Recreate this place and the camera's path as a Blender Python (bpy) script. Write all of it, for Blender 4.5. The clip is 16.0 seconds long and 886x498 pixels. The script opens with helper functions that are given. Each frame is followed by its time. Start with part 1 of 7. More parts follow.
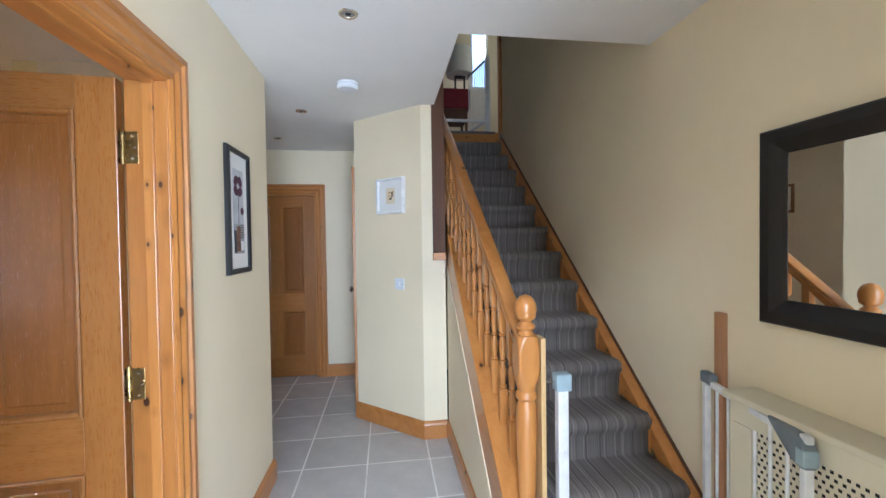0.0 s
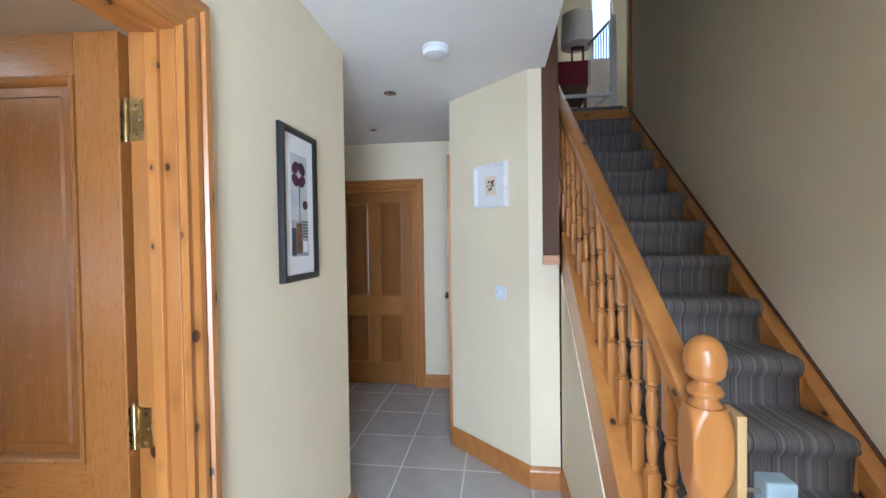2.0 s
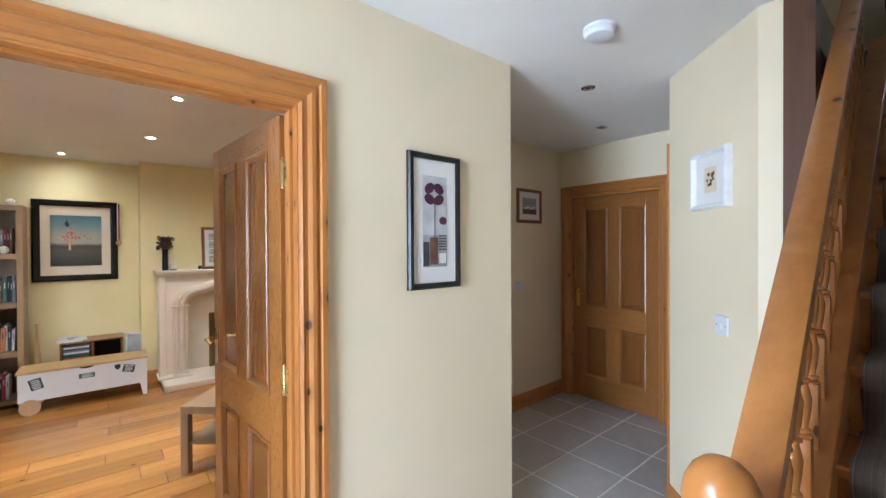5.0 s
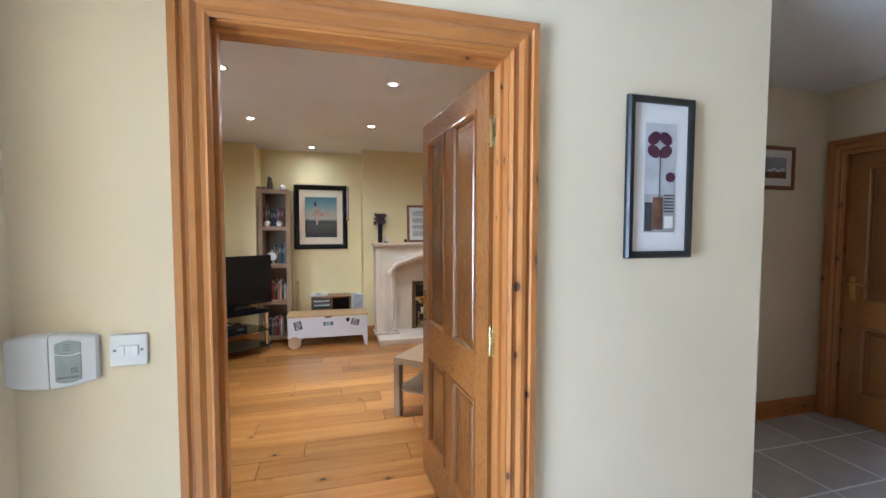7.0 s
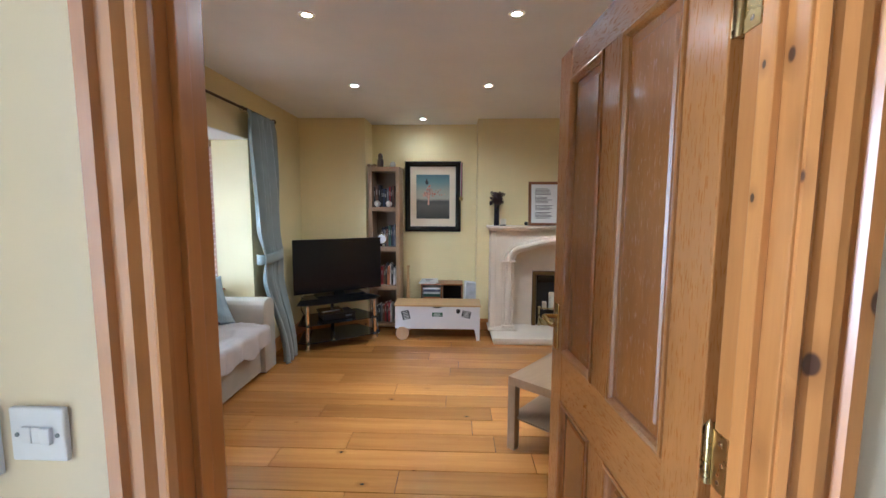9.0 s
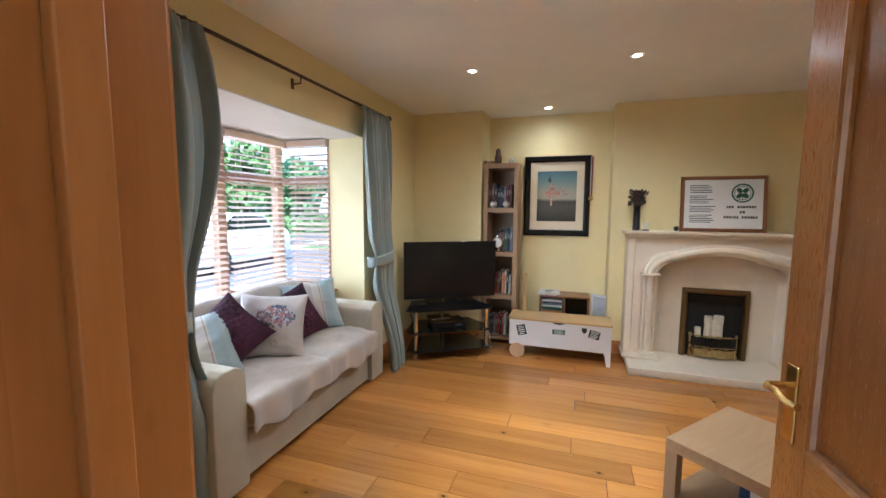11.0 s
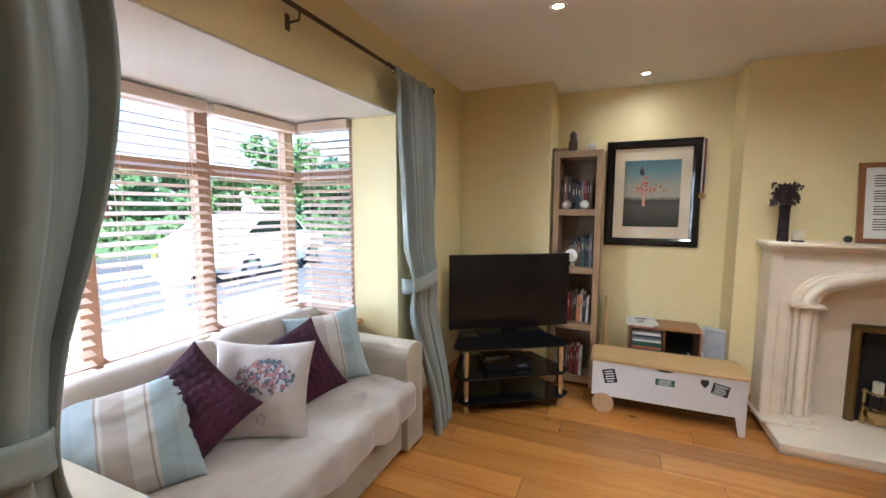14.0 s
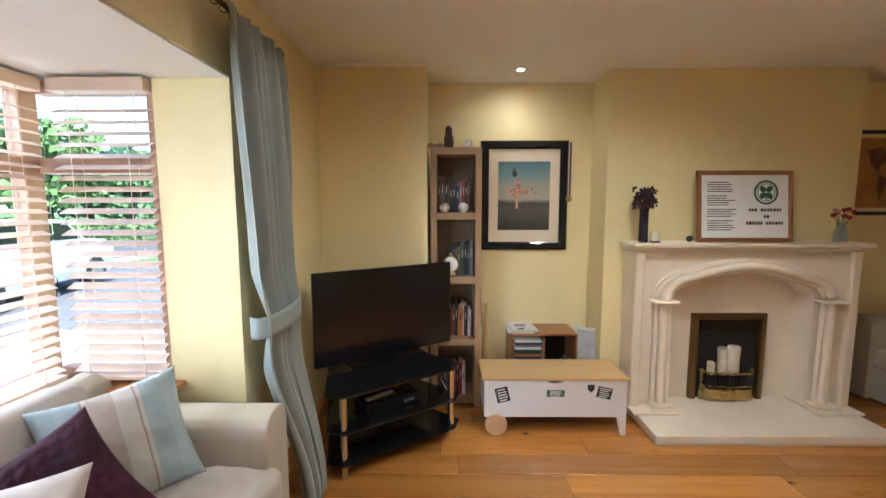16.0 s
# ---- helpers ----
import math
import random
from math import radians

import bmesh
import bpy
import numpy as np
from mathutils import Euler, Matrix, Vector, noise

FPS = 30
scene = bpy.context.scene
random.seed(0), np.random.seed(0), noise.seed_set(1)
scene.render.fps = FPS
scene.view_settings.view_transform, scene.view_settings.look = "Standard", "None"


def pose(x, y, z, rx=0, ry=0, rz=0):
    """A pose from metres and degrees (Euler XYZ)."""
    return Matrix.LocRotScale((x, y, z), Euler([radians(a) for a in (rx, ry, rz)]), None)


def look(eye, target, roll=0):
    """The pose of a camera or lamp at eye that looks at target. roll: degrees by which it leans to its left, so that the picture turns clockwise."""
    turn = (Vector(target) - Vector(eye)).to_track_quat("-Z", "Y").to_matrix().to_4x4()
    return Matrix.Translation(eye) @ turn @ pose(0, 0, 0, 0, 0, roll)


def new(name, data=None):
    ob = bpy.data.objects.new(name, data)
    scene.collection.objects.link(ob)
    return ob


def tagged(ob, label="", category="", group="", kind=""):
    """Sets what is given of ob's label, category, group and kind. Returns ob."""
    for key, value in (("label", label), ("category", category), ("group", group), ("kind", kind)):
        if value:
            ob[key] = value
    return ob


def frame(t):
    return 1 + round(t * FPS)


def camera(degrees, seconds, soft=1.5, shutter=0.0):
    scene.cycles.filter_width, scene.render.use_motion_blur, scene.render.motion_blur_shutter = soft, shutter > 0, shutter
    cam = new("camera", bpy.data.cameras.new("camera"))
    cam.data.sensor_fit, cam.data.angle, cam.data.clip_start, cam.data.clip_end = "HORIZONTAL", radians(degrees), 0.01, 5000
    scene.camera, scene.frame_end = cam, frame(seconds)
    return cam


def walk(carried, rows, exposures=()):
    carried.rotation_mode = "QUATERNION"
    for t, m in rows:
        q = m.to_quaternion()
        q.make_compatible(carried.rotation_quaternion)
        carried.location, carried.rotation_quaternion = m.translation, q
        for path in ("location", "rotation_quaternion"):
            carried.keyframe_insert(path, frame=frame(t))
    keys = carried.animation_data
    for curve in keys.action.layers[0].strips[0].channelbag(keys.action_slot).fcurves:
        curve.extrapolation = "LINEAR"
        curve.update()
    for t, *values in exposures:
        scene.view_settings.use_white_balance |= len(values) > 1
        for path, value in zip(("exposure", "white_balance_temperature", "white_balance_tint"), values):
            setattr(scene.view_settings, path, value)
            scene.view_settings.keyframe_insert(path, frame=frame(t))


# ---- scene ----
cam = camera(95.3, 16.0)
PATH = [
    (0, (0.145, 0.165, 1.456), (0.423, 2.145, 1.417), -0.8),
    (0.5, (0.154, 0.274, 1.453), (0.321, 2.267, 1.417), -0.9),
    (1, (0.162, 0.385, 1.454), (0.203, 2.384, 1.418), -0.9),
    (1.5, (0.166, 0.555, 1.449), (0.07, 2.552, 1.409), -0.7),
    (2, (0.219, 0.708, 1.462), (-0.045, 2.69, 1.423), -0.8),
    (2.5, (0.303, 0.832, 1.467), (-0.156, 2.779, 1.429), -0.8),
    (3, (0.429, 0.995, 1.476), (-0.216, 2.887, 1.437), -0.8),
    (3.5, (0.564, 1.097, 1.489), (-0.291, 2.905, 1.454), -0.7),
    (4, (0.716, 1.145, 1.51), (-0.348, 2.839, 1.48), -0.6),
    (4.5, (0.812, 1.128, 1.517), (-0.499, 2.637, 1.496), -0.4),
    (5, (0.845, 1.108, 1.503), (-0.695, 2.384, 1.487), -0.3),
    (5.2, (0.851, 1.102, 1.501), (-0.768, 2.276, 1.478), -0.2),
    (7.3, (0.618, 1.059, 1.414), (-1.337, 1.459, 1.286), 0.1),
    (7.5, (0.53, 1.056, 1.413), (-1.437, 1.385, 1.262), 0.1),
    (8, (0.374, 1.053, 1.409), (-1.608, 1.243, 1.225), 0.2),
    (8.5, (0.201, 1.097, 1.416), (-1.788, 1.163, 1.217), 0.1),
    (9, (0.012, 1.155, 1.442), (-1.976, 1.083, 1.239), 0.2),
    (9.5, (-0.114, 1.165, 1.445), (-2.093, 0.95, 1.245), 0.4),
    (10, (-0.231, 1.142, 1.44), (-2.188, 0.78, 1.239), 0.2),
    (10.2, (-0.278, 1.114, 1.437), (-2.224, 0.701, 1.237), 0.3),
    (12.3, (-0.729, 0.94, 1.423), (-2.55, 0.136, 1.233), 0.1),
    (12.5, (-0.809, 0.901, 1.425), (-2.634, 0.105, 1.239), 0.2),
    (13, (-1.016, 0.867, 1.425), (-2.834, 0.053, 1.243), 0.2),
    (13.5, (-1.153, 0.765, 1.424), (-2.97, -0.051, 1.238), 0.2),
    (14, (-1.284, 0.592, 1.456), (-3.113, -0.191, 1.255), 0.1),
    (14.5, (-1.394, 0.498, 1.473), (-3.269, -0.168, 1.268), 0.1),
    (15, (-1.537, 0.401, 1.476), (-3.468, -0.079, 1.273), -0.0),
    (15.5, (-1.678, 0.308, 1.488), (-3.649, 0.04, 1.281), -0.1),
    (16, (-1.767, 0.235, 1.488), (-3.757, 0.215, 1.283), -0.1),
]
EXPOSURES = [(t, s, k, 10) for t, s, k in ((0, 1.85, 5350), (2, 1.9, 5250), (4.5, 2.1, 5350), (7, 2.0, 4950), (8.5, 1.85, 4850), (10, 1.85, 5050), (12.5, 2.3, 5350), (13.5, 2.1, 5350), (15, 1.8, 5450), (16, 2.05, 5600))]
walk(cam, [(t, look(eye, target, roll)) for t, eye, target, roll in PATH], EXPOSURES)

# ---- world and lights ----
world = bpy.data.worlds.new("sky")
scene.world = world
world.use_nodes = True
wn = world.node_tree.nodes
sky = wn.new("ShaderNodeTexSky")
sky.sky_type, sky.sun_disc = "NISHITA", False
sky.sun_elevation, sky.sun_rotation = radians(60), radians(56)
wn["Background"].inputs["Strength"].default_value = 0.15
world.node_tree.links.new(sky.outputs[0], wn["Background"].inputs["Color"])


def lamp(name, kind, m, energy, colour, size=0.1, size_y=None, spot=None):
    d = bpy.data.lights.new(name, kind)
    d.energy, d.color = energy, colour
    if kind == "AREA":
        d.shape, d.size, d.size_y = "RECTANGLE", size, size_y or size
    elif kind == "SUN":
        d.angle = size
    else:
        d.shadow_soft_size = size
        if spot:
            d.spot_size, d.spot_blend = radians(spot), 1.0
    ob = new(name, d)
    ob.matrix_world = m
    return ob


lamp("sun", "SUN", look((0, 0, 0), (-0.45, -0.30, -0.95)), 5.0, (1.0, 0.95, 0.87), radians(0.5))
# sky light through the bay window, the open front door and the landing window
lamp("bay_daylight", "AREA", look((-2.75, -7.5, 5.1), (-2.75, 0.6, 1.0)), 260, (0.95, 0.98, 1.0), 4.5, 1.2)
lamp("entrance_daylight", "AREA", look((0.70, -2.30, 1.30), (-0.20, 3.0, 1.45)), 80, (0.88, 0.935, 1.0), 1.7, 2.0)
lamp("landing_daylight", "AREA", look((1.49, 6.3, 4.3), (1.2, 4.2, 3.0)), 8, (0.88, 0.95, 1.0), 0.3, 1.2)

# ---- materials ----


def mat(name, rough=0.5, metal=0.0, colour=(0.8, 0.8, 0.8)):
    m = bpy.data.materials.new(name)
    m.use_nodes = True
    b = m.node_tree.nodes["Principled BSDF"]
    b.inputs["Base Color"].default_value = (*colour, 1)
    b.inputs["Roughness"].default_value = rough
    b.inputs["Metallic"].default_value = metal
    return m, m.node_tree.nodes, m.node_tree.links, b


def mapped(n, l, scale, coord="Object"):
    tc, mp = n.new("ShaderNodeTexCoord"), n.new("ShaderNodeMapping")
    mp.inputs["Scale"].default_value = scale
    l.new(tc.outputs[coord], mp.inputs["Vector"])
    return mp.outputs["Vector"]


def noise_tex(n, l, vec, scale, detail=4.0, rough=0.55, distort=0.0):
    t = n.new("ShaderNodeTexNoise")
    t.inputs["Scale"].default_value, t.inputs["Detail"].default_value = scale, detail
    t.inputs["Roughness"].default_value, t.inputs["Distortion"].default_value = rough, distort
    l.new(vec, t.inputs["Vector"])
    return t.outputs["Fac"]


def ramp(n, l, fac, stops):
    r = n.new("ShaderNodeValToRGB")
    e = r.color_ramp.elements
    e[0].position, e[0].color = stops[0][0], (*stops[0][1], 1)
    e[1].position, e[1].color = stops[-1][0], (*stops[-1][1], 1)
    for p, c in stops[1:-1]:
        x = e.new(p)
        x.color = (*c, 1)
    l.new(fac, r.inputs["Fac"])
    return r.outputs["Color"]


def mix(n, l, fac, a, b, how="MIX"):
    x = n.new("ShaderNodeMix")
    x.data_type, x.blend_type = "RGBA", how
    if isinstance(fac, float):
        x.inputs[0].default_value = fac
    else:
        l.new(fac, x.inputs[0])
    for k, v in ((6, a), (7, b)):
        if isinstance(v, tuple):
            x.inputs[k].default_value = (*v, 1)
        else:
            l.new(v, x.inputs[k])
    return x.outputs[2]


def maths(n, l, op, a, b=0.0):
    x = n.new("ShaderNodeMath")
    x.operation = op
    for k, v in ((0, a), (1, b)):
        if isinstance(v, (int, float)):
            x.inputs[k].default_value = v
        else:
            l.new(v, x.inputs[k])
    return x.outputs[0]


def bump(n, l, b, height, strength, distance=0.002):
    x = n.new("ShaderNodeBump")
    x.inputs["Strength"].default_value, x.inputs["Distance"].default_value = strength, distance
    l.new(height, x.inputs["Height"])
    l.new(x.outputs["Normal"], b.inputs["Normal"])


def scaled(c, f):
    return tuple(min(1.0, v * f) for v in c)


def paint(name, colour, rough=0.6, relief=0.12, spread=0.05, scale=1.0):
    m, n, l, b = mat(name, rough)
    v = mapped(n, l, (scale,) * 3)
    big, fine = noise_tex(n, l, v, 1.3, 5), noise_tex(n, l, v, 260, 2)
    c = ramp(n, l, big, [(0.3, scaled(colour, 1 - spread)), (0.7, scaled(colour, 1 + spread))])
    l.new(c, b.inputs["Base Color"])
    h = maths(n, l, "ADD", fine, maths(n, l, "MULTIPLY", noise_tex(n, l, v, 35, 3), 1.2))
    bump(n, l, b, h, relief, 0.0015)
    r = maths(n, l, "ADD", maths(n, l, "MULTIPLY", big, 0.12), rough - 0.06)
    l.new(r, b.inputs["Roughness"])
    return m


def wood(name, axis, light, dark, knots=0.0, rough=0.32, grain=1.0, coat=0.25, stretch=0.09, warped=1.2, vary_by=0.22):
    """Timber with the grain along one axis; knots is the share of voronoi cells that hold one."""
    m, n, l, b = mat(name, rough)
    k = {"x": (stretch, 1, 1), "y": (1, stretch, 1), "z": (1, 1, stretch)}[axis]
    tc, inf = n.new("ShaderNodeTexCoord"), n.new("ShaderNodeObjectInfo")
    off = n.new("ShaderNodeVectorMath")
    off.operation = "ADD"
    sc = n.new("ShaderNodeMath")
    sc.operation = "MULTIPLY"
    sc.inputs[1].default_value = 7.3
    l.new(inf.outputs["Random"], sc.inputs[0])
    comb = n.new("ShaderNodeCombineXYZ")
    for i in range(3):
        l.new(sc.outputs[0], comb.inputs[i])
    l.new(tc.outputs["Object"], off.inputs[0])
    l.new(comb.outputs[0], off.inputs[1])
    mp = n.new("ShaderNodeMapping")
    mp.inputs["Scale"].default_value = k
    l.new(off.outputs[0], mp.inputs["Vector"])
    v = mp.outputs["Vector"]
    warp = noise_tex(n, l, v, 9.0 * grain, 3, 0.5, warped)
    fine = noise_tex(n, l, v, 150 * grain, 4, 0.6)
    rings = n.new("ShaderNodeTexNoise")
    rings.inputs["Scale"].default_value, rings.inputs["Detail"].default_value = 30 * grain, 3
    rings.inputs["Distortion"].default_value = 0.5
    l.new(v, rings.inputs["Vector"])
    t = maths(n, l, "ADD", maths(n, l, "MULTIPLY", warp, 0.55), maths(n, l, "MULTIPLY", rings.outputs["Fac"], 0.45))
    t = maths(n, l, "ADD", maths(n, l, "MULTIPLY", t, 0.8), maths(n, l, "MULTIPLY", fine, 0.2))
    mid = tuple((p + q) / 2 for p, q in zip(light, dark))
    c = ramp(n, l, t, [(0.30, dark), (0.50, mid), (0.70, light)])
    if knots:
        kk = {"x": (0.6, 1, 1), "y": (1, 0.6, 1), "z": (1, 1, 0.6)}[axis]
        mk = n.new("ShaderNodeMapping")
        mk.inputs["Scale"].default_value = kk
        l.new(off.outputs[0], mk.inputs["Vector"])
        vo = n.new("ShaderNodeTexVoronoi")
        vo.inputs["Scale"].default_value = 13.0
        l.new(mk.outputs["Vector"], vo.inputs["Vector"])
        sep = n.new("ShaderNodeSeparateColor")
        l.new(vo.outputs["Color"], sep.inputs["Color"])
        has = maths(n, l, "LESS_THAN", sep.outputs[0], knots)
        size = maths(n, l, "ADD", maths(n, l, "MULTIPLY", sep.outputs[1], 0.10), 0.05)
        d = maths(n, l, "DIVIDE", vo.outputs["Distance"], size)
        near = n.new("ShaderNodeMapRange")
        near.inputs["From Min"].default_value, near.inputs["From Max"].default_value = 1.12, 0.85
        l.new(d, near.inputs["Value"])
        halo = n.new("ShaderNodeMapRange")
        halo.inputs["From Min"].default_value, halo.inputs["From Max"].default_value = 3.2, 0.9
        l.new(d, halo.inputs["Value"])
        c = mix(n, l, maths(n, l, "MULTIPLY", maths(n, l, "MULTIPLY", halo.outputs[0], has), 0.55), c, scaled(dark, 0.62))
        c = mix(n, l, maths(n, l, "MULTIPLY", near.outputs[0], has), c, (0.06, 0.022, 0.010))
    vary = n.new("ShaderNodeHueSaturation")
    l.new(c, vary.inputs["Color"])
    l.new(maths(n, l, "ADD", maths(n, l, "MULTIPLY", inf.outputs["Random"], vary_by), 1.0 - vary_by / 2), vary.inputs["Value"])
    l.new(vary.outputs["Color"], b.inputs["Base Color"])
    l.new(maths(n, l, "ADD", maths(n, l, "MULTIPLY", fine, 0.18), rough - 0.08), b.inputs["Roughness"])
    b.inputs["Coat Weight"].default_value, b.inputs["Coat Roughness"].default_value = coat, 0.2
    bump(n, l, b, fine, 0.08, 0.001)
    return m


def cloth(name, colour, spread=0.12, weave=900, rough=0.9, relief=0.3, sheen=0.2):
    m, n, l, b = mat(name, rough)
    v = mapped(n, l, (1, 1, 1))
    c = ramp(n, l, noise_tex(n, l, v, 9, 5), [(0.3, scaled(colour, 1 - spread)), (0.7, scaled(colour, 1 + spread))])
    l.new(c, b.inputs["Base Color"])
    b.inputs["Sheen Weight"].default_value = sheen
    bump(n, l, b, noise_tex(n, l, v, weave * 0.35, 2), relief, 0.001)
    return m


def plain(name, colour, rough=0.4, metal=0.0, spread=0.08):
    m, n, l, b = mat(name, rough, metal)
    v = mapped(n, l, (1, 1, 1))
    f = noise_tex(n, l, v, 22, 4)
    c = ramp(n, l, f, [(0.3, scaled(colour, 1 - spread)), (0.7, scaled(colour, 1 + spread))])
    l.new(c, b.inputs["Base Color"])
    l.new(maths(n, l, "ADD", maths(n, l, "MULTIPLY", f, 0.16), max(0.02, rough - 0.08)), b.inputs["Roughness"])
    return m


def glow(name, colour, strength):
    m, n, l, b = mat(name, 0.4, 0, colour)
    b.inputs["Emission Color"].default_value = (*colour, 1)
    b.inputs["Emission Strength"].default_value = strength
    return m


def stripes(name, axis, bands, scale, rough=0.95, relief=0.5):
    """Cloth with woven stripes across one axis: bands is a list of (position, colour)."""
    m, n, l, b = mat(name, rough)
    v = mapped(n, l, (1, 1, 1))
    sep = n.new("ShaderNodeSeparateXYZ")
    l.new(v, sep.inputs[0])
    w = n.new("ShaderNodeTexNoise")
    w.noise_dimensions = "1D"
    w.inputs["Scale"].default_value, w.inputs["Detail"].default_value = scale, 3
    w.inputs["Roughness"].default_value = 0.8
    l.new(sep.outputs["xyz".index(axis)], w.inputs["W"])
    c = ramp(n, l, w.outputs["Fac"], bands)
    fuzz = noise_tex(n, l, v, 420, 3)
    c = mix(n, l, 0.35, c, ramp(n, l, fuzz, [(0.3, (0.25, 0.25, 0.25)), (0.7, (0.9, 0.9, 0.9))]), "MULTIPLY")
    l.new(c, b.inputs["Base Color"])
    bump(n, l, b, fuzz, relief, 0.003)
    return m


CREAM = paint("cream_wall_paint", (0.82, 0.717, 0.515), 0.5)
YELLOW = paint("pale_yellow_wall_paint", (0.81, 0.69, 0.365), 0.5)
WHITE = paint("white_ceiling_paint", (0.84, 0.83, 0.81), 0.7)
PINE_L, PINE_D = (0.55, 0.242, 0.060), (0.38, 0.142, 0.029)
PINE = {a: wood("varnished_pine_" + a, a, PINE_L, PINE_D, 0.6, 0.32, 1.0, 0.35) for a in "xyz"}
OAK_L, OAK_D = (0.37, 0.155, 0.036), (0.28, 0.108, 0.023)
OAK = {a: wood("oak_veneer_" + a, a, OAK_L, OAK_D, 0, 0.28, 2.2, 0.5) for a in "xyz"}
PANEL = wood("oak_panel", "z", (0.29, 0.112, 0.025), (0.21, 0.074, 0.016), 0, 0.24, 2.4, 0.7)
# Dark wood of furniture; on the stair post and string its darkness paints shade.
DARK_SHADE_WOOD = wood("dark_and_shaded_pine", "z", (0.12, 0.047, 0.018), (0.065, 0.025, 0.010), 0.1, 0.6, 1.0, 0.0)
FLOOR_OAK = wood("oak_floor", "y", (0.56, 0.250, 0.052), (0.32, 0.120, 0.024), 0.10, 0.22, 0.8, 0.45, 0.04, 0.9, 0.55)
LIGHTWOOD = wood("limed_oak_veneer", "z", (0.35, 0.225, 0.115), (0.26, 0.158, 0.076), 0, 0.45, 2.0, 0.0)
LIGHTWOOD_Y = wood("limed_oak_veneer_y", "y", (0.35, 0.225, 0.115), (0.26, 0.158, 0.076), 0, 0.45, 2.0, 0.0)
BIRCH = wood("birch_top", "y", (0.62, 0.42, 0.19), (0.54, 0.34, 0.14), 0, 0.4, 1.5, 0.1)
BLINDWOOD = wood("blind_slat_wood", "x", (0.86, 0.70, 0.58), (0.78, 0.60, 0.48), 0, 0.4, 1.5, 0.1)
FRAMEWOOD = wood("window_frame_wood", "x", (0.56, 0.36, 0.25), (0.45, 0.26, 0.17), 0, 0.4, 1.5, 0.1)
BROWNFRAME = wood("brown_frame_wood", "z", (0.30, 0.125, 0.045), (0.19, 0.07, 0.022), 0, 0.35, 2.0)
BLACK = plain("satin_black_frame", (0.009, 0.009, 0.010), 0.40, 0.0, 0.03)
GLOSSBLACK = plain("gloss_black", (0.008, 0.008, 0.009), 0.12)
CHROME = plain("chrome", (0.75, 0.74, 0.72), 0.15, 1.0)
BRASS = plain("brass", (0.72, 0.50, 0.18), 0.22, 1.0)
OLDBRASS = plain("aged_brass", (0.50, 0.38, 0.17), 0.28, 1.0)
WHITEGLOSS = plain("white_metal", (0.80, 0.80, 0.80), 0.3)
WHITEPLASTIC = plain("white_plastic", (0.78, 0.80, 0.84), 0.35, 0, 0.02)
GREYPLASTIC = plain("grey_plastic", (0.20, 0.23, 0.25), 0.4)
BLUEGREY = plain("blue_grey_plastic", (0.36, 0.46, 0.50), 0.4)
STONE = paint("cream_limestone", (0.80, 0.70, 0.56), 0.38, 0.06, 0.06, 3)
CREAMPAINT = paint("cream_cabinet_paint", (0.72, 0.66, 0.50), 0.4, 0.03, 0.03)
HOLE = plain("dark_hollow", (0.012, 0.011, 0.010), 0.8)
CARD = paint("white_mount_card", (0.80, 0.79, 0.77), 0.8, 0.02, 0.02)
CREAMCARD = paint("cream_mount_card", (0.74, 0.64, 0.47), 0.8, 0.02, 0.02)
PAPER = paint("book_paper", (0.68, 0.62, 0.50), 0.9, 0.1, 0.1)
SOFA = cloth("cream_sofa_cotton", (0.41, 0.355, 0.265), 0.05)
THROW = cloth("pale_throw_cotton", (0.44, 0.385, 0.34), 0.06, 500, 0.9, 0.5)
CURTAIN = cloth("grey_green_satin", (0.25, 0.285, 0.265), 0.06, 1200, 0.36, 0.1, 0.3)
PLUM = cloth("plum_chenille", (0.034, 0.003, 0.014), 0.6, 300, 0.9, 1.0, 0.02)
CARPET = stripes("striped_stair_carpet", "x", [(0.30, (0.062, 0.055, 0.052)), (0.40, (0.160, 0.141, 0.131)), (0.48, (0.24, 0.214, 0.197)), (0.54, (0.145, 0.128, 0.120)), (0.60, (0.265, 0.238, 0.219)), (0.68, (0.31, 0.28, 0.258))], 42)
SCREEN = plain("dark_screen", (0.006, 0.006, 0.008), 0.18)
TILE, _n, _l, _b = mat("grey_porcelain_tile", 0.22)
_v = mapped(_n, _l, (1, 1, 1))
_c = ramp(_n, _l, noise_tex(_n, _l, _v, 7, 6, 0.65), [(0.3, (0.50, 0.49, 0.48)), (0.7, (0.59, 0.575, 0.565))])
_o = _n.new("ShaderNodeObjectInfo")
_h = _n.new("ShaderNodeHueSaturation")
_l.new(_c, _h.inputs["Color"])
_l.new(maths(_n, _l, "ADD", maths(_n, _l, "MULTIPLY", _o.outputs["Random"], 0.12), 0.94), _h.inputs["Value"])
_l.new(_h.outputs["Color"], _b.inputs["Base Color"])
bump(_n, _l, _b, noise_tex(_n, _l, _v, 60, 3), 0.06, 0.001)
GROUT = paint("pale_grout", (0.84, 0.83, 0.80), 0.9, 0.3, 0.08)
MIRROR, _n, _l, _b = mat("mirror_glass", 0.0, 1.0, (0.92, 0.93, 0.93))
GLASS, _n, _l, _b = mat("clear_glass", 0.0, 0.0, (0.96, 0.98, 0.98))
_b.inputs["Transmission Weight"].default_value, _b.inputs["IOR"].default_value = 1.0, 1.02
VASEGLASS, _n, _l, _b = mat("vase_glass", 0.05, 0.0, (0.75, 0.80, 0.78))
_b.inputs["Transmission Weight"].default_value, _b.inputs["IOR"].default_value = 0.8, 1.3

# ---- mesh helpers ----


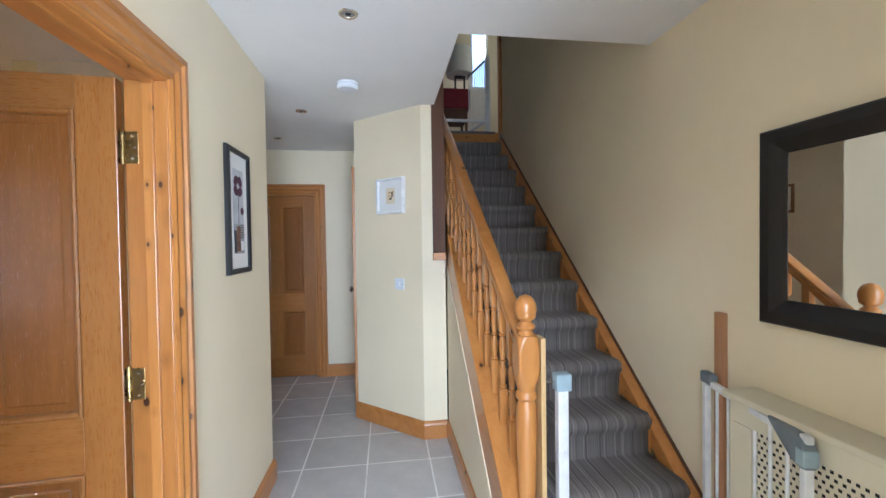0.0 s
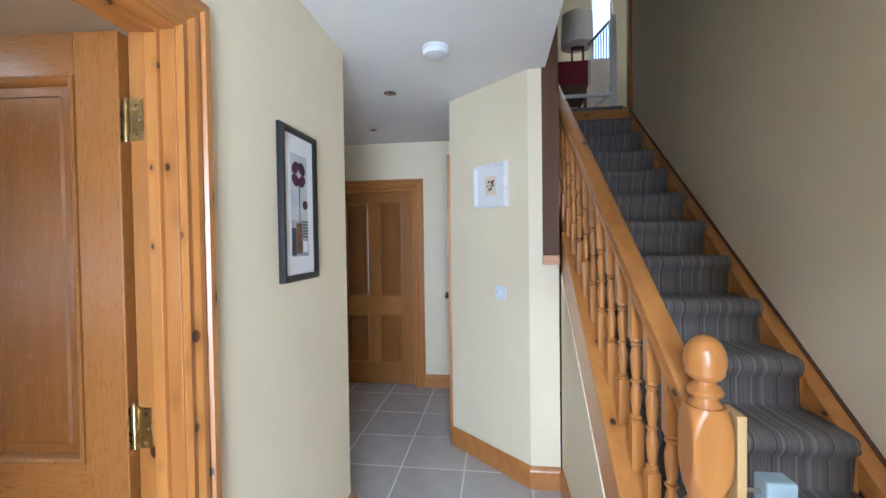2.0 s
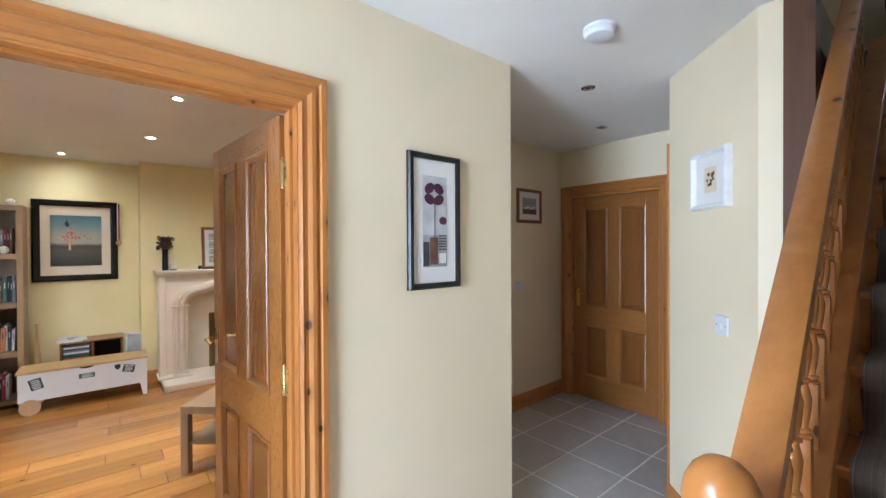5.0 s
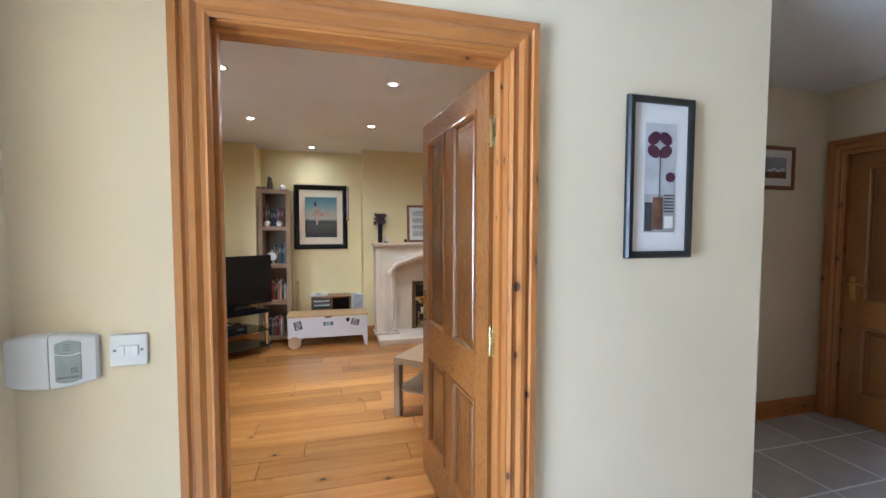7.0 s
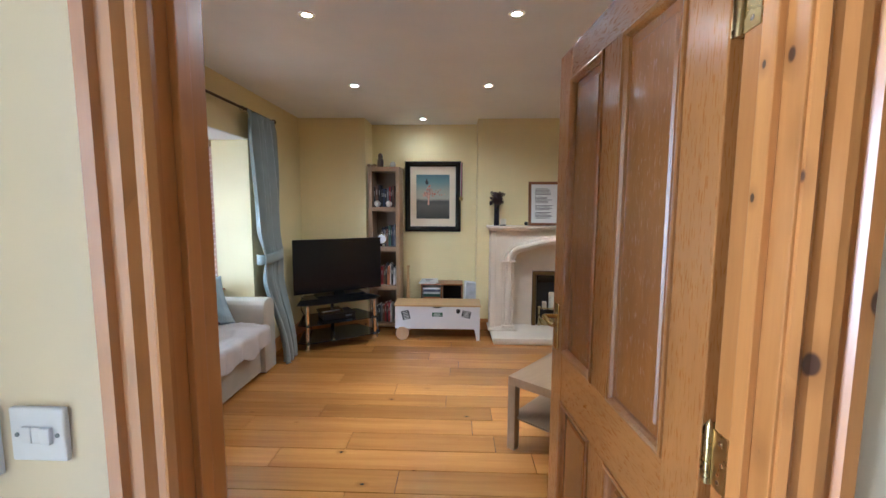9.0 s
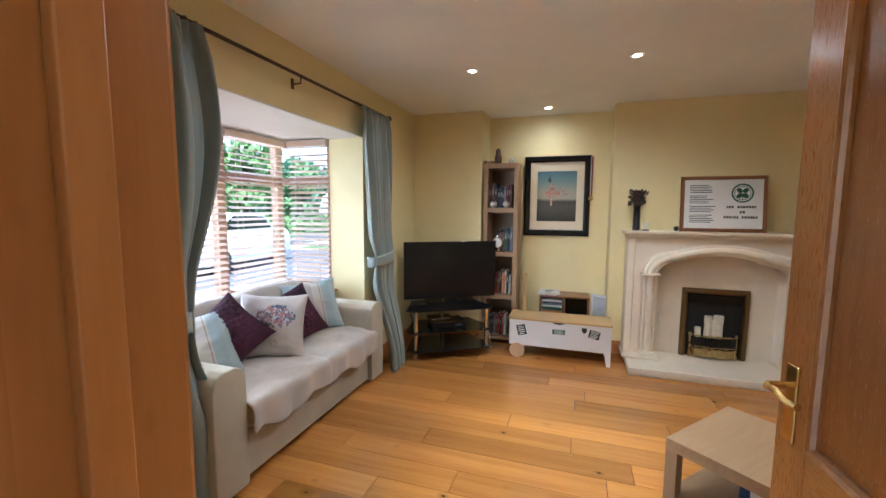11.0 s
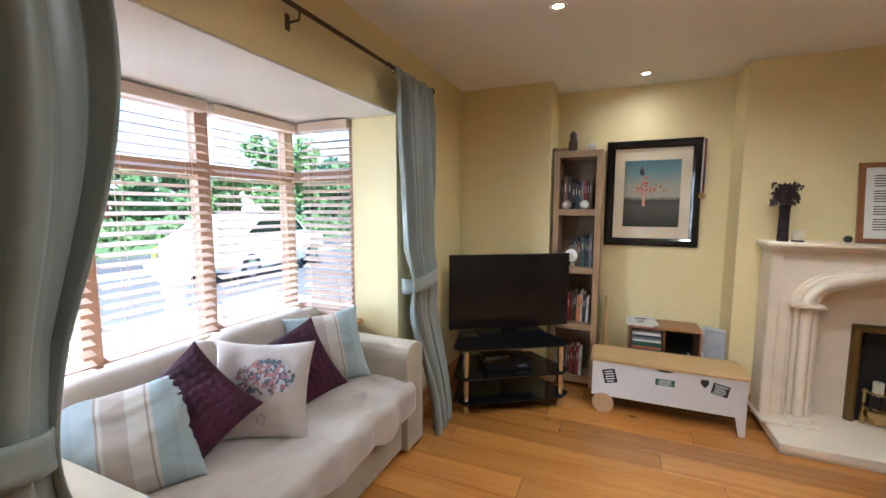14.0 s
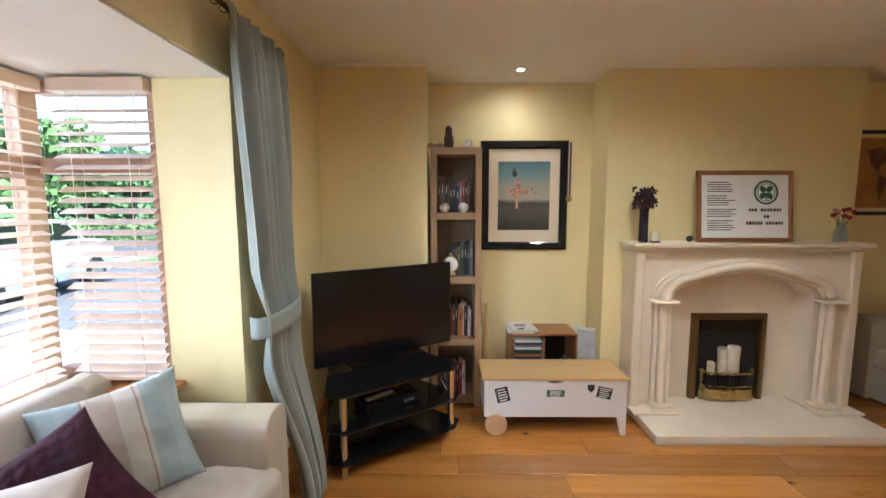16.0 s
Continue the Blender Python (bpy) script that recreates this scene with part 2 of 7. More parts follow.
def box(bm, x0, x1, y0, y1, z0, z1, r=0.0, seg=2, m=None):
    vs = [bm.verts.new((x, y, z)) for x in (x0, x1) for y in (y0, y1) for z in (z0, z1)]
    fs = [bm.faces.new([vs[i] for i in f]) for f in ((0, 1, 3, 2), (4, 6, 7, 5), (0, 4, 5, 1), (2, 3, 7, 6), (0, 2, 6, 4), (1, 5, 7, 3))]
    if r:
        es = list({e for f in fs for e in f.edges})
        res = bmesh.ops.bevel(bm, geom=es, offset=r, segments=seg, affect="EDGES", profile=0.5)
        vs = list({v for f in res["faces"] for v in f.verts} | {v for v in vs if v.is_valid})
    if m:
        bmesh.ops.transform(bm, matrix=m, verts=vs)
    return vs


def prism(bm, pts, axis, a, b, r=0.0):
    """A polygon of (u, v) pairs drawn out along an axis from a to b: x takes (y, z), y takes (x, z), z takes (x, y)."""
    def at(u, v, w):
        return {"x": (w, u, v), "y": (u, w, v), "z": (u, v, w)}[axis]
    lo, hi = [bm.verts.new(at(u, v, a)) for u, v in pts], [bm.verts.new(at(u, v, b)) for u, v in pts]
    fs = [bm.faces.new(lo), bm.faces.new(hi[::-1])]
    k = len(pts)
    for i in range(k):
        fs.append(bm.faces.new((lo[i], hi[i], hi[(i + 1) % k], lo[(i + 1) % k])))
    bmesh.ops.recalc_face_normals(bm, faces=fs)
    if r:
        bmesh.ops.bevel(bm, geom=list({e for f in fs for e in f.edges}), offset=r, segments=2, affect="EDGES", profile=0.5)
    return lo + hi


def lathe(bm, prof, n=24, at=(0, 0, 0), m=None):
    """A body of revolution round z from (radius, height) pairs."""
    rings, made = [], []
    for r, z in prof:
        ring = [bm.verts.new((at[0] + r * math.cos(2 * math.pi * i / n), at[1] + r * math.sin(2 * math.pi * i / n), at[2] + z)) for i in range(n)]
        rings.append(ring)
        made += ring
    for a, b in zip(rings, rings[1:]):
        for i in range(n):
            bm.faces.new((a[i], a[(i + 1) % n], b[(i + 1) % n], b[i]))
    bm.faces.new(rings[0][::-1])
    bm.faces.new(rings[-1])
    if m:
        bmesh.ops.transform(bm, matrix=m, verts=made)
    return made


def tube(bm, pts, r, n=10):
    pts = [Vector(p) for p in pts]
    rings = []
    for i, p in enumerate(pts):
        d = (pts[min(i + 1, len(pts) - 1)] - pts[max(i - 1, 0)]).normalized()
        u = d.orthogonal().normalized() if abs(d.z) > 0.99 else d.cross(Vector((0, 0, 1))).normalized()
        w = d.cross(u)
        rings.append([bm.verts.new(p + r * (u * math.cos(2 * math.pi * k / n) + w * math.sin(2 * math.pi * k / n))) for k in range(n)])
    for a, b in zip(rings, rings[1:]):
        for k in range(n):
            bm.faces.new((a[k], a[(k + 1) % n], b[(k + 1) % n], b[k]))
    bm.faces.new(rings[0][::-1])
    bm.faces.new(rings[-1])


def sheet(bm, f, nu, nv):
    """A grid surface: f(u, v) for u, v from 0 to 1."""
    g = [[bm.verts.new(f(i / nu, j / nv)) for j in range(nv + 1)] for i in range(nu + 1)]
    for i in range(nu):
        for j in range(nv):
            bm.faces.new((g[i][j], g[i + 1][j], g[i + 1][j + 1], g[i][j + 1]))
    return g


def part(name, bm, material, parent=None, label="", smooth=False, sub=0, thick=0.0):
    me = bpy.data.meshes.new(name)
    bmesh.ops.recalc_face_normals(bm, faces=bm.faces[:])
    bm.to_mesh(me)
    bm.free()
    me.materials.append(material)
    if smooth:
        for p in me.polygons:
            p.use_smooth = True
        if smooth != "all":
            me.set_sharp_from_angle(angle=radians(smooth if not isinstance(smooth, bool) else 40))
    ob = new(name, me)
    if thick:
        md = ob.modifiers.new("thickness", "SOLIDIFY")
        md.thickness, md.offset = thick, 0
    if sub:
        md = ob.modifiers.new("rounding", "SUBSURF")
        md.levels = md.render_levels = sub
    if parent:
        ob.parent = parent
    if label:
        ob["label"] = label
    return ob


def bpart(name, dims, material, parent=None, r=0.0, label="", m=None):
    bm = bmesh.new()
    box(bm, *dims, r=r, m=m)
    return part(name, bm, material, parent, label)


def thing(name, label, category, m=None, group="", kind=""):
    ob = new(name)
    ob.empty_display_size = 0.1
    if m:
        ob.matrix_world = m
    return tagged(ob, label, category, group, kind)


def structure(name, boxes, material, label="", category="", r=0.0, extra=None):
    bm = bmesh.new()
    for d in boxes:
        box(bm, *d, r=r)
    if extra:
        extra(bm)
    return tagged(part(name, bm, material, None), label, category, "", "structure")


# ---- the large structure ----
H = 2.45
HX, RX = -0.565, -0.685          # hall and room faces of the dividing wall
ST = 1.50                        # stair wall
RISE, GO, Y1 = 0.1928, 0.2494, 1.4705
UP = 14 * RISE                   # landing level
YL = Y1 + 13 * GO                # landing edge

structure("floor_hall_bed", [(-0.60, 2.3, -0.1, 6.0, -0.2, -0.002), (-1.75, -0.60, 2.70, 6.0, -0.2, -0.002)], GROUT, "pale grout bed under the hall tiles", "floor")
structure("floor_room_bed", [(-5.15, -0.60, -0.99, 2.70, -0.2, -0.010), (-5.15, -1.75, 2.70, 4.4, -0.2, -0.010), (-3.49, -1.735, -1.5, -0.99, -0.2, -0.010)], HOLE, "dark bed under the oak planks", "floor")
structure("wall_divide", [(RX, HX, 0.05, 0.695, 0, H), (RX, HX, 1.642, 2.742, 0, H), (RX, HX, 0.695, 1.642, 2.02, H)], CREAM, "cream painted wall between hall and living room", "wall")
structure("wall_recess", [(-1.69, RX, 2.622, 2.742, 0, H), (-1.69, -1.57, 2.742, 4.68, 0, H)], CREAM, "cream painted wall at the back of the hall", "wall")
# The last two boxes are unseen, added to stop sky light leaking in.
structure("wall_far", [(-1.69, -1.47, 4.68, 4.80, 0, H), (-0.58, 0.1, 4.68, 4.80, 0, H), (-1.47, -0.58, 4.68, 4.80, 2.0, H), (-1.69, 0.1, 4.802, 4.88, 0, H), (0.1, 1.6, 4.68, 4.80, 0, 2.48)], CREAM, "cream painted end wall of the hall, with unseen boxes added against light leaks", "wall")


def angled(bm):
    prism(bm, [(-0.106, 3.579), (0.405, 3.112), (0.486, 3.112), (0.486, 3.20), (0.44, 3.20), (0.0, 3.62), (0.0, 4.68), (-0.106, 4.68)], "z", 0, H)
    prism(bm, [(0.486, 3.1125), (0.575, 3.1125), (0.575, 3.20), (0.486, 3.20)], "z", 0, 1.32)


structure("wall_understairs", [], CREAM, "pale cream angled wall under the stairs", "wall", extra=angled)


def nosing(y):
    """Height of the line through the stair nosings."""
    return RISE + (y - Y1) * RISE / GO


def stair_side(bm):
    prism(bm, [(1.62, 0), (3.112, 0), (3.112, nosing(3.112) - 0.20), (1.62, nosing(1.62) - 0.20)], "x", 0.585, 0.64)


structure("wall_stairside", [], CREAM, "pale cream wall panel below the stair string", "wall", extra=stair_side)
structure("wall_stairwell", [(ST, ST + 0.1, 0.05, 4.80, 0, 5.1), (ST + 0.1, 2.3, 4.70, 4.80, 2.4, 5.1)], CREAM, "cream painted wall along the stairs", "wall")
# Left return is in view; right side and porch walls are unseen light blockers.
structure("wall_front_baffle", [(-0.565, -0.30, 0.05, 0.25, 0, H), (0.60, ST, 0.05, 0.25, 0, H), (-0.30, 0.60, 0.05, 0.25, 2.15, H), (-0.565, -0.42, -0.90, 0.05, 0, H), (0.84, 0.98, -0.90, 0.05, 0, H)], CREAM, "cream painted wall round the front entrance, unseen parts added to block daylight", "wall")
structure("wall_upstairs", [(0.40, 0.50, 2.09, 3.4, H + 0.2, 5.1), (0.40, ST, 1.99, 2.09, H + 0.2, 5.1), (0.40, 0.50, 3.2, YL, H, UP)], CREAM, "cream painted wall above the stairwell", "wall")
structure("wall_landing", [(-1.0, 1.40, 5.95, 6.05, UP, 5.1), (1.66, 2.3, 5.95, 6.05, UP, 5.1), (1.40, 1.66, 5.95, 6.05, UP, 3.66), (1.40, 1.66, 5.95, 6.05, 4.90, 5.1), (2.2, 2.3, 4.66, 5.95, UP, 5.1), (-1.1, -1.0, 2.0, 6.05, UP, 5.1), (-1.0, 0.4, 1.99, 2.09, H + 0.2, 5.1)], CREAM, "cream painted landing wall", "wall")
structure("floor_landing", [(-1.0, 2.3, YL + 0.02, 5.95, UP - 0.2, UP), (-1.0, 0.40, 2.09, YL + 0.02, UP - 0.2, UP)], CARPET, "striped carpet on the landing floor", "floor")
structure("ceiling_hall", [(RX, 0.505, 0.05, 2.622, H, H + 0.2), (-1.69, 0.505, 2.622, 4.80, H, H + 0.2), (0.505, ST, 0.05, 2.09, H, H + 0.2)], WHITE, "white plaster hall ceiling", "ceiling")
structure("ceiling_upstairs", [(-1.1, 2.3, 1.99, 6.05, 5.1, 5.2)], WHITE, "white plaster ceiling above the stairs", "ceiling")
# living room
structure("wall_room_front", [(-5.15, -3.49, -0.99, -0.665, 0, H), (-1.735, RX + 0.12, -0.99, -0.665, 0, H), (-3.49, -1.735, -0.99, -0.665, 2.03, H), (RX, HX, -0.665, 0.05, 0, H)], YELLOW, "pale yellow painted wall round the bay window", "wall")
structure("wall_room_west", [(-5.15, -4.645, -0.665, 0.095, 0, H), (-5.15, -5.03, 0.095, 4.42, 0, H), (-5.03, -4.71, 1.38, 3.16, 0, H)], YELLOW, "pale yellow painted wall with chimney breast", "wall")
structure("wall_room_north", [(-5.03, -1.69, 4.3, 4.42, 0, H), (-1.81, -1.69, 2.622, 4.3, 0, H)], YELLOW, "pale yellow painted living room wall", "wall")
structure("ceiling_room", [(-5.15, RX, -0.99, 2.622, H, H + 0.2), (-5.15, -1.69, 2.622, 4.42, H, H + 0.2)], WHITE, "white plaster living room ceiling", "ceiling")
structure("ceiling_bay", [(-3.72, -1.50, -1.66, -0.99, 2.03, 2.3), (-3.489, -1.736, -0.99, -0.668, 2.022, 2.029)], WHITE, "white plaster bay soffit", "ceiling")
structure("wall_bay", [(-3.61, -1.615, -1.62, -1.50, -0.15, 0.70), (-3.61, -3.49, -1.50, -0.99, -0.15, 0.70), (-1.735, -1.615, -1.50, -0.99, -0.15, 0.70)], YELLOW, "pale yellow painted low wall of the bay", "wall")


def sweep(bm, path, prof, up, closed=False):
    """A moulding along a path with mitred corners. prof: (out, rise) pairs; out lies to the right of the path seen with up towards you."""
    up = Vector(up)
    pts = [Vector(p) for p in path]
    k, rings = len(pts), []
    for i, p in enumerate(pts):
        a = (p - pts[i - 1]).normalized() if (i or closed) else None
        b = (pts[(i + 1) % k] - p).normalized() if (i < k - 1 or closed) else None
        a, b = a or b, b or a
        na, nb = a.cross(up), b.cross(up)
        n = (na + nb).normalized()
        n = n / max(0.2, n.dot(na))
        rings.append([bm.verts.new(p + n * o + up * r) for o, r in prof])
    m = len(prof)
    for i in range(k if closed else k - 1):
        A, B = rings[i], rings[(i + 1) % k]
        for j in range(m):
            bm.faces.new((A[j], A[(j + 1) % m], B[(j + 1) % m], B[j]))
    if not closed:
        bm.faces.new(rings[0])
        bm.faces.new(rings[-1][::-1])


ARCH = [(0, 0), (0, 0.010), (0.010, 0.017), (0.018, 0.012), (0.030, 0.012), (0.044, 0.021), (0.058, 0.021), (0.063, 0.014), (0.072, 0.014), (0.078, 0.024), (0.098, 0.024), (0.100, 0.020), (0.100, 0)]
SKIRT = [(0, 0), (0.018, 0), (0.018, 0.100), (0.013, 0.112), (0.012, 0.122), (0.006, 0.130), (0, 0.130)]


def architrave(parent, corners, normal):
    """Two legs and a head, mitred. corners: the opening's foot, top, top, foot, so that the moulding lies outside it."""
    c = [Vector(p) for p in corners]
    nrm = Vector(normal)
    diag = [None, (c[1] - c[2]).normalized() + (c[1] - c[0]).normalized(), (c[2] - c[1]).normalized() + (c[2] - c[3]).normalized(), None]
    for k, (i, j) in enumerate(((0, 1), (1, 2), (2, 3))):
        bm = bmesh.new()
        d = (c[j] - c[i]).normalized()
        out = d.cross(nrm)
        mid = (c[1] + c[2]) / 2
        if out.dot(c[i] - mid) + out.dot(c[j] - mid) < 0:
            out = -out
        rings = []
        for q in (i, j):
            side = diag[q] if diag[q] is not None else out
            rings.append([bm.verts.new(c[q] + side * o + nrm * r) for o, r in ARCH])
        m = len(ARCH)
        for a in range(m):
            bm.faces.new((rings[0][a], rings[0][(a + 1) % m], rings[1][(a + 1) % m], rings[1][a]))
        bm.faces.new(rings[0])
        bm.faces.new(rings[1][::-1])
        axis = "z" if abs(d.z) > 0.9 else ("y" if abs(d.y) > 0.9 else "x")
        part("architrave", bm, PINE[axis], parent)


def skirting(label, paths):
    for p in paths:
        bm = bmesh.new()
        sweep(bm, [(x, y, 0.0) for x, y in p], SKIRT, (0, 0, 1))
        ax = "y" if abs(p[0][1] - p[1][1]) > abs(p[0][0] - p[1][0]) else "x"
        tagged(part("baseboard", bm, PINE[ax]), label, "skirting board", "", "structure")


skirting("knotty varnished pine skirting board in the hall", [
    [(-0.565, 0.25), (-0.565, 0.626)], [(-0.565, 1.722), (-0.565, 2.742), (-1.57, 2.742), (-1.57, 4.68), (-1.555, 4.68)],
    [(-0.50, 4.68), (-0.106, 4.68)], [(-0.106, 3.60), (-0.106, 3.579), (0.405, 3.112), (0.585, 3.112), (0.585, 1.66)],
    [(ST, 0.30), (ST, 0.25)]])
skirting("varnished pine skirting board in the living room", [
    [(-1.735, -0.665), (-0.685, -0.665), (-0.685, 0.61)][::-1], [(-3.49, -0.665), (-4.645, -0.665), (-4.645, 0.095), (-5.03, 0.095), (-5.03, 1.38), (-4.71, 1.38), (-4.71, 1.53)],
    [(-4.71, 3.06), (-4.71, 3.16), (-5.03, 3.16), (-5.03, 4.3)], [(-0.685, 2.622), (-0.685, 1.75)], [(-1.81, 4.3), (-1.81, 2.622)]])

# ---- doors ----


def door_leaf(parent, w, h, t, handle_side):
    """A four-panel leaf, hinge edge at x 0, free edge at x w, faces at y 0 and y t."""
    s, mid = 0.115, 0.112
    cells = [(s, (w - mid) / 2), ((w + mid) / 2, w - s)]
    rows = [(0.215, 0.71), (0.895, h - 0.107)]
    for a, b in ((0, s), (w - s, w)):
        bpart("stile", (a, b, 0, t, 0, h), OAK["z"], parent, 0.003)
    for z0, z1 in ((0, 0.215), (0.71, 0.895), (h - 0.107, h)):
        bpart("rail", (s, w - s, 0.0005, t - 0.0005, z0, z1), OAK["x"], parent, 0.002)
    for z0, z1 in rows:
        bpart("muntin", ((w - mid) / 2, (w + mid) / 2, 0.0005, t - 0.0005, z0, z1), OAK["z"], parent, 0.002)
        for a, b in cells:
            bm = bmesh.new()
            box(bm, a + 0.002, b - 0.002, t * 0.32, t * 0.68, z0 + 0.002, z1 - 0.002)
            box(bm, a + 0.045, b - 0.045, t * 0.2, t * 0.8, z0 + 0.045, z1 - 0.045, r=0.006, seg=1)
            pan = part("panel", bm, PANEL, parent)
            bm = bmesh.new()
            for y, up in ((0, -1), (t, 1)):
                pr = [(0, -0.012), (0, 0.004), (-0.006, 0.006), (-0.014, 0.002), (-0.020, -0.006), (-0.022, -0.014)]
                loop = [(a, y, z0), (b, y, z0), (b, y, z1), (a, y, z1)]
                if up < 0:
                    sweep(bm, loop, [(o, r) for o, r in pr], (0, -1, 0), True)
                else:
                    sweep(bm, loop[::-1], [(o, r) for o, r in pr], (0, 1, 0), True)
            part("beading", bm, OAK["z"], pan)
    for y, d in ((0, -1), (t, 1)):
        hx = w - 0.055 if handle_side == "free" else 0.055
        sgn = -1 if handle_side == "free" else 1
        bm = bmesh.new()
        y0, y1 = sorted((y, y + d * 0.007))
        box(bm, hx - 0.021, hx + 0.021, y0, y1, 0.89, 1.07, r=0.003)
        plate = part("handle_plate", bm, BRASS, parent, "polished brass back plate")
        bm = bmesh.new()
        tube(bm, [(hx, y + d * 0.004, 1.02), (hx, y + d * 0.05, 1.02), (hx + sgn * 0.012, y + d * 0.058, 1.02), (hx + sgn * 0.05, y + d * 0.058, 1.024), (hx + sgn * 0.085, y + d * 0.056, 1.014), (hx + sgn * 0.11, y + d * 0.05, 1.016)], 0.0085)
        part("lever_handle", bm, BRASS, plate, "polished brass lever handle", True)


# living room doorway: lining, stops and mouldings
dway = thing("trim_doorway", "knotty varnished pine door lining and moulded architrave", "door frame", kind="structure")
bpart("jamb", (RX - 0.004, HX + 0.004, 0.692, 0.722, 0, 1.995), PINE["z"], dway, 0.002)
bpart("jamb", (RX - 0.004, HX + 0.004, 1.615, 1.645, 0, 1.995), PINE["z"], dway, 0.002)
bpart("head", (RX - 0.004, HX + 0.004, 0.692, 1.645, 1.995, 2.025), PINE["y"], dway, 0.002)
bpart("stop", (-0.632, -0.60, 0.722, 0.735, 0, 1.995), PINE["z"], dway, 0.002)
bpart("stop", (-0.632, -0.60, 1.602, 1.615, 0, 1.995), PINE["z"], dway, 0.002)
bpart("stop", (-0.632, -0.60, 0.735, 1.602, 1.982, 1.995), PINE["y"], dway, 0.002)
architrave(dway, [(HX, 0.728, 0), (HX, 0.728, 2.002), (HX, 1.620, 2.002), (HX, 1.620, 0)], (1, 0, 0))
architrave(dway, [(RX, 0.716, 0), (RX, 0.716, 2.002), (RX, 1.622, 2.002), (RX, 1.622, 0)], (-1, 0, 0))
bm = bmesh.new()
box(bm, -0.648, -0.625, 0.7215, 0.7245, 0.93, 1.10, r=0.001)
part("strike_plate", bm, BRASS, dway, "brass strike plate")
bpart("threshold", (-0.66, -0.585, 0.722, 1.615, -0.01, 0.006), OAK["y"], dway, 0.003)

for z in (0.23, 1.0, 1.775):
    plate = bpart("hinge_plate", (-0.6885, -0.650, 1.6125, 1.6155, z - 0.052, z + 0.052), OLDBRASS, dway, 0.001, "brass hinge plate with screws")
    for q in (-0.036, 0.0, 0.036):
        bm = bmesh.new()
        lathe(bm, [(0.0045, 0), (0.0045, 0.0006), (0.002, 0.0002)], 10, m=Matrix.Translation((-0.668 + 0.008 * (q == 0), 1.6124, z + q)) @ pose(0, 0, 0, 90, 0, 0))
        part("screw", bm, CHROME, plate)
LEAF, THICK = 0.865, 0.042
swing = math.degrees(math.atan2(1.545 - 1.608, -0.80))
door1 = thing("door_living_room", "oak veneer four-panel door standing open into the living room", "door", pose(-0.712, 1.646, 0.012, 0, 0, swing), kind="structure")
door_leaf(door1, LEAF, 1.985, THICK, "free")
for z in (0.218, 0.988, 1.763):
    bm = bmesh.new()
    kx, ky = -0.013, THICK - 0.006
    lathe(bm, [(0.007, -0.055), (0.007, 0.055), (0.003, 0.062), (0.001, 0.066)], 12, (kx, ky, z))
    for q in (-0.033, -0.011, 0.011, 0.033):
        lathe(bm, [(0.0078, q - 0.002), (0.0078, q + 0.002)], 12, (kx, ky, z))
    hg = part("hinge", bm, OLDBRASS, door1, "brass butt hinge", True)
    bm = bmesh.new()
    box(bm, -0.0025, 0.0, 0.002, THICK - 0.002, z - 0.052, z + 0.052)
    part("hinge_leaf", bm, OLDBRASS, hg)
    for q in (-0.036, 0.0, 0.036):
        bm = bmesh.new()
        lathe(bm, [(0.0045, 0), (0.0045, 0.0006), (0.002, 0.0002)], 10, m=Matrix.Translation((-0.0027, 0.018 + 0.006 * (q == 0), z + q)) @ pose(0, 0, 0, 0, -90, 0))
        part("screw", bm, CHROME, hg)

# far hall door
fway = thing("trim_far_doorway", "knotty varnished pine architrave round the hall door", "door frame", kind="structure")
architrave(fway, [(-1.455, 4.68, 0), (-1.455, 4.68, 1.985), (-0.60, 4.68, 1.985), (-0.60, 4.68, 0)], (0, -1, 0))
for a, b in ((-1.47, -1.44), (-0.615, -0.58)):
    bpart("jamb", (a, b, 4.676, 4.80, 0, 1.97), PINE["z"], fway, 0.002)
bpart("head", (-1.47, -0.58, 4.676, 4.80, 1.97, 2.0), PINE["x"], fway, 0.002)
door2 = thing("door_hall_end", "closed oak veneer four-panel door at the end of the hall", "door", pose(-0.617, 4.745, 0.012, 0, 0, 180), kind="structure")
door_leaf(door2, 0.821, 1.955, 0.042, "free")
# cupboard door under the stairs, seen edge on
cway = thing("trim_cupboard_doorway", "pine architrave round the cupboard door under the stairs", "door frame", kind="structure")
architrave(cway, [(-0.106, 3.70, 0), (-0.106, 3.70, 1.985), (-0.106, 4.46, 1.985), (-0.106, 4.46, 0)], (-1, 0, 0))
door3 = thing("door_cupboard", "closed oak veneer cupboard door under the stairs", "door", pose(-0.112, 3.70, 0.01, 0, 0, 90), kind="structure")
bpart("leaf", (0, 0.76, -0.004, 0.006, 0, 1.97), OAK["z"], door3, 0.002)
bm = bmesh.new()
lathe(bm, [(0.024, 0), (0.024, 0.005), (0.009, 0.008), (0.009, 0.03), (0.02, 0.036), (0.025, 0.045), (0.02, 0.056), (0.008, 0.06)], 18, m=Matrix.Translation((0.05, 0.005, 1.04)) @ pose(0, 0, 0, -90))
part("door_knob", bm, CHROME, door3, "small chrome door knob", True)

# ---- staircase ----
stairs = thing("staircase", "varnished pine staircase with turned balusters and a plump newel", "staircase")
for k in range(1, 14):
    y, z = Y1 + (k - 1) * GO, k * RISE
    bpart("tread", (0.68, 1.43, y, y + GO + 0.02, z - 0.03, z), PINE["x"], stairs, 0.008)
    bpart("riser", (0.68, 1.43, y + 0.018, y + 0.034, z - RISE, z - 0.03), PINE["x"], stairs)
bpart("riser", (0.68, 1.46, YL + 0.002, YL + 0.018, UP - RISE, UP - 0.001), PINE["x"], stairs)
